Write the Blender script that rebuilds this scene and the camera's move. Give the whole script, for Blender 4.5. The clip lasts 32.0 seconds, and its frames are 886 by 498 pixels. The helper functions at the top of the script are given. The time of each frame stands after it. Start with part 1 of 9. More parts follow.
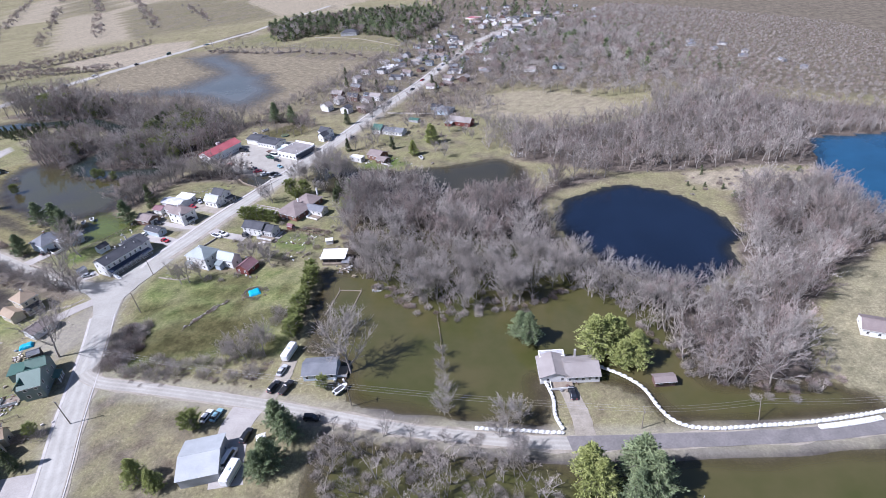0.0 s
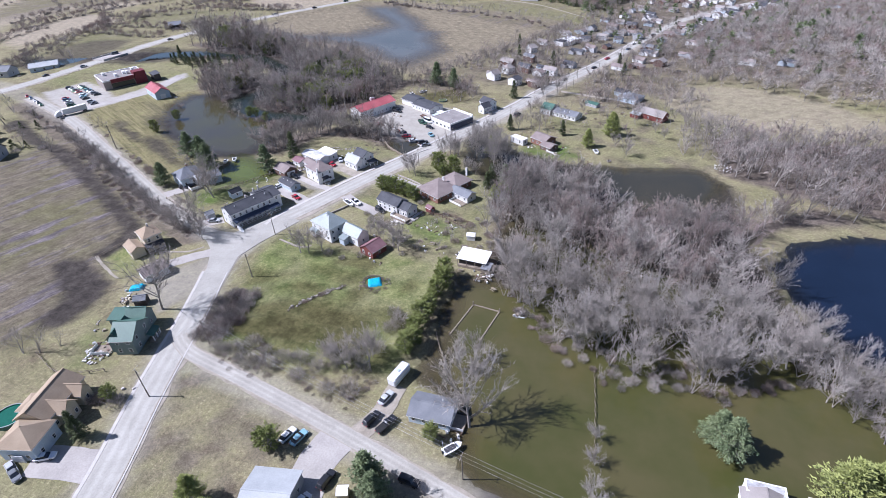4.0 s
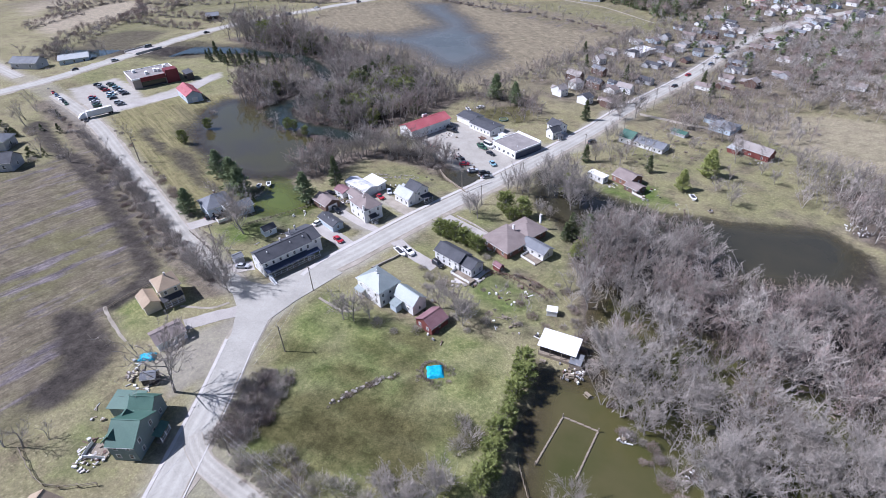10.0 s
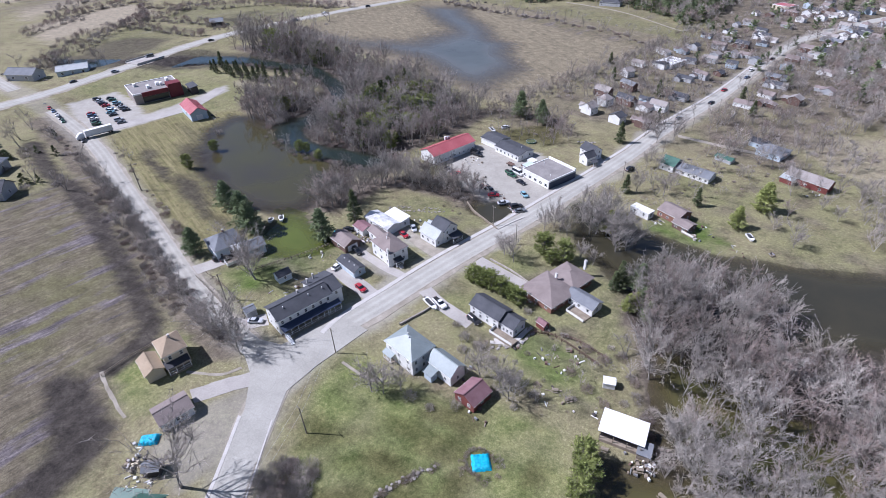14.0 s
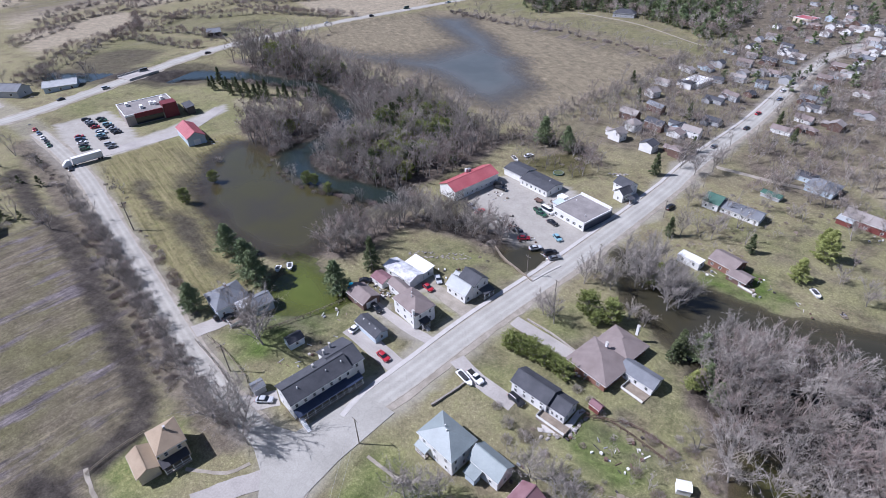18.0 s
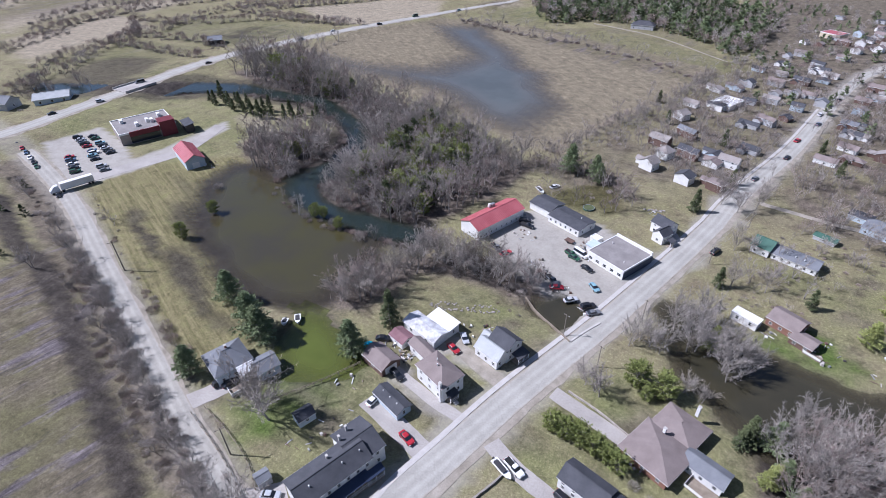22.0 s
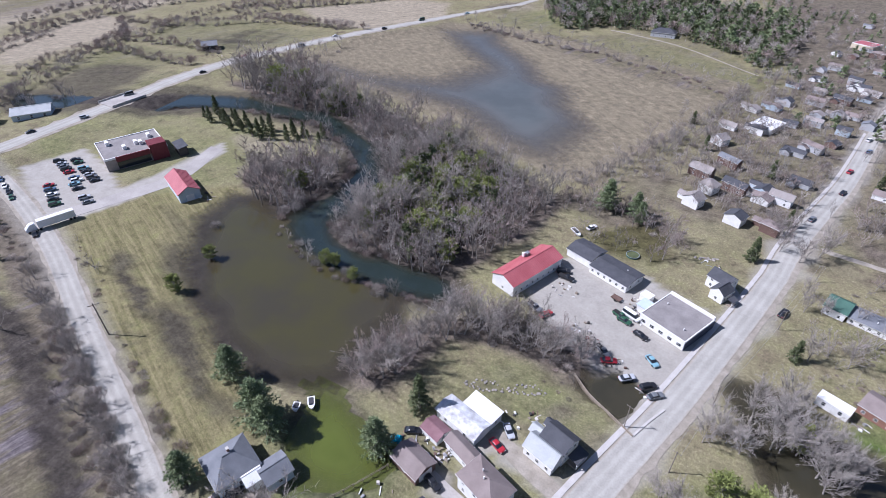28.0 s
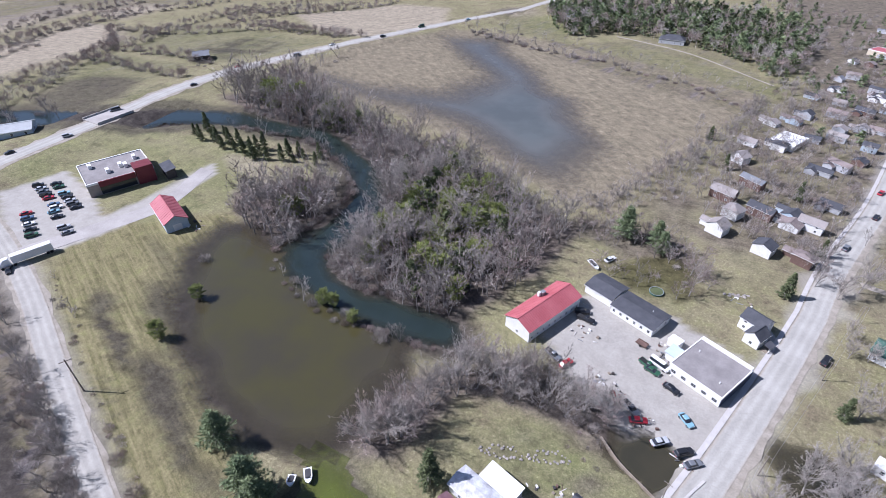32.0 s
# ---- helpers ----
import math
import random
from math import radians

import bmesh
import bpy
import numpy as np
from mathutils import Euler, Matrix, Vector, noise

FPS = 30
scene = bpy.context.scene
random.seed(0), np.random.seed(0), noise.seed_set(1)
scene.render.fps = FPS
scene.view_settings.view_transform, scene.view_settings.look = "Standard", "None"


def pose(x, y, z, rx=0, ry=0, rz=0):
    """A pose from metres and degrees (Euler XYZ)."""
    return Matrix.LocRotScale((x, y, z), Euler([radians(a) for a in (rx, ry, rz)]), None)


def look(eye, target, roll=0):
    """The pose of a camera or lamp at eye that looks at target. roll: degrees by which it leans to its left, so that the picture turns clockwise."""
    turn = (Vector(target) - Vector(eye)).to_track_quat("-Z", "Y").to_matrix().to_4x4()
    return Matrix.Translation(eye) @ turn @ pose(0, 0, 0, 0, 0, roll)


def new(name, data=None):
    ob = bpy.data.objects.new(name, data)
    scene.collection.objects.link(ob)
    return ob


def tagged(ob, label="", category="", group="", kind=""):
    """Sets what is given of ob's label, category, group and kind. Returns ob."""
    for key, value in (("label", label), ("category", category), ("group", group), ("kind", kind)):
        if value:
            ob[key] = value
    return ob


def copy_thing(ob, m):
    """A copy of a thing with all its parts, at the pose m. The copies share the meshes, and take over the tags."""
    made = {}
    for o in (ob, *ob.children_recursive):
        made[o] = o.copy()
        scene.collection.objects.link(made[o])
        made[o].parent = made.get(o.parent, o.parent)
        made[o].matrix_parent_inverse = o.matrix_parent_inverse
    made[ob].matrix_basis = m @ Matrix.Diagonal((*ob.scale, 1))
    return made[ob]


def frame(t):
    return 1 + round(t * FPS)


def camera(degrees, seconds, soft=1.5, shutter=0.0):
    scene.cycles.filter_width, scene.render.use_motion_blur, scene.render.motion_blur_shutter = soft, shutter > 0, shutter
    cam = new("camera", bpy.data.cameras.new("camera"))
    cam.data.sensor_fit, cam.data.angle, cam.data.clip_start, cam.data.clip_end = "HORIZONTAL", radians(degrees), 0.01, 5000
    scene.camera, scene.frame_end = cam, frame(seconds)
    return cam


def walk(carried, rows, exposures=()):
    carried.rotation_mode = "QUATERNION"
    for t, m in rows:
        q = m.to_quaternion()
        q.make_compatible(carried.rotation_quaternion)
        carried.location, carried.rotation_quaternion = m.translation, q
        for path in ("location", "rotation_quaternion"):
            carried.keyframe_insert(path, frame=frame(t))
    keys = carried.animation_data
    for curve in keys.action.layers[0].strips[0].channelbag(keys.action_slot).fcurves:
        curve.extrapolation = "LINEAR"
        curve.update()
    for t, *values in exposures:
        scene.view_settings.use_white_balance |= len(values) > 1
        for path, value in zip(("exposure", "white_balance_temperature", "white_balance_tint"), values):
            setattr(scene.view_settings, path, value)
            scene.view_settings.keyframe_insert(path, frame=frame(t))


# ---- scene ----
cam = camera(80.14, 32.0, soft=0.45)
# seconds, place in metres, turn in degrees
PATH = [
    (0, -20.64, 36.16, 111.31, 56.668, 5.173, 3.664),
    (0.5, -20.66, 38.96, 112.41, 56.771, 5.015, 3.636),
    (1, -21.86, 42.70, 111.10, 55.924, 5.148, 3.973),
    (1.5, -24.22, 48.56, 108.45, 54.848, 4.671, 6.837),
    (2, -26.77, 54.57, 105.59, 54.734, 4.372, 10.066),
    (2.5, -28.40, 59.98, 101.90, 55.115, 4.294, 14.084),
    (3, -31.56, 64.65, 100.08, 55.224, 3.896, 16.508),
    (3.5, -34.59, 69.46, 99.32, 55.324, 3.536, 18.880),
    (4, -38.38, 73.20, 98.67, 55.357, 2.852, 21.467),
    (4.5, -39.52, 76.07, 99.18, 55.299, 2.932, 21.449),
    (6.5, -50.81, 87.90, 98.07, 54.977, 1.754, 25.066),
    (7, -53.35, 90.31, 98.10, 54.931, 1.707, 25.436),
    (7.5, -55.57, 92.93, 98.57, 54.758, 1.658, 25.841),
    (8, -57.47, 95.04, 98.65, 54.783, 1.703, 25.230),
    (8.5, -59.66, 97.29, 99.15, 54.773, 1.657, 25.285),
    (9, -61.74, 99.61, 99.27, 54.668, 1.931, 25.071),
    (9.5, -63.90, 102.14, 99.30, 54.578, 1.998, 25.146),
    (10, -66.34, 104.48, 99.12, 54.580, 1.930, 25.344),
    (10.5, -68.67, 106.37, 99.18, 54.570, 1.858, 25.352),
    (11, -70.82, 108.37, 99.55, 54.535, 1.945, 25.127),
    (11.5, -73.13, 110.61, 99.86, 54.476, 1.906, 25.351),
    (12, -75.52, 112.66, 100.22, 54.417, 1.853, 25.627),
    (12.5, -77.93, 114.83, 100.50, 54.350, 1.861, 25.614),
    (13, -80.04, 117.08, 100.95, 54.321, 2.017, 25.279),
    (13.5, -82.54, 119.33, 101.64, 54.278, 1.859, 25.874),
    (14, -84.97, 121.62, 102.22, 54.252, 2.019, 25.552),
    (14.5, -87.71, 123.95, 102.75, 54.209, 2.044, 25.491),
    (16.5, -97.66, 133.14, 103.58, 54.331, 1.907, 25.154),
    (17, -100.21, 135.30, 103.97, 54.358, 1.799, 25.342),
    (17.5, -102.39, 137.39, 104.73, 54.333, 1.807, 24.980),
    (18, -105.08, 139.78, 105.05, 54.328, 1.687, 25.122),
    (18.5, -107.51, 142.13, 105.24, 54.429, 1.374, 25.757),
    (19, -109.57, 144.36, 105.33, 54.512, 1.504, 25.276),
    (19.5, -112.00, 146.67, 105.74, 54.475, 1.363, 25.559),
    (20, -114.33, 148.99, 106.02, 54.463, 1.275, 25.664),
    (20.5, -116.13, 151.16, 106.28, 54.490, 1.312, 25.263),
    (21, -117.88, 153.23, 106.89, 54.438, 1.362, 25.049),
    (21.5, -119.94, 155.45, 107.28, 54.350, 1.319, 24.764),
    (22, -122.48, 157.60, 107.34, 54.363, 1.080, 25.362),
    (22.5, -124.06, 159.64, 107.58, 54.319, 1.158, 24.736),
    (23, -126.62, 161.55, 107.42, 54.310, 0.779, 25.693),
    (23.5, -128.69, 163.46, 107.53, 54.348, 0.597, 25.877),
    (24, -130.55, 165.33, 107.60, 54.298, 0.498, 26.003),
    (24.5, -132.56, 167.05, 108.02, 54.266, 0.236, 26.327),
    (25, -134.19, 168.93, 108.36, 54.155, 0.268, 25.777),
    (25.5, -136.19, 170.72, 108.70, 54.150, 0.380, 25.520),
    (27.5, -143.74, 178.32, 110.04, 53.812, 0.495, 25.058),
    (28, -145.58, 179.94, 110.75, 53.618, 0.509, 24.953),
    (28.5, -147.13, 181.66, 111.01, 53.566, 0.595, 24.848),
    (29, -148.93, 183.49, 111.57, 53.472, 0.571, 24.659),
    (29.5, -150.29, 185.39, 111.61, 53.501, 0.697, 24.335),
    (30, -151.82, 187.47, 111.75, 53.474, 0.649, 24.338),
    (30.5, -153.52, 189.33, 112.31, 53.432, 0.626, 24.234),
    (31, -154.61, 191.56, 112.24, 53.492, 0.567, 24.617),
    (31.5, -155.21, 193.62, 111.93, 53.593, 0.696, 24.387),
    (32, -156.10, 195.67, 111.97, 53.581, 0.706, 24.573),
]
walk(cam, [(t, pose(x, y, z, rx, ry, rz)) for t, x, y, z, rx, ry, rz in PATH], exposures=((0.0, 0.62, 5500, 23), (9.0, 0.57, 5500, 22), (14.0, 0.44, 5500, 22), (20.0, 0.35, 5500, 22), (25.0, 0.37, 5500, 23), (30.0, 0.48, 5500, 23), (32.0, 0.55, 5500, 23)))

# ---- world, sun ----
SUN_ELEVATION, SHADOW_WAY = 47.0, 20.0
world = bpy.data.worlds.new("world")
scene.world = world
world.use_nodes = True
_wn = world.node_tree
_sky = _wn.nodes.new("ShaderNodeTexSky")
_sky.sky_type, _sky.sun_disc = "NISHITA", False
_sky.sun_elevation, _sky.sun_rotation = radians(SUN_ELEVATION), radians(270.0 - SHADOW_WAY)
_wn.links.new(_sky.outputs[0], _wn.nodes["Background"].inputs[0])
_wn.nodes["Background"].inputs[1].default_value = 0.06
sun = new("sun", bpy.data.lights.new("sun", "SUN"))
sun.data.energy, sun.data.angle, sun.data.color = 5.0, radians(0.55), (1.0, 0.96, 0.9)
_a, _e = radians(SHADOW_WAY), radians(SUN_ELEVATION)
sun.matrix_world = look((0, 0, 400), (math.cos(_a) * math.cos(_e), math.sin(_a) * math.cos(_e), 400 - math.sin(_e)))

# ---- materials ----


def shade(name, rough=0.85, metal=0.0, spec=0.3):
    m = bpy.data.materials.new(name)
    m.use_nodes = True
    nt = m.node_tree
    b = nt.nodes["Principled BSDF"]
    b.inputs["Roughness"].default_value, b.inputs["Metallic"].default_value = rough, metal
    b.inputs["Specular IOR Level"].default_value = spec
    return m, nt, b


def place_node(nt):
    return nt.nodes.new("ShaderNodeNewGeometry").outputs["Position"]


def noise_node(nt, scale, detail=4.0, rough=0.55, stretch=None, turn=0.0):
    n = nt.nodes.new("ShaderNodeTexNoise")
    n.inputs["Scale"].default_value, n.inputs["Detail"].default_value, n.inputs["Roughness"].default_value = scale, detail, rough
    if stretch:
        mp = nt.nodes.new("ShaderNodeMapping")
        mp.vector_type = "TEXTURE"
        mp.inputs["Scale"].default_value, mp.inputs["Rotation"].default_value = stretch, (0, 0, radians(turn))
        nt.links.new(place_node(nt), mp.inputs[0])
        nt.links.new(mp.outputs[0], n.inputs["Vector"])
    else:
        nt.links.new(place_node(nt), n.inputs["Vector"])
    return n.outputs["Fac"]


def ramp(nt, fac, lo, hi):
    r = nt.nodes.new("ShaderNodeMapRange")
    r.inputs["From Min"].default_value, r.inputs["From Max"].default_value = lo, hi
    nt.links.new(fac, r.inputs["Value"])
    return r.outputs[0]


def mixer(nt, fac, a, b, kind="MIX"):
    n = nt.nodes.new("ShaderNodeMix")
    n.data_type, n.blend_type = "RGBA", kind
    for k, v in ((0, fac), (6, a), (7, b)):
        if isinstance(v, (int, float)):
            n.inputs[k].default_value = v
        elif isinstance(v, (tuple, list)):
            n.inputs[k].default_value = (*v, 1.0)
        else:
            nt.links.new(v, n.inputs[k])
    return n.outputs[2]


def bumped(nt, b, fac, strength, dist=0.1):
    n = nt.nodes.new("ShaderNodeBump")
    n.inputs["Strength"].default_value, n.inputs["Distance"].default_value = strength, dist
    nt.links.new(fac, n.inputs["Height"])
    nt.links.new(n.outputs[0], b.inputs["Normal"])


def surface(name, c1, c2, scale=0.5, fine=8.0, rough=0.85, metal=0.0, spec=0.3, bump=0.0, vary=0.0, stretch=None, turn=0.0, island=False):
    """Two colours mixed by a broad noise, a fine grain over it, and a small change from object to object."""
    m, nt, b = shade(name, rough, metal, spec)
    col = mixer(nt, ramp(nt, noise_node(nt, scale, stretch=stretch, turn=turn), 0.3, 0.7), c1, c2)
    grain = noise_node(nt, fine, 3.0, 0.6)
    col = mixer(nt, 1.0, col, mixer(nt, grain, (0.72, 0.72, 0.72), (1.25, 1.25, 1.25)), "MULTIPLY")
    if vary:
        rnd = nt.nodes.new("ShaderNodeNewGeometry").outputs["Random Per Island"] if island else nt.nodes.new("ShaderNodeObjectInfo").outputs["Random"]
        col = mixer(nt, 1.0, col, mixer(nt, rnd, (1 - vary,) * 3, (1 + vary, 1 + vary * 0.9, 1 + vary * 0.8)), "MULTIPLY")
    if island:
        tone, add = nt.nodes.new("ShaderNodeAttribute"), nt.nodes.new("ShaderNodeMath")
        tone.attribute_name = "tree_tone"
        add.inputs[1].default_value = 1.0
        nt.links.new(tone.outputs["Fac"], add.inputs[0])
        grey = nt.nodes.new("ShaderNodeCombineColor")
        for k in range(3):
            nt.links.new(add.outputs[0], grey.inputs[k])
        col = mixer(nt, 1.0, col, grey.outputs[0], "MULTIPLY")
    nt.links.new(col, b.inputs["Base Color"])
    if bump:
        bumped(nt, b, grain, bump, 0.15)
    return m


def ground_surface():
    """Spring ground: dry straw, green turf, bare soil, gravel and drowned grass, by the masks that lie on the sheet."""
    m, nt, b = shade("ground_cover", 0.95, spec=0.1)

    def mask(key):
        n = nt.nodes.new("ShaderNodeAttribute")
        n.attribute_name = key
        return n.outputs["Fac"]
    broad, mid, fine, grit = noise_node(nt, 0.035, 5.0, 0.6), noise_node(nt, 0.22, 6.0, 0.7), noise_node(nt, 1.1, 6.0, 0.8), noise_node(nt, 3.1, 3.0, 0.7)
    stripe = noise_node(nt, 1.0, 5.0, 0.65, (26.0, 1.3, 1.0), -26)
    straw = mixer(nt, ramp(nt, broad, 0.35, 0.65), (0.278, 0.247, 0.15), (0.2, 0.182, 0.103))
    straw = mixer(nt, ramp(nt, mid, 0.45, 0.7), straw, (0.162, 0.157, 0.077))
    straw = mixer(nt, ramp(nt, fine, 0.55, 0.75), straw, (0.32, 0.285, 0.19))
    straw = mixer(nt, ramp(nt, noise_node(nt, 0.1, 6.0, 0.75), 0.5, 0.66), straw, (0.155, 0.128, 0.085))
    mown = mixer(nt, ramp(nt, stripe, 0.35, 0.65), (0.137, 0.126, 0.06), (0.246, 0.217, 0.115))
    mown = mixer(nt, ramp(nt, mid, 0.5, 0.75), mown, (0.145, 0.145, 0.06))
    green = mixer(nt, ramp(nt, mid, 0.35, 0.65), (0.095, 0.14, 0.034), (0.2, 0.2, 0.085))
    green = mixer(nt, ramp(nt, broad, 0.5, 0.75), green, (0.125, 0.17, 0.045))
    green = mixer(nt, ramp(nt, fine, 0.55, 0.8), green, (0.27, 0.245, 0.13))
    lush = mixer(nt, ramp(nt, mid, 0.35, 0.65), (0.06, 0.098, 0.02), (0.11, 0.145, 0.042))
    # leaf litter, its brown darkened further to stand for shade between bare crowns
    brown = mixer(nt, ramp(nt, mid, 0.3, 0.7), (0.085, 0.07, 0.058), (0.165, 0.138, 0.112))
    rows = noise_node(nt, 1.0, 6.0, 0.75, (14.0, 1.6, 1.0), 72.3)
    soak = noise_node(nt, 1.0, 5.0, 0.65, (34.0, 9.0, 1.0), 72.3)
    soil = mixer(nt, ramp(nt, rows, 0.34, 0.66), (0.085, 0.075, 0.055), (0.19, 0.161, 0.112))
    soil = mixer(nt, ramp(nt, broad, 0.45, 0.65), soil, (0.13, 0.12, 0.066))
    soil = mixer(nt, ramp(nt, soak, 0.52, 0.62), soil, mixer(nt, ramp(nt, rows, 0.4, 0.6), (0.08, 0.07, 0.075), (0.19, 0.166, 0.165)))
    reeds = mixer(nt, ramp(nt, noise_node(nt, 1.0, 6.0, 0.75, (11.0, 3.0, 1.0), -43.5), 0.35, 0.65), (0.15, 0.13, 0.094), (0.255, 0.216, 0.15))
    stubble = mixer(nt, ramp(nt, noise_node(nt, 1.0, 4.0, 0.7, (40.0, 3.0, 1.0), 48.8), 0.35, 0.65), (0.345, 0.298, 0.222), (0.26, 0.224, 0.168))
    gravel = mixer(nt, ramp(nt, mid, 0.3, 0.7), (0.31, 0.292, 0.255), (0.4, 0.38, 0.338))
    col = mixer(nt, mask("turf"), straw, green)
    col = mixer(nt, mask("mown"), col, mown)
    col = mixer(nt, mask("lush"), col, lush)
    col = mixer(nt, mask("pale"), col, stubble)
    col = mixer(nt, mask("litter"), col, brown)
    col = mixer(nt, mask("reed"), col, reeds)
    col = mixer(nt, mask("tilled"), col, soil)
    col = mixer(nt, mask("soggy"), col, mixer(nt, ramp(nt, mid, 0.3, 0.7), (0.05, 0.047, 0.018), (0.088, 0.08, 0.034)))
    col = mixer(nt, mask("drowned"), col, mixer(nt, ramp(nt, mid, 0.3, 0.7), (0.036, 0.031, 0.028), (0.07, 0.061, 0.052)))
    col = mixer(nt, 1.0, col, mixer(nt, ramp(nt, mid, 0.27, 0.73), (0.62, 0.62, 0.62), (1.36, 1.36, 1.36)), "MULTIPLY")
    col = mixer(nt, 1.0, col, mixer(nt, ramp(nt, fine, 0.29, 0.71), (0.6, 0.6, 0.6), (1.38, 1.38, 1.36)), "MULTIPLY")
    col = mixer(nt, 1.0, col, mixer(nt, ramp(nt, grit, 0.3, 0.7), (0.72, 0.72, 0.72), (1.28, 1.28, 1.28)), "MULTIPLY")
    gravel = mixer(nt, 1.0, gravel, mixer(nt, ramp(nt, fine, 0.25, 0.75), (0.86, 0.86, 0.86), (1.12, 1.12, 1.12)), "MULTIPLY")
    col = mixer(nt, mask("gravel"), col, gravel)
    nt.links.new(col, b.inputs["Base Color"])
    bumped(nt, b, fine, 0.6, 0.3)
    return m


def road_surface(name, base, worn, edge, tracks=0.35):
    """Old asphalt: paler wheel tracks, patches and cracks, and a dusty frayed edge; across runs from -1 to 1."""
    m, nt, b = shade(name, 0.92, spec=0.2)
    at = nt.nodes.new("ShaderNodeAttribute")
    at.attribute_name = "across"
    u = nt.nodes.new("ShaderNodeMath")
    u.operation = "ABSOLUTE"
    nt.links.new(at.outputs["Fac"], u.inputs[0])
    wob = nt.nodes.new("ShaderNodeMath")
    wob.operation = "MULTIPLY_ADD"
    wob.inputs[1].default_value = 0.3
    nt.links.new(noise_node(nt, 0.5, 4.0, 0.6), wob.inputs[0])
    nt.links.new(u.outputs[0], wob.inputs[2])
    w = nt.nodes.new("ShaderNodeMath")
    w.operation = "PINGPONG"
    w.inputs[1].default_value = 0.33
    nt.links.new(u.outputs[0], w.inputs[0])
    col = mixer(nt, ramp(nt, noise_node(nt, 0.13, 5.0, 0.65), 0.35, 0.65), base, worn)
    tr = mixer(nt, ramp(nt, w.outputs[0], 0.08, 0.3), (1 - tracks * 0.35,) * 3, (1 + tracks * 0.35,) * 3)
    col = mixer(nt, 1.0, col, tr, "MULTIPLY")
    crack = nt.nodes.new("ShaderNodeTexVoronoi")
    crack.feature = "DISTANCE_TO_EDGE"
    crack.inputs["Scale"].default_value = 0.24
    nt.links.new(place_node(nt), crack.inputs["Vector"])
    col = mixer(nt, 1.0, col, mixer(nt, ramp(nt, crack.outputs["Distance"], 0.0, 0.03), (0.93, 0.93, 0.93), (1, 1, 1)), "MULTIPLY")
    col = mixer(nt, ramp(nt, wob.outputs[0], 1.0, 1.17), col, edge)
    grain = noise_node(nt, 2.5, 4.0, 0.75)
    col = mixer(nt, 1.0, col, mixer(nt, ramp(nt, grain, 0.25, 0.75), (0.87, 0.87, 0.87), (1.13, 1.13, 1.13)), "MULTIPLY")
    nt.links.new(col, b.inputs["Base Color"])
    bumped(nt, b, grain, 0.1, 0.1)
    return m


def water_surface(name, shallow, deep, rough=0.07, ripple=0.06, clear=0.4, other=None):
    """Muddy water: its own mud hides the bottom more the deeper it is; ripples and a mirror on top."""
    m, nt, b = shade(name, rough, spec=0.5)
    n = nt.nodes.new("ShaderNodeAttribute")
    n.attribute_name = "depth"
    cloud = ramp(nt, noise_node(nt, 0.04, 5.0, 0.6), 0.38, 0.62)
    col = mixer(nt, n.outputs["Fac"], shallow, mixer(nt, cloud, deep, other or tuple(v * 1.25 for v in deep)))
    nt.links.new(col, b.inputs["Base Color"])
    a = nt.nodes.new("ShaderNodeMapRange")
    a.inputs["From Max"].default_value, a.inputs["To Min"].default_value, a.inputs["To Max"].default_value = 0.8, clear, 1.0
    nt.links.new(n.outputs["Fac"], a.inputs["Value"])
    nt.links.new(a.outputs[0], b.inputs["Alpha"])
    bumped(nt, b, noise_node(nt, 1.1, 3.0, 0.6), ripple, 0.1)
    return m


M = {}
M["ground"] = ground_surface()
M["flood"] = water_surface("flood_water", (0.095, 0.076, 0.036), (0.054, 0.058, 0.017), clear=0.3, other=(0.08, 0.072, 0.029))
M["dark_flood"] = water_surface("dark_flood_water", (0.075, 0.066, 0.036), (0.036, 0.034, 0.022), clear=0.3, other=(0.048, 0.043, 0.026))
M["field_water"] = water_surface("field_water", (0.062, 0.051, 0.038), (0.05, 0.044, 0.026), clear=0.15, other=(0.058, 0.053, 0.02))
M["yard_water"] = water_surface("green_yard_water", (0.115, 0.135, 0.03), (0.08, 0.1, 0.018), clear=0.45)
# not mud: the reflected blue of the sky is put into this base colour
M["pond"] = water_surface("pond_water", (0.012, 0.016, 0.022), (0.007, 0.013, 0.027), 0.1, 0.1, clear=0.7)
M["lake"] = water_surface("lake_water", (0.016, 0.05, 0.085), (0.014, 0.06, 0.115), 0.12, 0.12, clear=0.8)
M["creek"] = water_surface("creek_water", (0.03, 0.036, 0.026), (0.018, 0.027, 0.025), 0.12, 0.08, clear=0.4)
M["bay"] = water_surface("bay_water", (0.15, 0.13, 0.11), (0.088, 0.096, 0.09), 0.2, 0.12, clear=0.05)
M["bay"].node_tree.nodes["Principled BSDF"].inputs["Specular IOR Level"].default_value = 0.3
M["asphalt"] = road_surface("worn_asphalt", (0.335, 0.324, 0.286), (0.405, 0.392, 0.35), (0.33, 0.3, 0.25), 0.2)
M["old_asphalt"] = surface("old_grey_asphalt", (0.31, 0.29, 0.265), (0.41, 0.385, 0.35), 0.15, 2.5, 0.92, bump=0.1)
M["lane_asphalt"] = road_surface("pale_lane_asphalt", (0.315, 0.3, 0.262), (0.395, 0.378, 0.333), (0.3, 0.265, 0.215), 0.22)
M["concrete"] = surface("pale_concrete", (0.42, 0.4, 0.37), (0.5, 0.48, 0.45), 0.6, 6.0, 0.85)
M["shoulder"] = surface("gravel_shoulder", (0.23, 0.205, 0.16), (0.37, 0.335, 0.28), 0.3, 2.5, 0.95, bump=0.3)
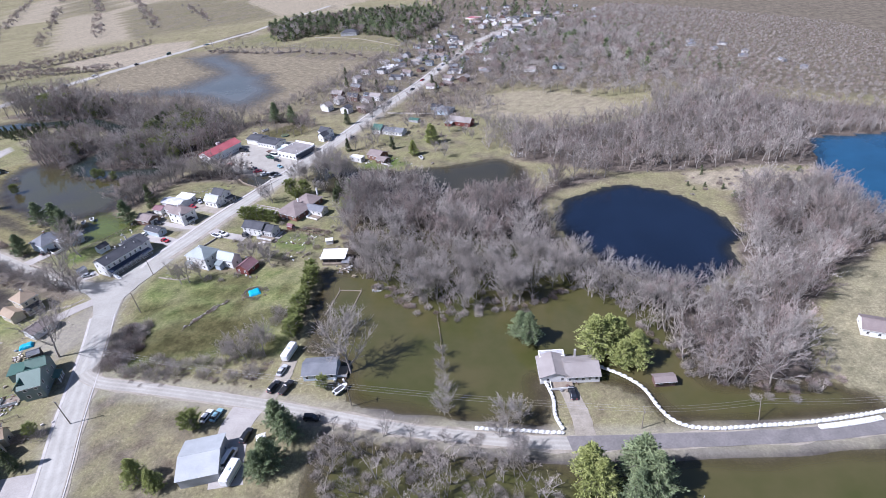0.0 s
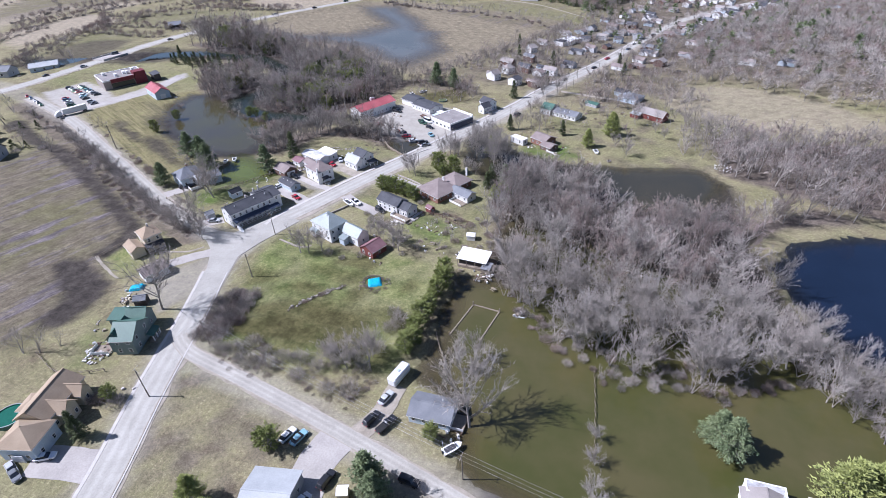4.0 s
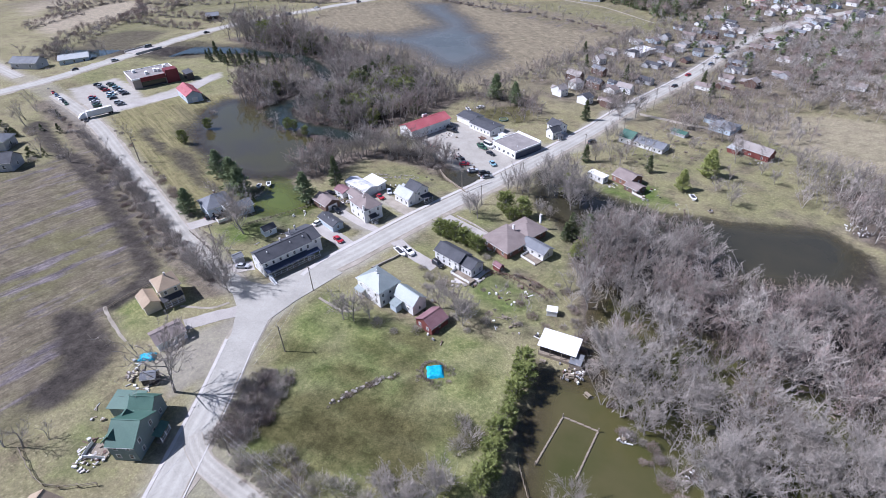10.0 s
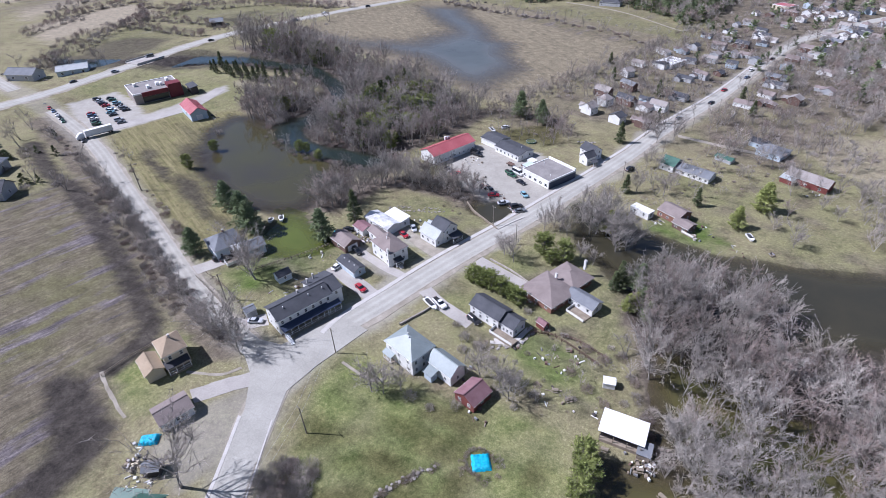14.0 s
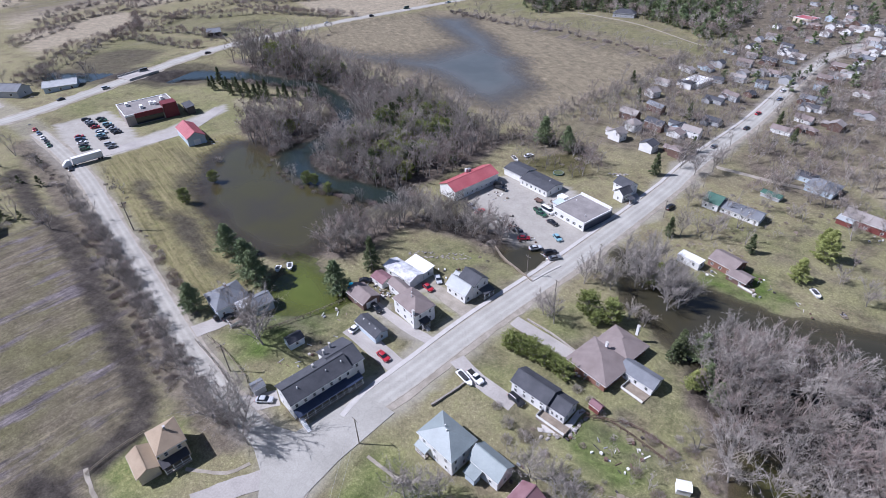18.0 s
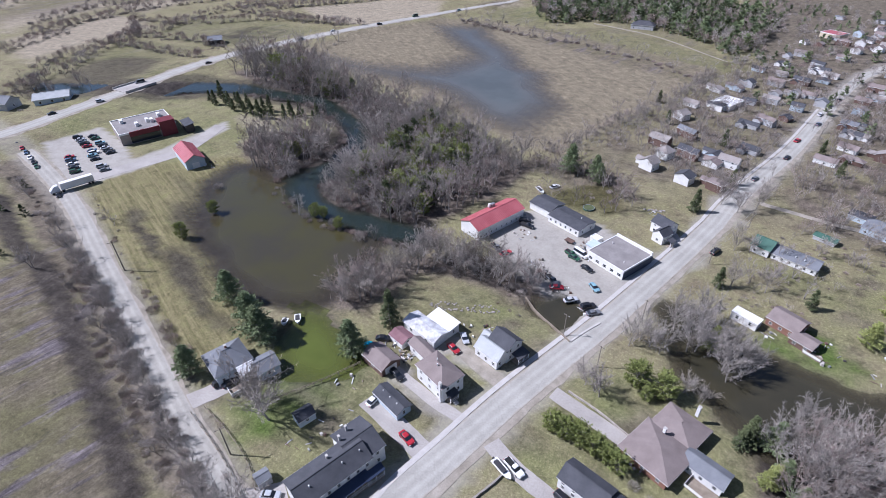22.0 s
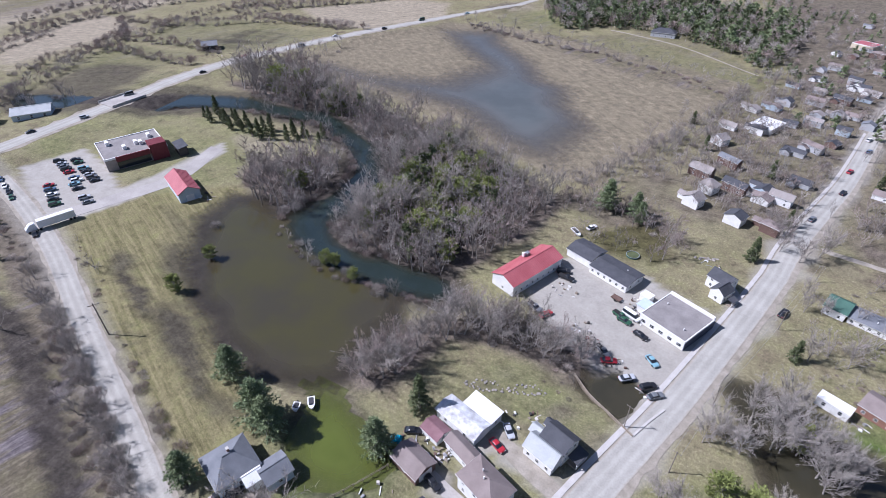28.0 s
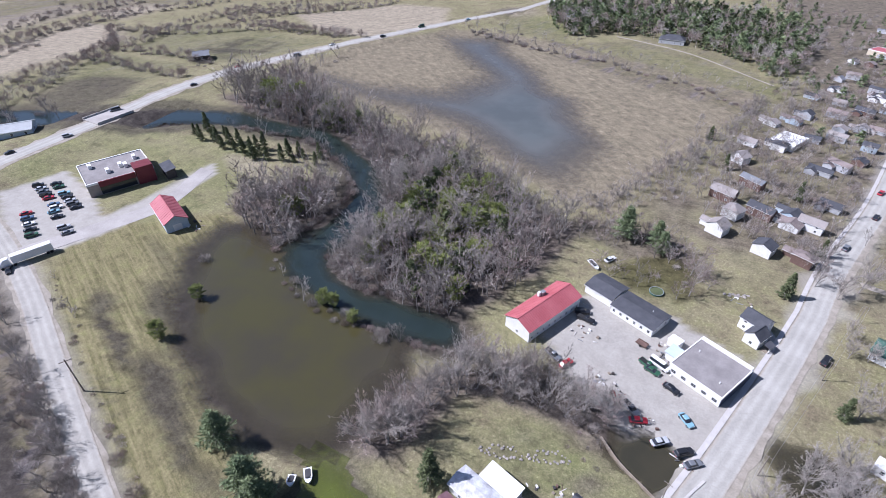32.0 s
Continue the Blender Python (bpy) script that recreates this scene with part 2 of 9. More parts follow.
M["white_wall"] = surface("white_siding", (0.66, 0.66, 0.64), (0.76, 0.76, 0.74), 0.4, 5.0, 0.6)
M["cream_wall"] = surface("cream_siding", (0.5, 0.44, 0.32), (0.58, 0.51, 0.38), 0.4, 5.0, 0.7)
M["blue_wall"] = surface("pale_blue_siding", (0.42, 0.5, 0.56), (0.5, 0.57, 0.62), 0.4, 5.0, 0.6)
M["grey_wall"] = surface("grey_siding", (0.36, 0.37, 0.38), (0.44, 0.45, 0.46), 0.4, 5.0, 0.7)
M["green_wall"] = surface("grey_green_siding", (0.17, 0.22, 0.21), (0.21, 0.26, 0.25), 0.4, 5.0, 0.7)
M["red_wall"] = surface("weathered_red_boards", (0.15, 0.042, 0.036), (0.21, 0.075, 0.062), 0.6, 5.0, 0.8)
M["brick_wall"] = surface("red_brown_brick", (0.2, 0.1, 0.075), (0.26, 0.14, 0.1), 0.8, 9.0, 0.85)
M["dark_wall"] = surface("dark_boards", (0.05, 0.045, 0.045), (0.08, 0.07, 0.065), 0.6, 6.0, 0.8)
M["wood"] = surface("weathered_wood", (0.2, 0.165, 0.125), (0.3, 0.255, 0.2), 0.8, 9.0, 0.85)
M["black_roof"] = surface("charcoal_shingles", (0.055, 0.058, 0.066), (0.085, 0.088, 0.098), 0.35, 7.0, 0.85, bump=0.3)
M["grey_roof"] = surface("grey_shingles", (0.145, 0.155, 0.17), (0.2, 0.21, 0.225), 0.35, 7.0, 0.85, bump=0.3)
M["pale_roof"] = surface("pale_grey_metal_roof", (0.32, 0.34, 0.34), (0.4, 0.42, 0.42), 0.35, 4.0, 0.65, spec=0.5)
M["teal_roof"] = surface("pale_teal_metal_roof", (0.2, 0.235, 0.235), (0.255, 0.295, 0.293), 0.3, 4.0, 0.5, spec=0.5)
M["brown_roof"] = surface("brown_shingles", (0.195, 0.16, 0.148), (0.25, 0.21, 0.195), 0.35, 7.0, 0.85, bump=0.3)
M["taupe_roof"] = surface("grey_brown_shingles", (0.25, 0.225, 0.21), (0.31, 0.285, 0.265), 0.35, 6.0, 0.85, bump=0.3)
M["taupe_wall"] = surface("taupe_block_wall", (0.27, 0.235, 0.21), (0.33, 0.29, 0.26), 0.5, 5.0, 0.85)
M["wet_asphalt"] = surface("wet_dark_asphalt", (0.15, 0.142, 0.135), (0.22, 0.205, 0.195), 0.25, 2.0, 0.5)
M["tan_roof"] = surface("tan_shingles", (0.29, 0.225, 0.155), (0.36, 0.285, 0.2), 0.35, 7.0, 0.85, bump=0.3)
M["red_roof"] = surface("red_metal_roof", (0.37, 0.095, 0.105), (0.45, 0.14, 0.15), 0.2, 3.0, 0.45, spec=0.5, stretch=(1.0, 1.0, 1.0))
M["purple_roof"] = surface("faded_maroon_shingles", (0.18, 0.095, 0.105), (0.24, 0.14, 0.15), 0.5, 7.0, 0.85)
M["green_roof"] = surface("dark_green_metal_roof", (0.038, 0.1, 0.075), (0.06, 0.135, 0.1), 0.3, 4.0, 0.5, spec=0.5)
M["white_roof"] = surface("white_metal_roof", (0.74, 0.75, 0.75), (0.82, 0.82, 0.81), 0.3, 4.0, 0.5, spec=0.4)
M["flat_roof"] = surface("gravelled_flat_roof", (0.2, 0.186, 0.178), (0.28, 0.262, 0.25), 0.25, 4.0, 0.95)
M["maroon"] = surface("maroon_cladding", (0.13, 0.022, 0.03), (0.17, 0.035, 0.042), 0.5, 4.0, 0.6)
M["navy_roof"] = surface("navy_blue_metal_roof", (0.02, 0.03, 0.06), (0.03, 0.045, 0.085), 0.4, 5.0, 0.5, spec=0.5)
M["brown_wall"] = surface("dark_brown_siding", (0.12, 0.075, 0.06), (0.16, 0.105, 0.085), 0.5, 6.0, 0.8)
M["patched"] = surface("patched_roofing", (0.72, 0.74, 0.76), (0.25, 0.24, 0.24), 0.45, 3.0, 0.6)
M["glass"], _nt, _b = shade("dark_window_glass", 0.06, spec=0.6)
_b.inputs["Base Color"].default_value = (0.025, 0.03, 0.038, 1)
M["trim"] = surface("white_trim", (0.7, 0.7, 0.68), (0.78, 0.78, 0.76), 0.8, 8.0, 0.6)
M["dark_trim"] = surface("dark_trim", (0.04, 0.04, 0.045), (0.06, 0.06, 0.065), 0.8, 8.0, 0.6)
M["bark"] = surface("grey_bark", (0.23, 0.21, 0.188), (0.37, 0.342, 0.312), 0.9, 6.0, 0.95, vary=0.2, island=True)
M["twig"] = surface("bare_twigs", (0.28, 0.253, 0.224), (0.4, 0.364, 0.33), 0.06, 3.0, 0.95, vary=0.2, island=True)
M["pale_twig"] = surface("pale_twigs", (0.295, 0.272, 0.245), (0.41, 0.38, 0.345), 0.1, 3.0, 0.95, vary=0.2, island=True)
M["red_twig"] = surface("reddish_brown_twigs", (0.25, 0.2, 0.178), (0.325, 0.265, 0.237), 0.1, 3.0, 0.95, vary=0.2, island=True)
M["needles"] = surface("dark_green_needles", (0.082, 0.105, 0.05), (0.14, 0.165, 0.075), 0.3, 3.0, 0.8, vary=0.35, island=True)
M["pine"] = surface("grey_green_needles", (0.14, 0.19, 0.098), (0.22, 0.265, 0.135), 0.3, 3.0, 0.8, vary=0.35, island=True)
M["yellow_green"] = surface("yellow_green_needles", (0.225, 0.262, 0.08), (0.335, 0.365, 0.128), 0.3, 3.0, 0.8, vary=0.3, island=True)
M["cedar"] = surface("olive_cedar_leaves", (0.145, 0.18, 0.05), (0.24, 0.27, 0.085), 0.3, 3.0, 0.8, vary=0.3, island=True)
M["reed"] = surface("dry_reeds", (0.26, 0.205, 0.13), (0.33, 0.265, 0.175), 0.1, 3.0, 0.95, vary=0.2, island=True)
M["sandbag"] = surface("white_sandbags", (0.6, 0.6, 0.57), (0.7, 0.7, 0.67), 0.8, 6.0, 0.8)
M["tarp"] = surface("bright_blue_tarp", (0.008, 0.25, 0.42), (0.03, 0.5, 0.66), 1.6, 4.0, 0.4, bump=1.0)
M["rubber"] = surface("black_rubber", (0.02, 0.02, 0.02), (0.03, 0.03, 0.03), 2.0, 9.0, 0.9)
M["pole"] = surface("weathered_pole_wood", (0.2, 0.17, 0.14), (0.27, 0.24, 0.2), 0.8, 9.0, 0.9)
M["steel"] = surface("grey_steel", (0.35, 0.35, 0.36), (0.45, 0.45, 0.46), 0.8, 9.0, 0.5, metal=0.6)
M["stone"] = surface("grey_field_stone", (0.24, 0.22, 0.2), (0.34, 0.32, 0.29), 0.8, 6.0, 0.9, vary=0.25)
M["pool_water"] = surface("green_pool_water", (0.01, 0.09, 0.055), (0.015, 0.11, 0.07), 0.5, 3.0, 0.08, spec=0.5)
M["rock_clutter"] = surface("pale_clutter", (0.4, 0.37, 0.34), (0.6, 0.57, 0.54), 1.2, 5.0, 0.8)
PAINTS = {"black": (0.018, 0.019, 0.022), "white": (0.72, 0.73, 0.73), "silver": (0.4, 0.42, 0.44), "red": (0.36, 0.025, 0.035), "blue": (0.07, 0.12, 0.2), "grey": (0.14, 0.15, 0.16), "green": (0.03, 0.09, 0.05), "teal": (0.2, 0.36, 0.42)}
for _k, _c in PAINTS.items():
    M["paint_" + _k] = surface(_k + "_car_paint", _c, tuple(v * 1.1 for v in _c), 0.5, 6.0, 0.3, spec=0.55)

# ---- mesh helpers ----


def mesh_of(name, verts, faces, mats, idx=None, smooth=False):
    me = bpy.data.meshes.new(name)
    me.from_pydata([tuple(v) for v in verts], [], [tuple(f) for f in faces])
    for m in mats:
        me.materials.append(m)
    if idx is not None:
        me.polygons.foreach_set("material_index", np.asarray(idx, dtype=np.int32))
    if smooth:
        me.polygons.foreach_set("use_smooth", np.ones(len(me.polygons), dtype=bool))
    me.update()
    return me


def tri_mesh(name, verts, tris, mats, idx=None):
    """A mesh from arrays of corners and triangles."""
    verts, tris = np.asarray(verts, dtype=np.float32), np.asarray(tris, dtype=np.int32)
    me = bpy.data.meshes.new(name)
    me.vertices.add(len(verts))
    me.vertices.foreach_set("co", verts.ravel())
    me.loops.add(tris.size)
    me.loops.foreach_set("vertex_index", tris.ravel())
    me.polygons.add(len(tris))
    me.polygons.foreach_set("loop_start", np.arange(0, tris.size, 3, dtype=np.int32))
    me.polygons.foreach_set("loop_total", np.full(len(tris), 3, dtype=np.int32))
    for m in mats:
        me.materials.append(m)
    if idx is not None:
        me.polygons.foreach_set("material_index", np.asarray(idx, dtype=np.int32))
    me.update(calc_edges=True)
    return me


def thing(name, label, category, x=0, y=0, z=0, turn=0, group="", kind=""):
    ob = new(name)
    ob.matrix_world = pose(x, y, z, 0, 0, turn)
    return tagged(ob, label, category, group, kind)


def child(name, me, parent, m=None, label=""):
    ob = new(name, me)
    ob.parent = parent
    if m is not None:
        ob.matrix_basis = m
    return tagged(ob, label)


def box_arrays(x0, y0, z0, x1, y1, z1):
    v = [(x, y, z) for z in (z0, z1) for x, y in ((x0, y0), (x1, y0), (x1, y1), (x0, y1))]
    f = [(0, 3, 2, 1), (4, 5, 6, 7), (0, 1, 5, 4), (1, 2, 6, 5), (2, 3, 7, 6), (3, 0, 4, 7)]
    return v, f


def boxes_mesh(name, boxes, mat, bevel=0.0):
    vs, fs = [], []
    for b in boxes:
        v, f = box_arrays(*b)
        fs += [tuple(i + len(vs) for i in q) for q in f]
        vs += v
    me = mesh_of(name, vs, fs, [mat])
    if bevel:
        bm = bmesh.new()
        bm.from_mesh(me)
        bmesh.ops.bevel(bm, geom=bm.edges[:], offset=bevel, segments=1, affect="EDGES")
        bm.to_mesh(me)
        bm.free()
    return me


def smooth_line(pts, step=4.0):
    """A round line through the given points, cut into even steps."""
    p = np.array([(2 * np.array(pts[0]) - np.array(pts[1]))] + [np.array(q, float) for q in pts] + [(2 * np.array(pts[-1]) - np.array(pts[-2]))], dtype=float)
    out = []
    for i in range(1, len(p) - 2):
        n = max(2, int(np.linalg.norm(p[i + 1] - p[i]) / step))
        for k in range(n):
            t = k / n
            out.append(0.5 * (2 * p[i] + (p[i + 1] - p[i - 1]) * t + (2 * p[i - 1] - 5 * p[i] + 4 * p[i + 1] - p[i + 2]) * t * t + (3 * p[i] - p[i - 1] - 3 * p[i + 1] + p[i + 2]) * t ** 3))
    out.append(p[-2])
    return np.array(out)


def normals2(line):
    d = np.gradient(line, axis=0)
    d /= np.linalg.norm(d, axis=1)[:, None] + 1e-9
    return np.stack([-d[:, 1], d[:, 0]], 1)


def strip(name, line, left, right, z, mat, thick=0.12, ragged=0.0, label="", kind="structure", category=""):
    """A slab along a line, from left to right of it (metres, left is positive)."""
    n, rng = normals2(line), np.random.default_rng(7)
    wob = rng.normal(0, ragged, (len(line), 2)) if ragged else np.zeros((len(line), 2))
    a, b = line + n * (left + wob[:, :1]), line + n * (right + wob[:, 1:])
    k, rows = len(line), 9
    v = [(*(p + (q - p) * r / (rows - 1)), z) for r in range(rows) for p, q in zip(a, b)] + [(*p, z - thick) for p in a] + [(*p, z - thick) for p in b]
    f, e = [], rows * k
    for i in range(k - 1):
        f += [(r * k + i, (r + 1) * k + i, (r + 1) * k + i + 1, r * k + i + 1) for r in range(rows - 1)]
        f += [(e + i, i, i + 1, e + i + 1), (e - k + i, e + k + i, e + k + i + 1, e - k + i + 1)]
    v = np.c_[lay([q[:2] for q in v]), [q[2] for q in v]]
    me = mesh_of(name, v, f, [mat])
    u = [1 - 2 * r / (rows - 1) for r in range(rows) for _ in range(k)] + [1.0] * k + [-1.0] * k
    me.attributes.new("across", "FLOAT", "POINT").data.foreach_set("value", np.array(u, dtype=np.float32))
    return tagged(new(name, me), label, category or name, "", kind)


def inside(poly, x, y):
    """How far (x, y) lies inside a closed outline; outside it is negative."""
    p = np.array(poly, dtype=float)
    best, odd = np.full(x.shape, 1e9), np.zeros(x.shape, dtype=bool)
    for a, b in zip(p, np.roll(p, -1, axis=0)):
        d = b - a
        t = np.clip(((x - a[0]) * d[0] + (y - a[1]) * d[1]) / (d @ d + 1e-9), 0, 1)
        best = np.minimum(best, np.hypot(x - a[0] - t * d[0], y - a[1] - t * d[1]))
        if abs(d[1]) > 1e-9:
            odd ^= ((a[1] > y) != (b[1] > y)) & (x < d[0] * (y - a[1]) / d[1] + a[0])
    return np.where(odd, best, -best)


def near_line(pts, x, y):
    p = np.array(pts, dtype=float)
    best = np.full(x.shape, 1e9)
    for a, b in zip(p[:-1], p[1:]):
        d = b - a
        t = np.clip(((x - a[0]) * d[0] + (y - a[1]) * d[1]) / (d @ d + 1e-9), 0, 1)
        best = np.minimum(best, np.hypot(x - a[0] - t * d[0], y - a[1] - t * d[1]))
    return best


def wavy(x, y, size, seed):
    """Cheap smooth noise on a plan, about -1 to 1."""
    rng, out = np.random.default_rng(seed), np.zeros(x.shape)
    for k in range(6):
        a, f, ph = rng.uniform(0, 6.28), rng.uniform(0.6, 2.2) / size, rng.uniform(0, 6.28, 2)
        out += np.sin((x * math.cos(a) + y * math.sin(a)) * f * 2 + ph[0]) * np.cos((y * math.cos(a) - x * math.sin(a)) * f * 1.7 + ph[1])
    return out / 3.0


def soft(d, width):
    t = np.clip(d / width + 0.5, 0, 1)
    return t * t * (3 - 2 * t)


# ---- from the plan's sheet to the ground ----
# The plan below is drawn on an oblique sheet; lay() brings its places onto level ground in metres, unlay() goes back.
SHEET = np.array([[0.84495, -0.04725, 0.00613], [-0.07432, 0.72319, -0.05148], [0.28318, 0.04802, 1.0]])
BEND_X = np.array([-1.2, 0.65, -1.23, 0.74, -7.53, 0.64, 17.65, -20.59, 17.93, -31.74, 15.57, 25.39, 38.81, -20.7, -39.91, -16.83, 43.17])
BEND_Y = np.array([0.23, -1.78, 8.75, -6.78, 3.56, -2.11, -55.55, 58.41, -12.08, 33.84, 9.05, -62.41, -13.01, 20.58, 48.89, 14.0, -36.37])


def bend(p):
    a, b = np.clip((p[:, 0] + 120) / 300, -1.1, 1.2), np.clip((p[:, 1] - 320) / 400, -0.7, 1.1)
    t = np.stack([a ** i * b ** j for i in range(5) for j in range(4) if i + j <= 5], 1)
    east = 15 * np.clip((p[:, 1] - 400) / 260, 0, 1.6) / (1 + ((p[:, 0] + 82 - 0.4 * (p[:, 1] - 306)) / 150) ** 4)
    return np.stack([t @ BEND_X - east, t @ BEND_Y], 1)


def lay(p):
    p = np.atleast_2d(np.asarray(p, dtype=float))
    q = np.c_[(p - (-120, 240)) / 200, np.ones(len(p))] @ SHEET.T
    return (q[:, :2] / q[:, 2:] * 200 + (-130, 200) + bend(p)) * 1.2


def unlay(p):
    p = np.atleast_2d(np.asarray(p, dtype=float)) / 1.2
    back, old = np.linalg.inv(SHEET), np.full(p.shape, (-120.0, 320.0))
    for _ in range(8):
        q = np.c_[(p - bend(old) - (-130, 200)) / 200, np.ones(len(p))] @ back.T
        old = q[:, :2] / np.maximum(q[:, 2:], 0.12) * 200 + (-120, 240)
    return old


def stretch_at(x, y):
    """How the sheet stretches about a place: a matrix of two by two, and the size of upright things there."""
    q = lay([(x - 1, y), (x + 1, y), (x, y - 1), (x, y + 1)])
    m = np.stack([(q[1] - q[0]) / 2, (q[3] - q[2]) / 2], 1)
    return m, float(np.linalg.norm(m @ (0.9, 0.436)))


# ---- plan ----
MAIN_ROAD = [(-131, 186), (-127, 206), (-119, 226), (-107, 258), (-87, 306), (-66, 361), (-38, 436), (7, 537), (55, 655), (122, 816), (230, 1080)]
SOUTH_ROAD = [(-30, -420), (-62, -160), (-84, 0), (-96, 60), (-103, 92), (-112, 120), (-121, 151), (-128, 172), (-131, 186)]
WEST_ROAD = [(-129, 190), (-147, 193), (-172, 204), (-200, 220), (-236, 241), (-268, 259.5), (-300, 272), (-330, 278), (-400, 290)]
SIDE_ROAD = [(-119, 141), (-112, 136.5), (-98, 134), (-86, 132), (-56, 127), (-32, 122.6), (-10, 118.8), (17, 117), (35, 117), (54, 118.6), (73, 120.4), (96, 122.2), (121, 124.5), (150, 127), (192, 131)]
HIGHWAY = [(-322, 255), (-319, 280), (-319, 312), (-319, 348), (-320, 382), (-316, 428), (-300, 512), (-273, 633), (-250, 751), (-225, 860), (-180, 1040)]
FLOOD = [(-47, 202), (-45, 164), (-46, 152), (-34, 147), (-31, 131), (-25, 125), (-3, 122), (17, 120.6), (31, 120.6), (33, 141), (54, 141), (62, 138), (64.5, 130), (69, 125.6), (80, 125), (103, 127), (128, 130.5), (133, 134), (123, 145), (86.4, 146), (89.5, 192), (71.4, 214), (62.1, 236), (60.9, 300), (64, 330), (51, 345), (20, 331), (2, 324), (-15, 319), (-31, 319), (-48, 321), (-61, 331), (-74, 326), (-66, 292), (-48, 276), (-38, 255), (-36, 222), (-30, 208)]
FLOOD_SOUTH = [(-36, 117.5), (-14, 114.5), (33, 112.5), (68.8, 116.4), (120, 120.4), (168, 118), (176, 70), (140, 44), (100, 52), (62, 34), (24, 48), (-12, 38), (-34, 58), (-40, 88)]
POND = [(66.3, 261.4), (75.7, 282.3), (91.1, 295.6), (115.0, 307.0), (134.7, 292.8), (142.4, 269.0), (143.3, 246.2), (130.9, 231.0), (126.6, 213.9), (104.1, 198.7), (88.3, 205.4), (73.7, 217.7), (66.8, 240.5)]
LAKE = [(239.5, 392), (420, 425), (344, 150), (224.9, 208), (216.2, 244), (209.1, 280), (214.8, 330)]
FIELD_WATER = [(-246, 316), (-236, 323), (-219, 323), (-206, 317), (-198, 314), (-184, 310), (-167, 304), (-162, 290), (-167, 272), (-168, 260), (-180, 251), (-190, 248.5), (-207, 255), (-221, 264), (-235, 279), (-245, 298)]
YARD_WATER = [(-171, 236), (-173, 246), (-175, 256), (-166, 257), (-158, 251), (-149, 246), (-150, 237), (-158, 232), (-166, 231)]
CREEK = [(-345, 318), (-330, 335), (-313, 350), (-302, 369), (-284, 384), (-265, 390), (-252, 396), (-238, 391), (-221, 381), (-211, 366), (-209, 349), (-211, 334), (-214, 321), (-210, 313.5), (-202, 309), (-191, 307), (-180, 309), (-164, 312)]
BAY = [(-300, 446), (-294, 522), (-265, 625), (-232, 655), (-188, 672), (-128, 684), (-12, 705), (-46, 626), (-90, 508), (-125, 424), (-146, 416), (-190, 438), (-254, 444)]
BAY_CORE = [(-268, 596), (-229, 645), (-210, 606), (-182, 582), (-168, 556), (-152, 558), (-142, 520), (-124, 497), (-142, 428), (-177, 433), (-203, 452), (-228, 452), (-255, 446), (-296, 448), (-290, 466), (-260, 470), (-231, 495), (-218, 540), (-249, 569)]
ROAD_POND = [(-112.2, 295.5), (-111.0, 302.2), (-104.5, 309.0), (-98.5, 308.1), (-92.4, 304.5), (-100.3, 289.1), (-106.8, 291.5)]
WOOD_MAIN = [(-42, 243), (-45, 268), (-38, 280), (-8, 268), (20, 270), (53, 284), (92, 322), (108, 318), (74, 296), (52, 270), (58, 240), (66, 212), (60, 200), (36, 186), (2, 176), (-10, 186), (-24, 197), (-35, 217)]
WOOD_EAST = [(62, 398), (100, 412), (140, 426), (176, 455), (185, 500), (243, 510), (420, 470), (359, 403), (271, 397), (232, 335), (190, 342), (147, 330), (110, 326), (60, 345)]
WOOD_BANK = [(151.2, 256), (158.8, 292), (204.4, 306), (218.6, 278), (212, 244), (178, 222), (158, 208), (138, 186), (125, 166), (120, 149), (110, 143), (84.8, 146), (73.7, 181), (85.9, 196), (101.9, 192), (129.8, 206), (133.5, 226)]
WOOD_CREEK = [(-203, 320), (-203, 347), (-206, 374), (-236, 399), (-284, 394), (-302, 398), (-292, 432), (-249, 424), (-191, 420), (-150, 402), (-136, 402), (-141, 371), (-153, 337), (-164, 317), (-181, 312)]
WOOD_POINT = [(-243, 324), (-249, 337), (-242, 352), (-228, 366), (-219, 352), (-219, 330), (-221, 316), (-232, 316)]
WOOD_LINE = [(-171.2, 262.0), (-169.0, 272.2), (-164.0, 285.1), (-157.0, 297.3), (-146.2, 307.0), (-135.1, 312.3), (-122.9, 314.4), (-110.7, 310.4), (-104.6, 306.6), (-109.3, 297.4), (-115.5, 298.8), (-128.7, 300.4), (-139.8, 298.7), (-151.7, 291.2), (-156.0, 278.2), (-158.3, 266.7), (-164.9, 261.5)]
TILLED_WEST = [(-262, 200), (-253, 240), (-196, 207), (-170, 186), (-172, 170), (-158, 157), (-151, 148), (-152, 134), (-160, 118), (-200, 100), (-290, 150)]
LOT_RED = [(-136, 327), (-130, 356), (-116, 364), (-98, 364), (-76, 358), (-78, 330), (-90, 300), (-106, 303), (-124, 316)]
LOT_MARKET = [(-306, 282), (-302, 306), (-287, 303), (-274, 294), (-271, 313), (-270, 346), (-264, 340), (-264, 313), (-267, 289), (-273, 268), (-279, 265), (-290, 272)]
WEDGE = [(-145, 154), (-143, 168), (-136, 181), (-131, 176), (-127, 158), (-130, 146)]
TAN_FIELD = [(32, 497), (54, 504), (118, 533), (150, 513), (167, 468), (134, 436), (98, 426), (72, 430), (47, 446)]
SANDBAR = [(147, 326), (184, 336), (217, 321), (206, 309), (170, 296), (145, 311)]
LAWN_NE = [(-20, 340), (-15, 375), (37, 450), (100, 430), (90, 380), (55, 345), (17, 328), (-8, 340)]
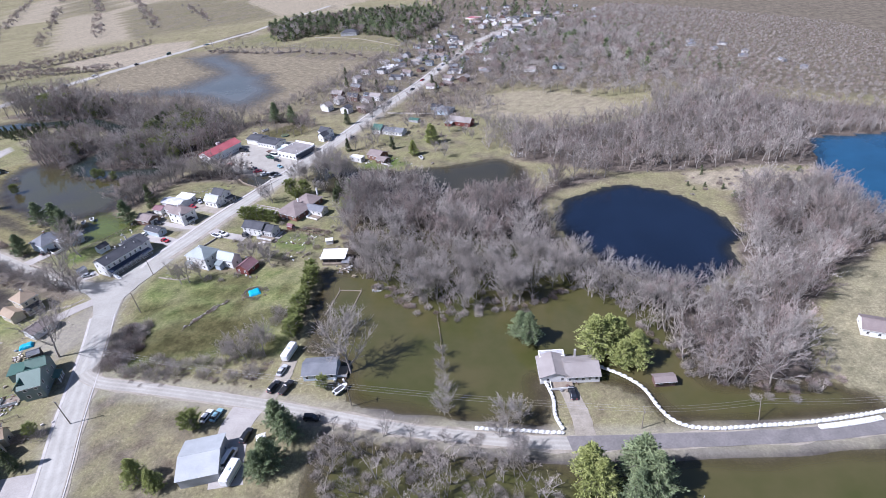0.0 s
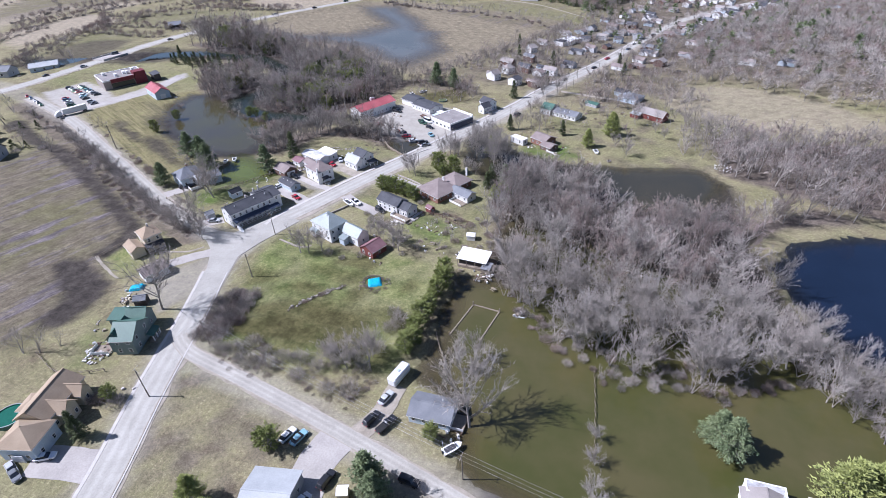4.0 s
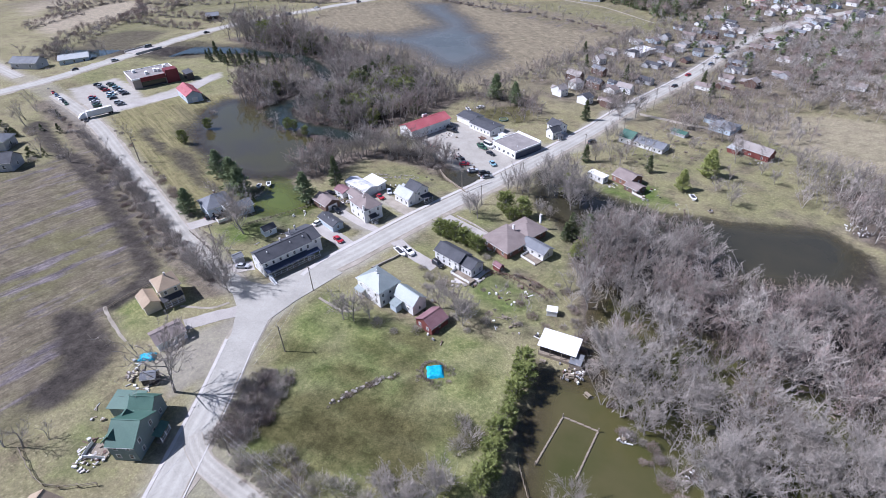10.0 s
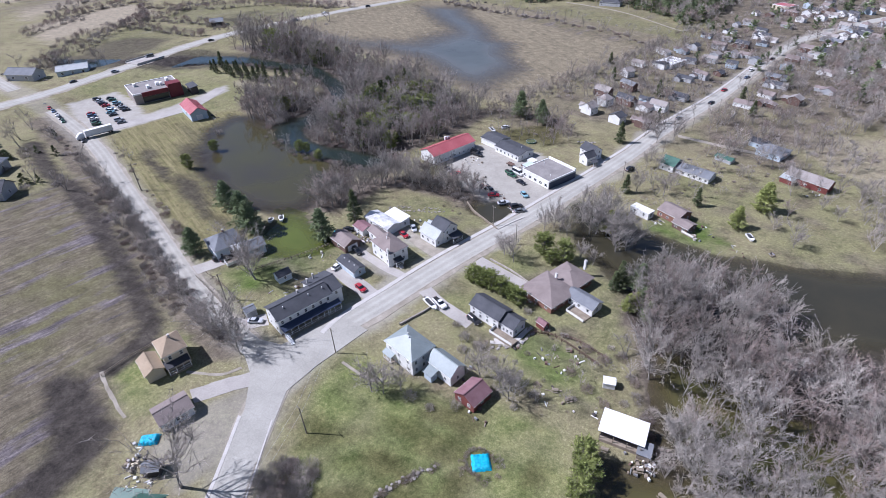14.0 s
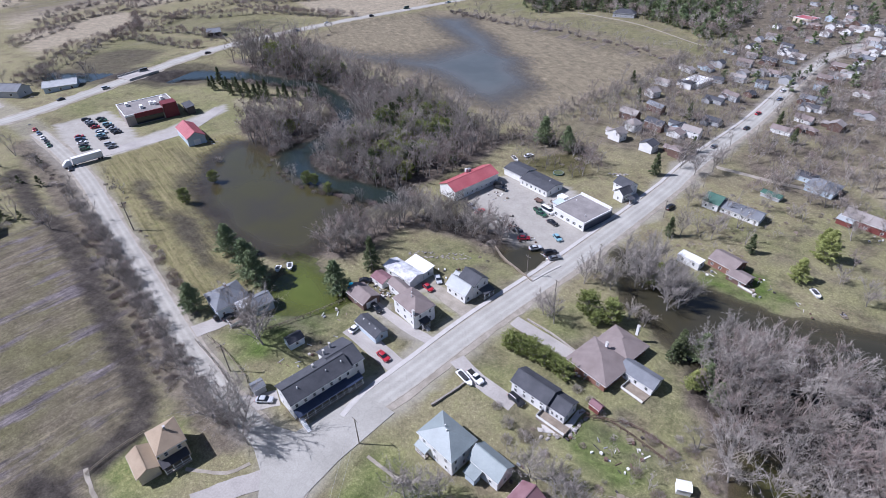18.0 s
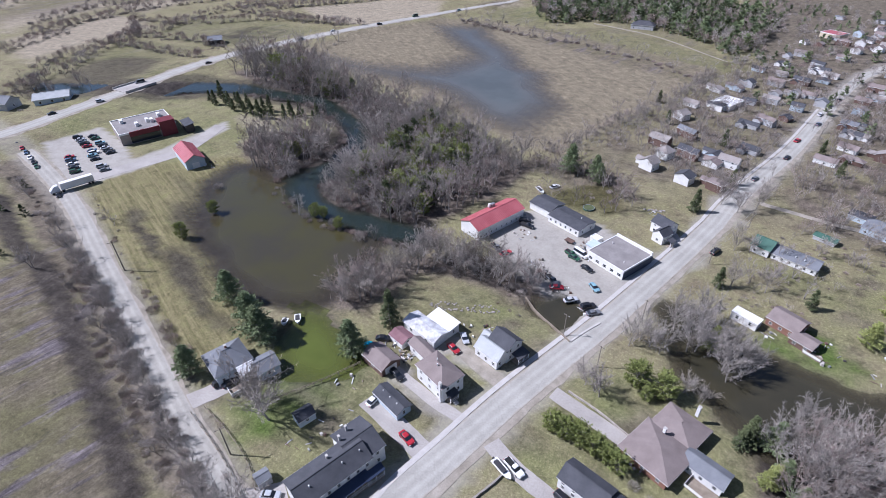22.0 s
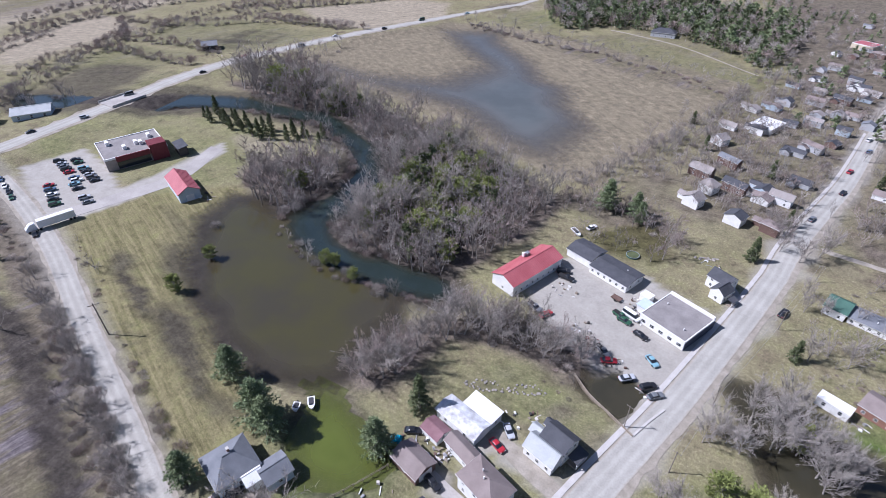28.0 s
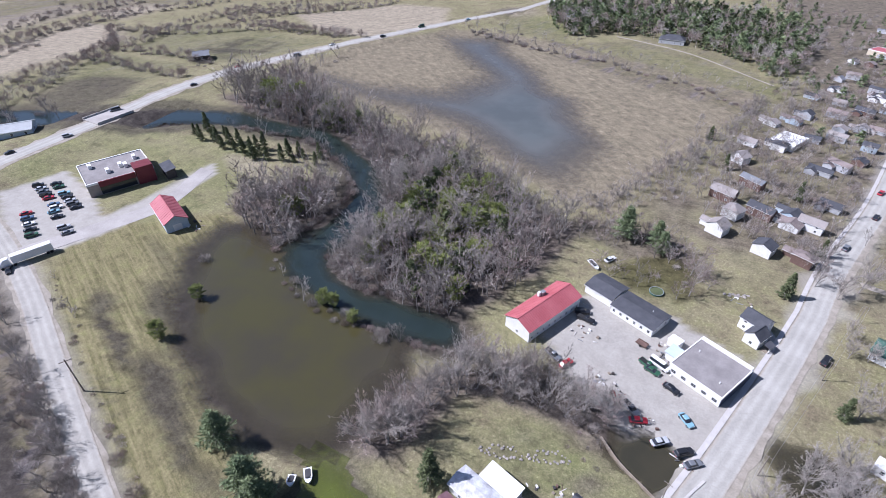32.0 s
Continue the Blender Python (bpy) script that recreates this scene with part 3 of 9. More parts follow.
LAWN_SCHOOL = [(-107, 140), (-112, 158), (-120, 186), (-118, 205), (-95, 200), (-60, 206), (-52, 190), (-54, 150), (-80, 142)]
FIELD_TURF = [(-262, 256), (-268, 290), (-245, 318), (-225, 285), (-205, 256), (-180, 240), (-190, 214), (-220, 230)]
YARDS = [(-186, 212), (-172, 258), (-150, 262), (-130, 300), (-100, 285), (-126, 222), (-150, 200)]
YARDS_EAST = [(-108, 236), (-90, 280), (-60, 290), (-40, 262), (-50, 214), (-84, 212)]
MARKET_TURF = [(-316, 288), (-314, 340), (-290, 356), (-262, 372), (-250, 350), (-246, 325), (-262, 300)]

# beyond the highway and the reeds, in metres on the ground
FAR_PALE = [[(-598, 389), (-647, 418), (-659, 480), (-661, 518), (-585, 509), (-565, 473), (-568, 439), (-569, 410), (-559, 380)], [(-636, 528), (-629, 593), (-682, 598), (-683, 553)], [(-444, 571), (-394, 562), (-350, 623), (-377, 683), (-426, 677), (-464, 636), (-495, 607)], [(-678, 427), (-684, 487), (-693, 555), (-745, 562), (-743, 464)]]
FAR_TURF = [[(-542, 357), (-541, 391), (-547, 457), (-472, 458), (-477, 421), (-509, 417), (-521, 393), (-516, 355)], [(-553, 469), (-556, 537), (-544, 551), (-410, 545), (-429, 488), (-449, 470), (-507, 467)], [(-452, 372), (-462, 412), (-437, 428), (-424, 442), (-431, 398), (-434, 369)], [(-214, 571), (-213, 598), (-200, 619), (-159, 601), (-113, 574), (-99, 557), (-113, 516), (-141, 534), (-180, 558)], [(-310, 635), (-299, 678), (-276, 670), (-246, 631), (-241, 610), (-276, 619)]]
FAR_WET = [[(-521, 351), (-507, 369), (-508, 388), (-509, 413), (-484, 421), (-472, 402), (-461, 376), (-471, 362), (-490, 345)], [(-504, 497), (-480, 528), (-445, 528), (-437, 503), (-458, 479), (-479, 478)]]
FAR_TILLED = [[(-250, 578), (-217, 577), (-169, 553), (-113, 516), (-111, 496), (-137, 516), (-180, 534)]]
FAR_HEDGES = [[(-547, 374), (-553, 395), (-552, 415), (-553, 437), (-553, 464)], [(-553, 464), (-525, 467), (-503, 469), (-472, 466), (-456, 464)], [(-553, 464), (-581, 484), (-605, 506), (-578, 508), (-557, 507)], [(-557, 507), (-560, 540), (-554, 583), (-535, 616), (-501, 651)], [(-546, 575), (-512, 566), (-471, 561), (-438, 562), (-390, 560)], [(-689, 460), (-694, 483), (-701, 514), (-695, 544), (-672, 597)], [(-553, 597), (-507, 607), (-482, 624), (-450, 654), (-432, 689)], [(-641, 526), (-646, 491), (-650, 464), (-647, 435)], [(-641, 526), (-634, 557), (-612, 592), (-596, 629)]]
BAY_HEDGE = [(-323, 615), (-293, 599), (-261, 585), (-229, 576), (-208, 573), (-187, 558), (-168, 551), (-149, 541), (-125, 518)]
PINE_WOOD = [(-244, 619), (-230, 637), (-197, 651), (-161, 630), (-130, 612), (-100, 567), (-89, 595), (-72, 692), (-106, 736), (-171, 757), (-274, 744), (-282, 690)]


def axis(lo, hi, parts):
    out = []
    for a, b, s in parts:
        out += list(np.arange(a, b, s))
    return np.array([lo, lo * 0.6 + parts[0][0] * 0.4] + out + [parts[-1][1], hi * 0.5 + parts[-1][1] * 0.5, hi], dtype=float)


def build_ground():
    xs = axis(-4000, 4000, ((-1100, -560, 20), (-560, -420, 6), (-420, 140, 2.4), (140, 360, 8), (360, 900, 40)))
    ys = axis(-3000, 4600, ((-300, 60, 30), (60, 380, 2.2), (380, 640, 3.4), (640, 1000, 12), (1000, 2200, 80)))
    GX, GY = np.meshgrid(xs, ys)
    X, Y = unlay(np.stack([GX.ravel(), GY.ravel()], 1)).T.reshape(2, *GX.shape)
    wx, wy = X + 2.2 * wavy(X, Y, 14, 1) + 0.8 * wavy(X, Y, 4, 2), Y + 2.2 * wavy(X, Y, 14, 3) + 0.8 * wavy(X, Y, 4, 4)
    Z = 0.06 * wavy(X, Y, 20, 5)
    wet = np.zeros(X.shape)
    for poly, depth, slope in ((FLOOD, 0.9, 5.0), (FLOOD_SOUTH, 0.7, 5.0), (POND, 1.6, 6.0), (LAKE, 1.6, 8.0), (FIELD_WATER, 0.9, 7.0), (YARD_WATER, 0.6, 6.0), (BAY_CORE, 0.7, 20.0), (ROAD_POND, 1.3, 3.0)):
        d = inside(poly, wx, wy)
        Z = Z - depth * soft(d, slope)
        wet = np.maximum(wet, soft(d - 1.5, slope * 0.8) if poly is FIELD_WATER else (0.3 if poly is BAY_CORE else 1.0) * soft(d, slope * 1.4))
    d = 6.5 - near_line(CREEK, wx, wy)
    Z -= 1.2 * soft(d, 4.0)
    wet = np.maximum(wet, np.maximum(soft(d, 5.0), 0.7 * soft(d + 6.5, 5.0)))
    # dry feet for the roads
    road = np.minimum.reduce([near_line(r, X, Y) for r in (MAIN_ROAD, SOUTH_ROAD, WEST_ROAD, SIDE_ROAD)])
    keep = soft(7.0 - road, 3.0)
    Z = Z * (1 - keep) - 0.02 * keep
    bank = soft(11.0 - near_line(HIGHWAY, X, Y), 9.0)
    Z = Z * (1 - bank) + 1.6 * bank
    # hills far away
    far = np.clip((np.hypot(GX + 60, GY - 110) - 1300) / 2500, 0, 1)
    Z += 260 * far * far * (1 + 0.4 * wavy(GX, GY, 700, 6))
    turf = np.zeros(X.shape)
    for poly, amount in ((LAWN_SCHOOL, 0.8), ([(-170, 166), (-168, 180), (-161, 185), (-150, 178), (-150, 168), (-153, 156)], 0.85), (LAWN_NE, 0.28), (YARDS, 0.3), (YARDS_EAST, 0.4), (MARKET_TURF, 0.4)):
        turf = np.maximum(turf, amount * soft(inside(poly, wx, wy), 5.0))
    turf *= np.clip(0.75 + 0.5 * wavy(X, Y, 9, 8), 0, 1)
    turf = np.maximum(turf, 0.25 * np.clip(wavy(X, Y, 26, 9), 0, 1))
    mown = np.clip(soft(inside(FIELD_TURF, wx, wy) + 3, 5.0), 0, 1)
    lush = np.zeros(X.shape)
    for poly, amount in (([(-173, 214), (-172, 226), (-165, 234), (-150, 238), (-149, 226), (-151, 213), (-163, 208)], 1.0), ([(-172, 236), (-176, 256), (-148, 250), (-148, 236)], 0.9), ([(-112, 172), (-117, 188), (-108, 196), (-92, 192), (-78, 180), (-92, 160)], 0.42), ([(-71.1, 236.4), (-67.2, 237.1), (-59.4, 235.9), (-51.7, 232.9), (-53.9, 226.8), (-60.2, 219.2), (-68.4, 221.9), (-76.9, 227.3)], 1.0), ([(-103, 290), (-122, 300), (-140, 292), (-136, 276), (-112, 276)], 0.2), ([(-46, 328), (-40, 321), (-28, 317), (-16, 319), (-10, 326), (-12, 338), (-22, 344), (-36, 332)], 1.0), ([(-140, 118), (-146, 140), (-138, 142), (-128, 122)], 0.5)):
        lush = np.maximum(lush, amount * soft(inside(poly, wx, wy), 5.0) * np.clip(0.65 + 0.6 * wavy(X, Y, 7, 28), 0, 1))
    tilled = soft(inside(TILLED_WEST, wx, wy), 4.0)
    # parcels of the far fields, long and narrow, west of the highway and north of the reeds
    way = np.array([0.17, 0.985])
    hx = np.interp(Y, [q[1] for q in HIGHWAY], [q[0] for q in HIGHWAY])
    outer = np.maximum(soft(hx - 14 - X, 12.0), soft(Y - 720 - 0.05 * X, 30.0) * soft(60 - X + 0.3 * (Y - 700), 40.0))
    u, w = X * way[1] - Y * way[0] + 3 * wavy(X, Y, 90, 15), X * way[0] + Y * way[1]
    cu, cw = np.floor(u / 46), np.floor(w / 170 + 0.37 * np.floor(u / 46))
    pick = np.abs(np.sin(cu * 12.9898 + cw * 78.233) * 43758.5453) % 1.0
    outer *= np.maximum(soft(-392 - X, 8.0), soft(Y - 545, 20.0))
    outer *= 1 - soft(X + 235, 30.0) * soft(1050 - Y, 60.0)
    pale = outer * (pick < 0.42)
    tilled = np.maximum(tilled, outer * ((pick > 0.42) & (pick < 0.7)) * 0.9)
    pale = np.maximum(pale, 0.95 * soft(inside([(-412, 340), (-418, 420), (-384, 428), (-378, 403), (-388, 346), (-394, 336)], wx, wy), 4.0))
    tilled = np.maximum(tilled, 0.9 * soft(inside([(-200, 668), (-15, 716), (-38, 640), (-46, 690), (-128, 676)], wx, wy) + 3, 6.0))
    for poly, amount in (([(-338, 303), (-366, 330), (-372, 380), (-350, 422), (-326, 412), (-328, 340)], 0.15), ([(-376, 440), (-366, 476), (-342, 525), (-312, 520), (-326, 436)], 0.2), ([(-175, 690), (-20, 712), (0, 735), (-78, 764), (-130, 757)], 0.12), ([(-127, 764), (-78, 772), (0, 752), (-85, 850), (-150, 800)], 0.15), ([(-240, 730), (-195, 700), (-180, 760), (-215, 790)], 0.45)):
        turf = np.maximum(turf, amount * soft(inside(poly, wx, wy), 5.0))
    for poly in ([(-175, 690), (-20, 712), (0, 735), (-78, 764), (-130, 757)], [(-127, 764), (-78, 772), (0, 752), (-85, 850), (-150, 800)]):
        tilled = np.maximum(tilled, 0.5 * soft(inside(poly, wx, wy), 5.0))
    tilled = np.maximum(tilled, 0.75 * soft(inside([(-370, 439), (-366, 474), (-346, 500), (-307, 526), (-309, 494), (-320, 446), (-348, 441)], wx, wy), 4.0))
    tilled = np.maximum(tilled, 0.35 * soft(inside([(-366, 319), (-372, 396), (-345, 411), (-340, 388), (-358, 351)], wx, wy), 4.0))
    wetland = soft(3.6 - near_line([(-285.2, 246.2), (-262, 233)] + [(-249.4, 230.4), (-233.5, 222.5), (-208.1, 207.7), (-187.8, 195.0), (-174.1, 186.5), (-170.3, 181.3), (-169.9, 174.1), (-170.7, 168.0)], X + 0.4 * wavy(X, Y, 6, 41), Y), 2.0) * 0.95
    wetland = np.maximum(wetland, soft(inside([(-177.4, 155.4), (-177.5, 160.1), (-172.3, 161.7), (-164.0, 158.8), (-155.7, 153.1), (-154.6, 148.3), (-156.1, 143.7), (-154.4, 137.6), (-154.4, 132.3), (-157.6, 131.3), (-160.1, 134.7), (-162.5, 142.0), (-169.2, 149.4)], wx, wy) + 1.5, 3.0))
    wetland = np.maximum(wetland, 0.35 * soft(inside(FIELD_TURF, wx, wy), 8.0) * soft(wavy(X * 0.6 + Y * 0.9, (Y * 0.6 - X * 0.9) * 0.2, 16, 17) - 0.45, 0.5))
    wetland = np.maximum(wetland, 0.7 * soft(inside([(-353, 334), (-357, 371), (-337, 386), (-329, 347), (-341, 331)], wx, wy), 6.0))
    soggy = np.zeros(X.shape)
    for cx, cy, rx, ry, amount in ((-80, 165, 15, 7, 0.95), (-70, 156, 13, 6, 0.9), (-90, 155, 13, 7, 0.95), (-103, 151, 9, 5, 0.9), (-98, 160, 10, 4, 0.8), (-92, 175, 8, 4, 0.75), (-112, 379, 11, 6, 0.8), (-102, 386, 7, 4, 0.6), (-84, 186, 14, 3.5, 0.6), (-70, 172, 7, 3, 0.6), (-98, 148, 10, 3, 0.5), (-235, 258, 13, 2.8, 0.85), (-244, 264, 6, 4.0, 0.75), (-213, 251, 14, 4.6, 0.85), (-204, 244, 12, 2.8, 0.8), (-232, 274, 12, 4.4, 0.75), (-238, 283, 7, 2.4, 0.5), (-220, 262, 9, 1.6, 0.45), (-194, 239, 9, 2.4, 0.6), (-247, 291, 9, 2.5, 0.45), (-222, 244, 8, 1.0, 0.35)):
        e = np.hypot((wx - cx) / rx * 0.88 + (wy - cy) / rx * -0.47, (wx - cx) / ry * 0.47 + (wy - cy) / ry * 0.88) if cx < -200 else np.hypot((wx - cx) / rx, (wy - cy) / ry)
        if cx < -130:
            wetland = np.maximum(wetland, amount * soft(1.0 - e, 0.9))
        else:
            soggy = np.maximum(soggy, amount * soft(1.0 - e, 0.9))
    soggy = np.maximum(soggy, 0.7 * soft(inside(LAWN_SCHOOL, wx, wy), 6.0) * soft(wavy(X, Y, 12, 18) - 0.4, 0.6))
    for poly, amount in (([(-106.8, 156.6), (-102.3, 163.7), (-91.8, 169.0), (-84.5, 176.9), (-73.9, 175.5), (-62.6, 176.2), (-59.0, 165.2), (-69.6, 157.5), (-78.3, 155.2), (-89.1, 152.6), (-99.9, 149.8)], 0.75), ([(-107.5, 172.0), (-99.1, 173.8), (-88.9, 181.4), (-82.7, 188.4), (-80.4, 185.8), (-86.3, 176.0), (-96.3, 168.9), (-104.1, 168.4)], 0.5)):
        soggy = np.maximum(soggy, amount * soft(inside(poly, wx, wy), 6.0) * np.clip(0.6 + 0.7 * wavy(X, Y, 10, 73), 0, 1))
    soggy = np.maximum(soggy, 0.85 * soft(inside([(-117.5, 384.3), (-111.1, 395.4), (-101.3, 403.0), (-92.9, 398.2), (-90.5, 387.1), (-95.3, 375.8), (-100.0, 383.1), (-110.0, 380.7)], wx, wy) + 1, 4.0))
    reed = 0.9 * soft(inside(BAY, wx, wy), 8.0)
    pale = np.maximum(pale, np.maximum(0.8 * soft(inside(SANDBAR, wx, wy), 6.0), 0.5 * soft(inside(TAN_FIELD, wx, wy), 10.0)))
    for cx, cy, rx, ry in ((-258, 352, 12, 6), (-247, 340, 7, 9), (300, 790, 34, 16), (352, 770, 40, 12), (392, 690, 40, 10), (415, 790, 30, 12), (180, 705, 26, 10)):
        pale = np.maximum(pale, 0.55 * soft(1.0 - np.hypot((wx - cx) / rx, (wy - cy) / ry), 0.4))
    meadow = soft(inside([(172, 217), (205, 228), (230, 205), (190, 150), (160, 118), (136, 124), (126, 143), (129, 157), (148, 188)], wx, wy), 4.0)
    pale = np.maximum(pale, 0.45 * meadow)
    turf = np.maximum(turf, 0.35 * meadow)
    fx, fy = GX + 3 * wavy(GX, GY, 40, 61), GY + 3 * wavy(GX, GY, 40, 62)
    beyond = np.clip(soft(-452 - GX + 0.45 * np.maximum(GY - 420, 0), 10.0) + soft(GY - 640 + 0.2 * GX, 20.0), 0, 1)
    pale, tilled, turf = pale * (1 - beyond), tilled * (1 - beyond), turf * (1 - beyond)
    strips = np.abs(np.sin(np.floor((GX * 0.83 + GY * 0.55) / 95) * 12.9898 + np.floor((GY * 0.83 - GX * 0.55) / 420) * 78.233) * 43758.5453) % 1.0
    out_there = soft(np.hypot(GX + 150, GY - 180) - 640, 60.0) * soft(-60 - GX + 0.3 * (GY - 800), 60.0)
    pale = np.maximum(pale, out_there * (strips < 0.45) * 0.8)
    tilled = np.maximum(tilled, out_there * (strips > 0.75) * 0.6)
    for poly in FAR_PALE:
        pale = np.maximum(pale, 0.9 * soft(inside(poly, fx, fy), 7.0))
    for poly in FAR_TURF:
        inn = soft(inside(poly, fx, fy), 7.0)
        turf, pale = np.maximum(turf, 0.3 * inn), pale * (1 - inn)
        tilled = np.maximum(tilled * (1 - inn), 0.35 * inn)
    for poly in FAR_TILLED:
        tilled = np.maximum(tilled, 0.7 * soft(inside(poly, fx, fy), 8.0))
    for poly in FAR_WET:
        wetland = np.maximum(wetland, soft(inside(poly, fx, fy), 14.0) * np.clip(0.45 + 0.6 * wavy(GX, GY, 14, 63), 0, 0.8))
    wet = np.maximum(wet, wetland)
    gravel = np.maximum.reduce([0.95 * soft(inside(LOT_RED, wx, wy), 2.5), soft(inside(LOT_MARKET, X, Y), 1.0), 0.45 * soft(inside(WEDGE, wx, wy), 4.0)])
    gravel = np.maximum(gravel, 0.55 * soft(6.8 - near_line(MAIN_ROAD, wx, wy), 3.0))
    gravel = np.maximum(gravel, 0.75 * soft(inside([(-106, 259), (-124, 268), (-132, 272), (-141, 262), (-134, 255), (-128, 262), (-110, 254)], wx, wy), 2.0))
    gravel = np.maximum(gravel, 0.6 * soft(inside([(-115, 237), (-140, 244), (-147, 250), (-141, 254), (-132, 246), (-113, 242)], wx, wy), 2.0))
    gravel = np.maximum(gravel, 0.35 * soft(6.0 - road, 3.0))
    sand = np.maximum(soft(inside(SANDBAR, wx, wy), 6.0), soft(inside(TAN_FIELD, wx, wy), 8.0))
    turf *= 1 - sand
    litter = np.zeros(X.shape)
    for poly in (WOOD_MAIN, WOOD_EAST, WOOD_BANK, WOOD_CREEK, WOOD_POINT, WOOD_LINE):
        litter = np.maximum(litter, soft(inside(poly, wx, wy) + 2, 6.0))
    litter = np.maximum(litter, 0.9 * soft(11.0 - near_line(CREEK[5:], wx, wy), 5.0))
    litter = np.maximum(litter, 0.8 * soft(Y - 560 + 0.1 * X, 60.0) * soft(X - 40, 30.0))
    litter = np.maximum(litter, soft(70.0 - near_line(MAIN_ROAD[6:], wx, wy), 25.0) * soft(Y - 425, 30.0) * np.clip(0.62 + 0.6 * wavy(X, Y, 16, 33), 0, 0.9))
    litter = np.maximum(litter, 0.75 * soft(inside([(-138, 392), (-100, 394), (-80, 398), (-94, 424), (-138, 412)], wx, wy), 8.0))
    litter = np.maximum(litter, soft(inside([(-110, 128), (-100, 132), (-66, 125), (-62, 100), (-92, 66), (-102, 92)], wx, wy), 5.0) * np.clip(0.3 + 0.6 * wavy(X, Y, 7, 34), 0, 0.75))
    litter = np.maximum(litter, 0.5 * soft(inside(WEDGE, wx, wy), 4.0) * np.clip(0.5 + 0.6 * wavy(X, Y, 5, 35), 0, 1))
    litter = np.maximum(litter, 0.85 * soft(8.0 - near_line([(-296, 264), (-268, 252)] + [(-239.9, 237.0), (-227.8, 230.7), (-212.3, 222.5), (-194.3, 211.7), (-177.4, 202.3), (-162.6, 194.6), (-151.6, 190.3)], wx, wy), 4.0))
    for poly in (YARDS, YARDS_EAST, LAWN_NE):
        litter = np.maximum(litter, soft(inside(poly, wx, wy), 6.0) * np.clip(0.05 + 0.75 * wavy(X, Y, 8, 71), 0, 0.7))
    nx, ny = len(xs), len(ys)
    i = np.arange(nx * ny).reshape(ny, nx)
    a, b, c, e = i[:-1, :-1].ravel(), i[:-1, 1:].ravel(), i[1:, 1:].ravel(), i[1:, :-1].ravel()
    me = tri_mesh("ground", np.stack([GX, GY, Z], -1).reshape(-1, 3), np.concatenate([np.stack([a, b, c], 1), np.stack([a, c, e], 1)]), [M["ground"]])
    me.polygons.foreach_set("use_smooth", np.ones(len(me.polygons), dtype=bool))
    for key, val in (("turf", turf), ("mown", mown), ("soggy", soggy), ("lush", lush), ("tilled", tilled), ("gravel", gravel), ("litter", litter), ("drowned", wet), ("pale", pale), ("reed", reed)):
        me.attributes.new(key, "FLOAT", "POINT").data.foreach_set("value", np.clip(val, 0, 1).astype(np.float32).ravel())
    tagged(new("ground", me), "flat spring ground with dry grass, turf and bare soil", "ground", "", "structure")


def water_sheet(name, poly, mat, label, shore=9.0, z=-0.28, step=3.0, grow=4.0, line=None, width=6.0):
    """One level water sheet; the ground comes up through it at the shore."""
    p = np.array(poly, dtype=float)
    g = grow + (width if line else 0)
    xs, ys = np.arange(p[:, 0].min() - g, p[:, 0].max() + g + step, step), np.arange(p[:, 1].min() - g, p[:, 1].max() + g + step, step)
    X, Y = np.meshgrid(xs, ys)
    d = width - near_line(poly, X, Y) if line else inside(poly, X, Y)
    d = d + 1.5 * wavy(X, Y, 12, 21)
    use = d > -grow
    i = np.arange(X.size).reshape(X.shape)
    ok = use[:-1, :-1] & use[:-1, 1:] & use[1:, 1:] & use[1:, :-1]
    a, b, c, e = i[:-1, :-1][ok], i[:-1, 1:][ok], i[1:, 1:][ok], i[1:, :-1][ok]
    tris = np.concatenate([np.stack([a, b, c], 1), np.stack([a, c, e], 1)])
    keep, inv = np.unique(tris, return_inverse=True)
    me = tri_mesh(name, np.c_[lay(np.stack([X.ravel()[keep], Y.ravel()[keep]], 1)), np.full(len(keep), z)], inv.reshape(-1, 3), [mat])
    me.attributes.new("depth", "FLOAT", "POINT").data.foreach_set("value", np.clip(d.ravel()[keep] / shore, 0, 1).astype(np.float32))
    return tagged(new(name, me), label, "water", "", "structure")


build_ground()
water_sheet("flood_water_north", [(50, 300), (60, 330), (51, 345), (20, 331), (2, 324), (-15, 319), (-31, 319), (-48, 321), (-61, 331), (-74, 326), (-66, 292), (-48, 276), (-36, 270), (10, 276)], M["dark_flood"], "dark brown flood water between the road and the bare wood", z=-0.285)
water_sheet("flood_water", [q for q in FLOOD if q[1] < 262], M["flood"], "olive brown flood water standing over drowned lawns and trees")
water_sheet("flood_water_south", FLOOD_SOUTH, M["flood"], "olive brown flood water south of the side road")
water_sheet("pond_water", POND, M["pond"], "dark blue open pond ringed by bare trees", 6.0, -0.262)
water_sheet("lake_water", LAKE, M["lake"], "deep blue open lake water", 8.0, step=6.0)
water_sheet("field_water", FIELD_WATER, M["field_water"], "brown flood water over the mown field", 12.0)
water_sheet("yard_water", YARD_WATER, M["yard_water"], "green flood water over a back lawn", 9.0)
water_sheet("bay_water", BAY_CORE, M["bay"], "grey blue shallow water in the reed field", 34.0, step=5.0, grow=10.0)
water_sheet("roadside_pond_water", ROAD_POND, M["dark_flood"], "dark green water between the road and the yard", 2.0, -0.35, 1.5)
water_sheet("creek_water", CREEK, M["creek"], "grey green creek winding through bare woods", 4.0, -0.272, 2.5, 2.0, True, 6.5)

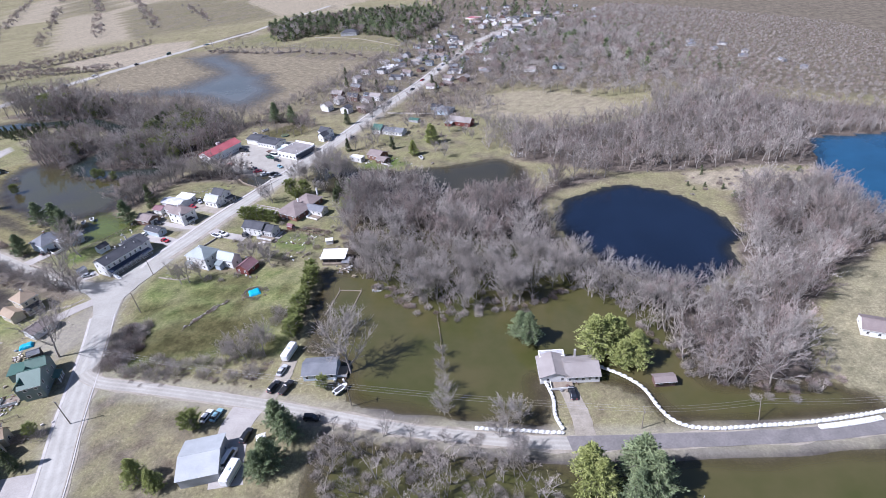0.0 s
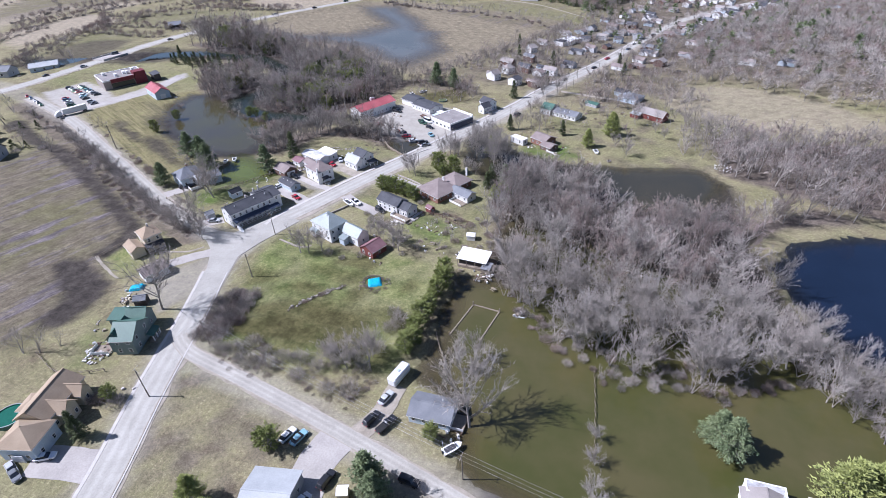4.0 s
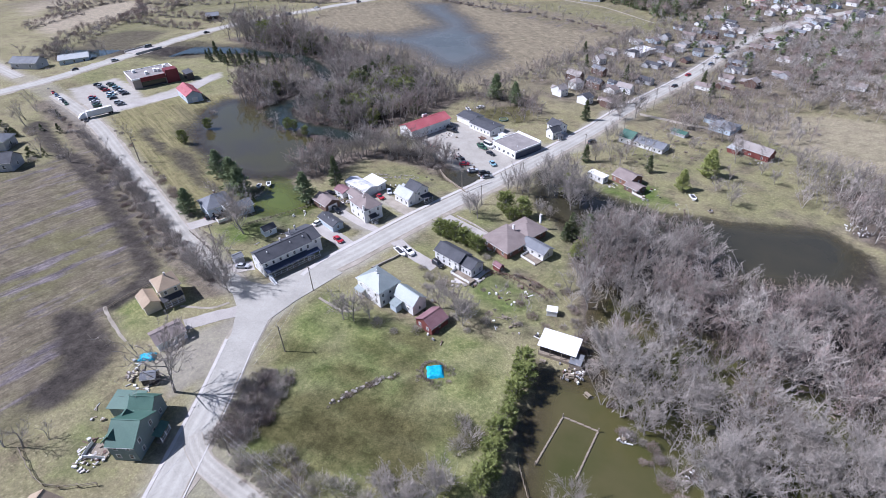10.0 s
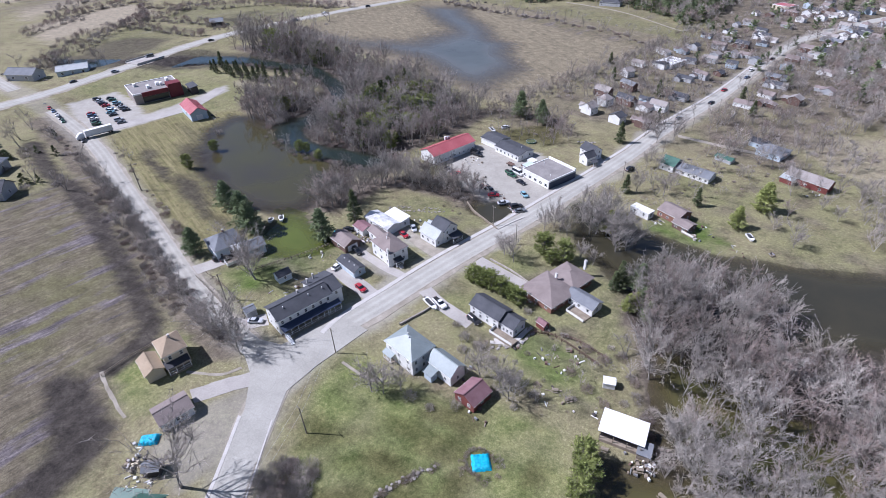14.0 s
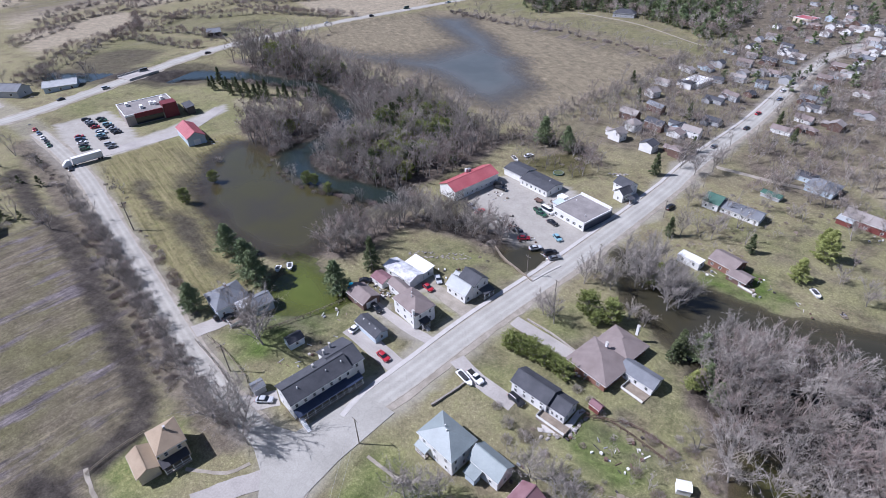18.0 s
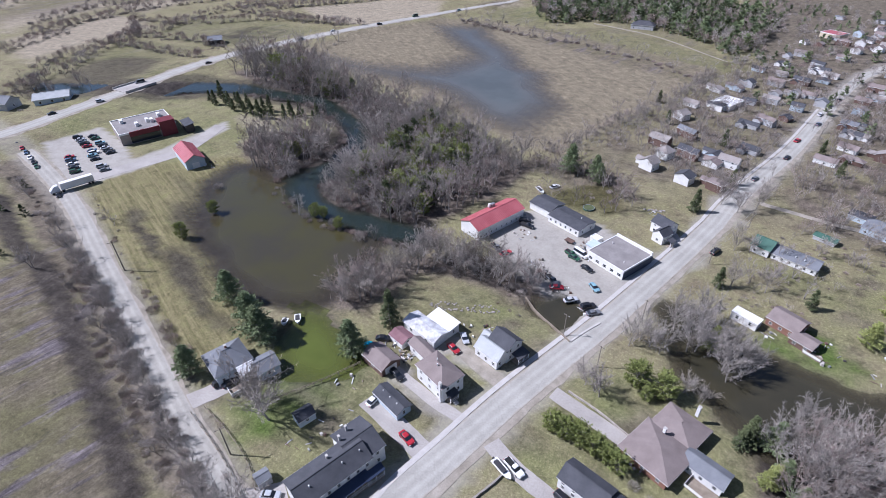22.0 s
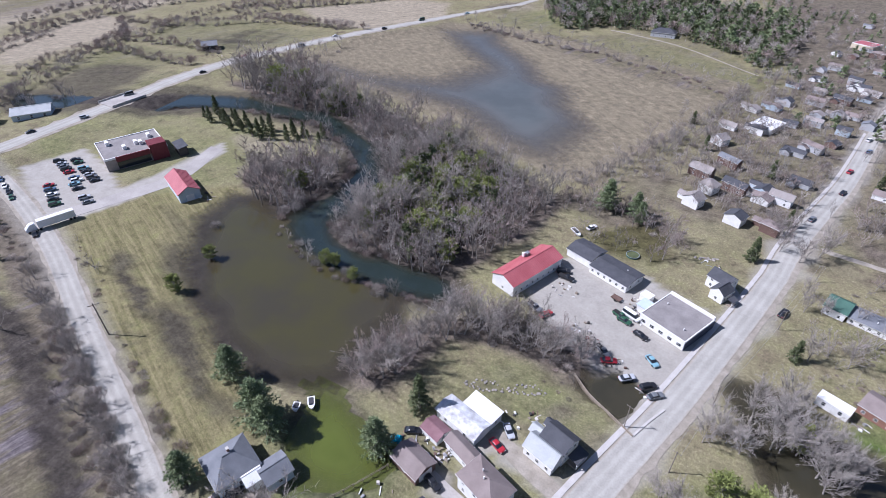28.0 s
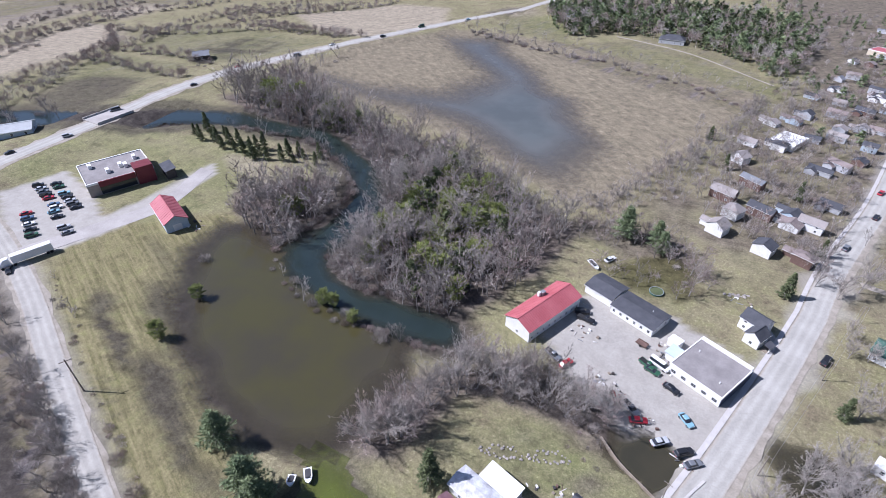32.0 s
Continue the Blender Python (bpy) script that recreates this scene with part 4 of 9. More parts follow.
# ---- roads ----
_main, _south, _west, _side, _high = (smooth_line(r) for r in (MAIN_ROAD, SOUTH_ROAD, WEST_ROAD, SIDE_ROAD, HIGHWAY))
strip("main_road", _main, 3.8, -3.8, 0.10, M["asphalt"], label="pale worn asphalt main road through the village")
strip("main_road_shoulder", _main, 4.4, -5.6, 0.05, M["shoulder"], ragged=0.3, label="gravel shoulder beside the main road")
strip("south_road", _south, 3.9, -3.7, 0.104, M["asphalt"], label="pale worn asphalt road leading to the junction")
strip("south_road_shoulder", _south, 4.7, -5.0, 0.046, M["shoulder"], ragged=0.3, label="gravel shoulder beside the south road")
strip("west_road", _west, 3.1, -3.1, 0.108, M["lane_asphalt"], label="pale worn asphalt side road along the field")
strip("west_road_shoulder", _west, 4.0, -4.0, 0.042, M["shoulder"], ragged=0.4, label="gravel shoulder beside the west road")
strip("side_road", _side, 2.4, -2.4, 0.112, M["lane_asphalt"], label="narrow pale asphalt lane beside the flood")
strip("side_road_shoulder", _side, 2.9, -2.9, 0.038, M["shoulder"], ragged=0.35, label="gravel shoulder beside the lane")
strip("highway", _high, 2.5, -2.5, 1.75, M["asphalt"], label="pale raised highway with traffic")
strip("highway_shoulder", _high, 3.6, -3.6, 1.68, M["shoulder"], ragged=0.5, label="gravel embankment of the highway")
_wet = smooth_line([q for q in SIDE_ROAD if q[0] > 28])
strip("wet_lane", _wet, 2.55, -2.55, 0.119, M["wet_asphalt"], 0.02, 0.15, "dark wet stretch of the lane beside the flood", "structure", "road")
_ap = [(-128.8, 160.4), (-131.6, 172.1), (-137.6, 183.0), (-142.8, 187.6), (-150, 190.6), (-149, 196.8), (-143.0, 195.0), (-136.6, 196.0), (-131.4, 206.3), (-126.6, 214.6), (-117.4, 213.0), (-123.6, 193.8), (-126.0, 182.7), (-120.4, 161.9)]
_ap = [tuple(q) for q in lay(_ap)]
_am = mesh_of("junction_apron", [(*q, 0.116) for q in _ap] + [(*q, 0.0) for q in _ap], [tuple(range(len(_ap)))[::-1]] + [(k, (k + 1) % len(_ap), len(_ap) + (k + 1) % len(_ap), len(_ap) + k) for k in range(len(_ap))], [M["asphalt"]])
tagged(new("junction_apron", _am), "pale worn asphalt apron where the roads meet", "road", "", "structure")

# ---- buildings ----
_win = {}


def window_meshes(w, h):
    key = (round(w, 2), round(h, 2))
    if key not in _win:
        t = 0.1
        f = [(-w / 2, -0.05, 0, w / 2, 0.05, t), (-w / 2, -0.05, h - t, w / 2, 0.05, h), (-w / 2, -0.05, t, -w / 2 + t, 0.05, h - t), (w / 2 - t, -0.05, t, w / 2, 0.05, h - t), (-w / 2 + t, -0.03, h / 2 - 0.04, w / 2 - t, 0.04, h / 2 + 0.04)]
        _win[key] = boxes_mesh("window_frame", f, M["trim"]), boxes_mesh("pane", [(-w / 2 + t, -0.01, t, w / 2 - t, 0.025, h - t)], M["glass"])
    return _win[key]


def window(root, x, y, z, turn, w=1.0, h=1.35):
    """A window whose outer side looks along local -y after the turn."""
    fr, pa = window_meshes(w, h)
    ob = child("window", fr, root, pose(x, y, z, 0, 0, turn))
    child("pane", pa, ob)


def door(root, x, y, z, turn, mat=None, w=1.0, h=2.05):
    ob = child("door", boxes_mesh("door", [(-w / 2, -0.04, 0, w / 2, 0.04, h)], mat or M["trim"]), root, pose(x, y, z, 0, 0, turn))
    child("door_frame", boxes_mesh("door_frame", [(-w / 2 - 0.1, -0.05, 0, -w / 2, 0.06, h), (w / 2, -0.05, 0, w / 2 + 0.1, 0.06, h), (-w / 2 - 0.1, -0.05, h, w / 2 + 0.1, 0.06, h + 0.1)], M["trim"]), ob)


def garage_door(root, x, y, turn, w=2.6, h=2.2, mat=None):
    ob = child("garage_door", boxes_mesh("garage_door", [(-w / 2, -0.05 + 0.012 * (k % 2), k * h / 4, w / 2, 0.03, (k + 1) * h / 4 - 0.03) for k in range(4)], mat or M["trim"]), root, pose(x, y, 0.05, 0, 0, turn))
    return ob


def block(root, x, y, turn, L, W, eave, rise, roof, wall, roofm, z0=0.0, over=0.4, windows=(0, 0, 0, 0), floors=1, wsize=(1.0, 1.3), ribs=False):
    """Walls and roof of one wing. The ridge runs along L. Windows are counted on the sides -y, +x, +y, -x."""
    m = pose(x, y, z0, 0, 0, turn)
    a, b = L / 2, W / 2
    v = [(-a, -b, -0.3), (a, -b, -0.3), (a, b, -0.3), (-a, b, -0.3), (-a, -b, eave), (a, -b, eave), (a, b, eave), (-a, b, eave)]
    f = [(0, 1, 5, 4), (2, 3, 7, 6)]
    if roof == "gable":
        v += [(-a, 0, eave + rise), (a, 0, eave + rise)]
        f += [(1, 2, 6, 9, 5), (3, 0, 4, 8, 7)]
    else:
        f += [(1, 2, 6, 5), (3, 0, 4, 7), (4, 5, 6, 7)]
    child("wall", mesh_of("wall", v, f, [wall]), root, m)
    t = 0.16
    if roof == "gable":
        k = rise / b
        o, d = a + over, b + over
        lo, hi = eave - over * k + 0.06, eave + rise + 0.06
        rv, rf = [], []
        for s in (-1, 1):
            n = len(rv)
            rv += [(-o, s * d, lo), (o, s * d, lo), (o, 0, hi), (-o, 0, hi), (-o, s * d, lo + t), (o, s * d, lo + t), (o, 0, hi + t), (-o, 0, hi + t)]
            rf += [tuple(n + i for i in q) for q in ((4, 5, 6, 7), (0, 1, 2, 3), (0, 1, 5, 4), (1, 2, 6, 5), (3, 0, 4, 7))]
        ob = child("roof", mesh_of("roof", rv, rf, [roofm]), root, m)
        # barge boards and fascia
        child("ridge_cap", boxes_mesh("ridge_cap", [(-o, -0.16, hi + t - 0.06, o, 0.16, hi + t + 0.05)], roofm), ob)
        for s in (-1, 1):
            child("fascia", boxes_mesh("fascia", [(-o, min(s * d, s * (d + 0.03)), lo - 0.06, o, max(s * d, s * (d + 0.03)), lo + t * 0.8)], M["trim"]), ob)
        if ribs:
            n = int(2 * o / 0.95)
            vs = [(dx, q, z) for dx in (-0.05, 0.05) for q, z in ((d, lo + t), (0, hi + t), (d, lo + t + 0.07), (0, hi + t + 0.07))]
            seam = mesh_of("roof_seam", vs, [(2, 3, 7, 6), (0, 1, 3, 2), (4, 6, 7, 5), (0, 2, 6, 4)], [roofm])
            for i in range(n + 1):
                for s in (0, 180):
                    child("roof_seam", seam, ob, pose(-o + 0.06 + (2 * o - 0.12) * i / n, 0, 0, 0, 0, s))
    elif roof == "hip":
        o, d = a + over, b + over
        k = rise / d
        r = max(o - d, 0.0)
        lo = eave
        rv = [(-o, -d, lo), (o, -d, lo), (o, d, lo), (-o, d, lo), (-o, -d, lo + t), (o, -d, lo + t), (o, d, lo + t), (-o, d, lo + t)]
        rv += [(-r - 0.02, 0, lo + rise + t), (r + 0.02, 0, lo + rise + t)]
        rf = [(3, 2, 1, 0), (0, 1, 5, 4), (1, 2, 6, 5), (2, 3, 7, 6), (3, 0, 4, 7), (4, 5, 9, 8), (6, 7, 8, 9), (5, 6, 9), (7, 4, 8)]
        ob = child("roof", mesh_of("roof", rv, rf, [roofm]), root, m)
        for q in ((-o - 0.03, -d - 0.03, lo - 0.08, o + 0.03, -d, lo + t * 0.7), (-o - 0.03, d, lo - 0.08, o + 0.03, d + 0.03, lo + t * 0.7), (-o - 0.03, -d, lo - 0.08, -o, d, lo + t * 0.7), (o, -d, lo - 0.08, o + 0.03, d, lo + t * 0.7)):
            child("fascia", boxes_mesh("fascia", [q], M["trim"]), ob)
        child("ridge_cap", boxes_mesh("ridge_cap", [(-r - 0.1, -0.14, lo + rise + t - 0.06, r + 0.1, 0.14, lo + rise + t + 0.05)], roofm), ob)
    elif roof == "flat":
        o, d = a + 0.12, b + 0.12
        ob = child("roof", boxes_mesh("roof", [(-a, -b, eave + 0.004, a, b, eave + 0.14)], roofm), root, m)
        child("parapet", boxes_mesh("parapet", [(-o, -d, eave - 0.3, o, -d + 0.3, eave + rise), (-o, d - 0.3, eave - 0.3, o, d, eave + rise), (-o, -d + 0.3, eave - 0.3, -o + 0.3, d - 0.3, eave + rise), (o - 0.3, -d + 0.3, eave - 0.3, o, d - 0.3, eave + rise)], M["trim"]), ob)
    else:  # shed: falls towards -y
        o, d = a + over, b + over
        rv = [(-o, -d, eave + 0.03), (o, -d, eave + 0.03), (o, d, eave + rise + 0.03), (-o, d, eave + rise + 0.03)]
        rv += [(px_, py_, pz_ + t) for px_, py_, pz_ in rv]
        child("roof", mesh_of("roof", rv, [(0, 3, 2, 1), (4, 5, 6, 7), (0, 1, 5, 4), (1, 2, 6, 5), (2, 3, 7, 6), (3, 0, 4, 7)], [roofm]), root, m)
    w, h = wsize
    for fl in range(floors):
        z = z0 + (0.9 if floors == 1 or fl == 0 else 0.9 + fl * 2.7)
        if z - z0 + h > eave:
            z = z0 + eave - h - 0.25
        for side, count in enumerate(windows):
            for i in range(count):
                u = (i + 0.5) / count - 0.5
                px_, py_, tt = ((u * L, -b, 0), (a, u * W, 90), (-u * L, b, 180), (-a, -u * W, 270))[side]
                q = m @ Vector((px_, py_, 0))
                window(root, q.x, q.y, z, turn + tt, min(w, (L if side % 2 == 0 else W) / count * 0.6), h)
    return m


def chimney(root, x, y, z0, z1, mat=None, s=0.6):
    ob = child("chimney", boxes_mesh("chimney", [(-s / 2, -s / 2, z0, s / 2, s / 2, z1)], mat or M["brick_wall"], 0.03), root, pose(x, y, 0))
    child("chimney_cap", boxes_mesh("chimney_cap", [(-s / 2 - 0.06, -s / 2 - 0.06, z1, s / 2 + 0.06, s / 2 + 0.06, z1 + 0.12)], M["concrete"]), ob)


def porch(root, x, y, turn, L, W, h, roofm, posts=3, floor=0.4):
    """An open porch with a lean-to roof that falls towards local -y."""
    m = pose(x, y, 0, 0, 0, turn)
    child("porch_floor", boxes_mesh("porch_floor", [(-L / 2, -W / 2, -0.2, L / 2, W / 2, floor)], M["wood"]), root, m)
    v = [(-L / 2 - 0.2, -W / 2 - 0.2, h), (L / 2 + 0.2, -W / 2 - 0.2, h), (L / 2 + 0.2, W / 2, h + 0.6), (-L / 2 - 0.2, W / 2, h + 0.6)]
    v += [(a, b, c + 0.12) for a, b, c in v]
    child("porch_roof", mesh_of("porch_roof", v, [(0, 3, 2, 1), (4, 5, 6, 7), (0, 1, 5, 4), (1, 2, 6, 5), (2, 3, 7, 6), (3, 0, 4, 7)], [roofm]), root, m)
    post = boxes_mesh("porch_post", [(-0.08, -0.08, floor, 0.08, 0.08, h + 0.02)], M["trim"])
    for i in range(posts):
        child("porch_post", post, root, m @ pose((i / max(posts - 1, 1) - 0.5) * (L - 0.2), -W / 2 + 0.1, 0))
    child("porch_rail", boxes_mesh("porch_rail", [(-L / 2, -W / 2 + 0.06, floor + 0.8, L / 2, -W / 2 + 0.12, floor + 0.9), (-L / 2, -W / 2 + 0.06, floor + 0.15, L / 2, -W / 2 + 0.12, floor + 0.22)], M["trim"]), root, m)


def deck(root, x, y, turn, L, W, z=0.6):
    m = pose(x, y, 0, 0, 0, turn)
    n = int(L / 0.6)
    child("deck_frame", boxes_mesh("deck_frame", [(-L / 2, -W / 2, -0.2, L / 2, W / 2, z - 0.04)], M["wood"]), root, m)
    board = boxes_mesh("board", [(-0.28, -W / 2, z - 0.036, 0.28, W / 2, z)], M["wood"])
    for i in range(n):
        child("board", board, root, m @ pose(-L / 2 + (i + 0.5) * L / n, 0, 0))
    child("deck_rail", boxes_mesh("deck_rail", [(-L / 2, -W / 2, z, L / 2, -W / 2 + 0.08, z + 0.95), (-L / 2, -W / 2 + 0.08, z, -L / 2 + 0.08, W / 2, z + 0.95)], M["trim"]), root, m)


def wing(root, X, Y, ang, *a, **kw):
    """A further block of a house, placed by its place on the plan."""
    q = root.matrix_world.inverted() @ Vector((X, Y, 0))
    return block(root, q.x, q.y, ang - math.degrees(root.matrix_world.to_euler().z), *a, **kw)


def spot(root, X, Y):
    q = root.matrix_world.inverted() @ Vector((X, Y, 0))
    return q.x, q.y


def vent(root, x, y, z):
    bm = bmesh.new()
    bmesh.ops.create_cone(bm, cap_ends=True, segments=8, radius1=0.16, radius2=0.16, depth=0.8)
    me = bpy.data.meshes.new("roof_vent")
    bm.to_mesh(me)
    bm.free()
    me.materials.append(M["trim"])
    child("roof_vent", me, root, pose(x, y, z))


def steps(root, x, y, turn, w=1.4, n=3):
    child("step", boxes_mesh("step", [(-w / 2, -0.3 * (k + 1), 0, w / 2, -0.3 * k, 0.18 * (n - k)) for k in range(n)], M["concrete"]), root, pose(x, y, 0, 0, 0, turn))


def simple_house(label, x, y, turn, L, W, eave, rise, roof, wall, roofm, floors=1, windows=(2, 1, 2, 1), category="house", name="house", group="", **kw):
    root = thing(name, label, category, x, y, 0, turn, group)
    block(root, 0, 0, 0, L, W, eave, rise, roof, M[wall], M[roofm], windows=windows, floors=floors, **kw)
    return root


# apartment row beside the junction
R = simple_house("long two-storey white apartment row with charcoal roof", -138.2, 209.6, 66.4, 19.0, 7.2, 5.6, 1.8, "gable", "white_wall", "black_roof", 2, (7, 2, 5, 2), name="apartment_row", category="apartment building")
wing(R, -135.9, 219.3, 66.4, 8.5, 9.2, 5.4, 1.7, "gable", M["white_wall"], M["black_roof"], windows=(2, 2, 2, 1), floors=2)
porch(R, -1.0, -4.6, 0, 16.5, 2.2, 2.7, M["navy_roof"], 8)
porch(R, 8.6, -5.2, 0, 5.0, 1.6, 2.7, M["navy_roof"], 3)
for _x, _y, _z in ((6.0, 3.6, 7.4), (1.0, 1.6, 7.0), (9.0, 5.0, 7.0)):
    chimney(R, _x, _y, 5.0, _z + 0.8, M["concrete"], 0.5)
for _x in (-6.0, 3.0, 8.0):
    vent(R, _x, -1.4, 7.0)
child("stair", boxes_mesh("stair", [(-0.5 + 0.0, -0.35 * (k + 1), 0.0, 0.5, -0.35 * k, 0.2 * (9 - k)) for k in range(9)], M["trim"]), R, pose(-8.6, -5.6, 0))
R = simple_house("small blue-grey garden shed", -151.6, 202.6, 64, 3.3, 2.7, 2.1, 0.6, "gable", "grey_wall", "grey_roof", 1, (0, 0, 0, 0), name="shed", category="shed", over=0.15)
R = simple_house("dark garden shed with pale walls", -152.6, 221.6, 66, 4.9, 3.2, 2.2, 1.1, "gable", "blue_wall", "black_roof", 1, (1, 1, 1, 0), name="shed", category="shed", over=0.2)
# grey bungalow on the west road
R = simple_house("pale blue bungalow with a hipped grey roof", -177.9, 225.9, 66, 10.4, 8.2, 3.6, 2.6, "hip", "blue_wall", "grey_roof", 1, (3, 2, 3, 2))
wing(R, -169.2, 230.1, 66, 6.4, 4.8, 2.7, 1.2, "gable", M["blue_wall"], M["grey_roof"], windows=(1, 0, 0, 0))
wing(R, -172.6, 226.4, 66, 4.0, 3.6, 2.8, 0.8, "gable", M["white_wall"], M["white_roof"])
chimney(R, 0.6, 0.6, 4.0, 7.0)
deck(R, *spot(R, -171.5, 221.5), 0, 5.0, 2.6, 0.5)
garage_door(R, *spot(R, -170.4, 226.4), -90 + 90)
steps(R, 1.0, -4.3, 0)
# houses between the yards and the main road
R = simple_house("low pale garage with charcoal roof and roof vents", -135.4, 236.8, -22, 8.8, 4.9, 2.5, 1.0, "gable", "blue_wall", "black_roof", 1, (0, 1, 0, 0), name="garage", category="garage")
for _x in (-2.6, 0.0, 2.6):
    vent(R, _x, -0.6, 3.4)
R = simple_house("brown-roofed wooden garage beside a drive", -144.0, 248.5, -21, 7.6, 7.0, 2.6, 1.6, "gable", "brown_wall", "brown_roof", 1, (1, 0, 1, 0), name="garage", category="garage")
garage_door(R, 3.82, 0, 90, 4.4)
R = simple_house("square white two-storey house with hipped brown roof", -127.0, 250.2, -24, 10.0, 8.2, 5.5, 2.4, "hip", "white_wall", "brown_roof", 2, (3, 2, 3, 2))
wing(R, -134.6, 257.2, -26, 8.4, 4.4, 3.0, 1.3, "gable", M["white_wall"], M["brown_roof"], windows=(2, 1, 1, 1))
chimney(R, 4.4, -4.3, 0.0, 7.4, M["white_wall"], 0.7)
porch(R, 5.9, -1.2, 90, 3.2, 1.7, 2.5, M["dark_trim"], 2)
vent(R, 0, -0.8, 8.2), vent(R, -1.4, 0.6, 8.0)
steps(R, 6.9, -1.2, 90)
R = simple_house("small shed with a faded maroon roof", -142.5, 259.4, -20, 4.9, 5.0, 2.3, 0.9, "gable", "white_wall", "purple_roof", 1, (1, 1, 0, 0), name="shed", category="shed")
R = simple_house("low white workshop with a patched worn roof", -137.6, 266.0, -18, 11.6, 6.6, 3.0, 0.9, "gable", "white_wall", "patched", 1, (2, 0, 2, 1), name="workshop", category="workshop")
wing(R, -133.9, 271.3, -20, 8.0, 5.0, 2.9, 0.7, "shed", M["white_wall"], M["white_roof"], windows=(0, 1, 2, 1))
garage_door(R, 5.84, 0, 90, 3.0)
R = simple_house("white house with black cross gable and pale metal front roof", -114.2, 271.9, -22, 6.4, 7.4, 5.2, 2.4, "gable", "white_wall", "black_roof", 2, (2, 2, 2, 1))
wing(R, -117.0, 267.6, -20, 7.8, 6.4, 3.5, 2.4, "gable", M["white_wall"], M["pale_roof"], windows=(3, 2, 0, 1))
wing(R, -119.3, 272.8, -20, 3.4, 3.2, 3.2, 1.0, "gable", M["white_wall"], M["pale_roof"])
wing(R, -116.6, 276.6, -20, 3.0, 2.6, 3.0, 0.9, "gable", M["white_wall"], M["black_roof"])
porch(R, *spot(R, -109.4, 271.0), 90, 5.0, 2.6, 2.6, M["black_roof"], 3)
steps(R, *spot(R, -107.6, 270.4), 90)
# yard of the red-roofed building
R = simple_house("long white metal building with a red seamed roof", -137.2, 337.8, 68.5, 29, 8.6, 4.7, 2.2, "gable", "white_wall", "red_roof", 1, (9, 1, 4, 1), ribs=True, name="metal_building", category="building", wsize=(1.0, 1.0))
child("roof_unit", boxes_mesh("roof_unit", [(-0.9, -0.6, 5.8, 0.9, 0.6, 7.5)], M["steel"], 0.05), R, pose(3.0, 2.6, 0))
child("roof_unit", boxes_mesh("roof_unit", [(-0.5, -0.4, 6.0, 0.5, 0.4, 7.6)], M["trim"], 0.05), R, pose(1.4, 3.0, 0))
R = simple_house("low workshop with charcoal roof and white front", -120.2, 363.5, -21, 9.4, 11.6, 3.2, 1.3, "gable", "white_wall", "black_roof", 1, (2, 1, 2, 1), name="workshop", category="workshop")
for _x in (-2.6, 2.2):
    garage_door(R, _x, -5.82, 0, 2.8)
R = simple_house("low workshop with charcoal roof and a row of windows", -108.7, 357.8, -22, 14.0, 12.4, 3.1, 1.1, "gable", "white_wall", "black_roof", 1, (6, 2, 3, 2), name="workshop", category="workshop")
vent(R, 3.0, 2.0, 4.2)
R = simple_house("flat-roofed pale store with blue side wall", -87.8, 343.1, -25, 15.0, 20.5, 4.0, 0.35, "flat", "white_wall", "flat_roof", 1, (5, 4, 2, 0), name="store", category="store", wsize=(1.6, 1.4))
child("sign_wall", boxes_mesh("sign_wall", [(-7.4, 9.6, 3.6, 7.4, 10.5, 5.2)], M["trim"]), R)
wing(R, -97.6, 344.4, -25, 3.2, 5.0, 3.0, 0.3, "shed", M["white_wall"], M["blue_wall"])
wing(R, -97.4, 351.0, -25, 3.4, 3.6, 2.8, 0.3, "flat", M["white_wall"], M["white_roof"])
vent(R, 4.5, -5.0, 4.6), vent(R, -5.0, 3.0, 4.6)
child("side_wall", boxes_mesh("side_wall", [(7.62, -10.2, 0.1, 7.68, 10.2, 3.4)], M["navy_roof"]), R)
R = simple_house("white two-storey house with dark cross gables", -72.8, 377.4, -28, 7.0, 8.6, 5.0, 2.6, "gable", "white_wall", "black_roof", 2, (2, 2, 2, 2))
wing(R, -73.2, 369.8, 62, 7.2, 4.6, 4.4, 2.2, "gable", M["white_wall"], M["black_roof"], windows=(2, 1, 2, 1))
porch(R, *spot(R, -69.6, 368.0), 90, 4.0, 2.0, 2.5, M["black_roof"], 3)
# east of the main road
R = simple_house("small white gabled house with a green roof", -33.6, 391, -20, 6.5, 11.5, 3.8, 2.8, "gable", "white_wall", "green_roof", 1, (2, 2, 2, 2))
wing(R, -22.8, 388.2, -17, 15.0, 10.5, 2.9, 1.9, "gable", M["white_wall"], M["grey_roof"], windows=(6, 2, 4, 0))
for _x in (8.0, 11.0, 14.0):
    vent(R, _x, -2.0, 4.6)
R = simple_house("small shed with a green roof", -5.3, 419.7, -26, 7.4, 6.0, 2.2, 1.2, "gable", "grey_wall", "green_roof", 1, (1, 0, 1, 0), name="shed", category="shed")
R = simple_house("old red barn with a faded grey-brown roof", 31.3, 415.9, -27, 16.5, 10, 4.0, 3.2, "gable", "red_wall", "taupe_roof", 1, (3, 0, 2, 0), name="barn", category="barn")
wing(R, 22.5, 413.0, -27, 5, 6, 2.8, 1.0, "shed", M["red_wall"], M["pale_roof"])
R = simple_house("blue-grey house with a grey hipped roof", 22.5, 447.6, -25, 11, 17, 3.6, 2.8, "hip", "blue_wall", "grey_roof", 1, (3, 3, 3, 3))
wing(R, 18.0, 458.0, -25, 8, 8, 3.2, 2.2, "gable", M["blue_wall"], M["black_roof"], windows=(1, 1, 1, 1))
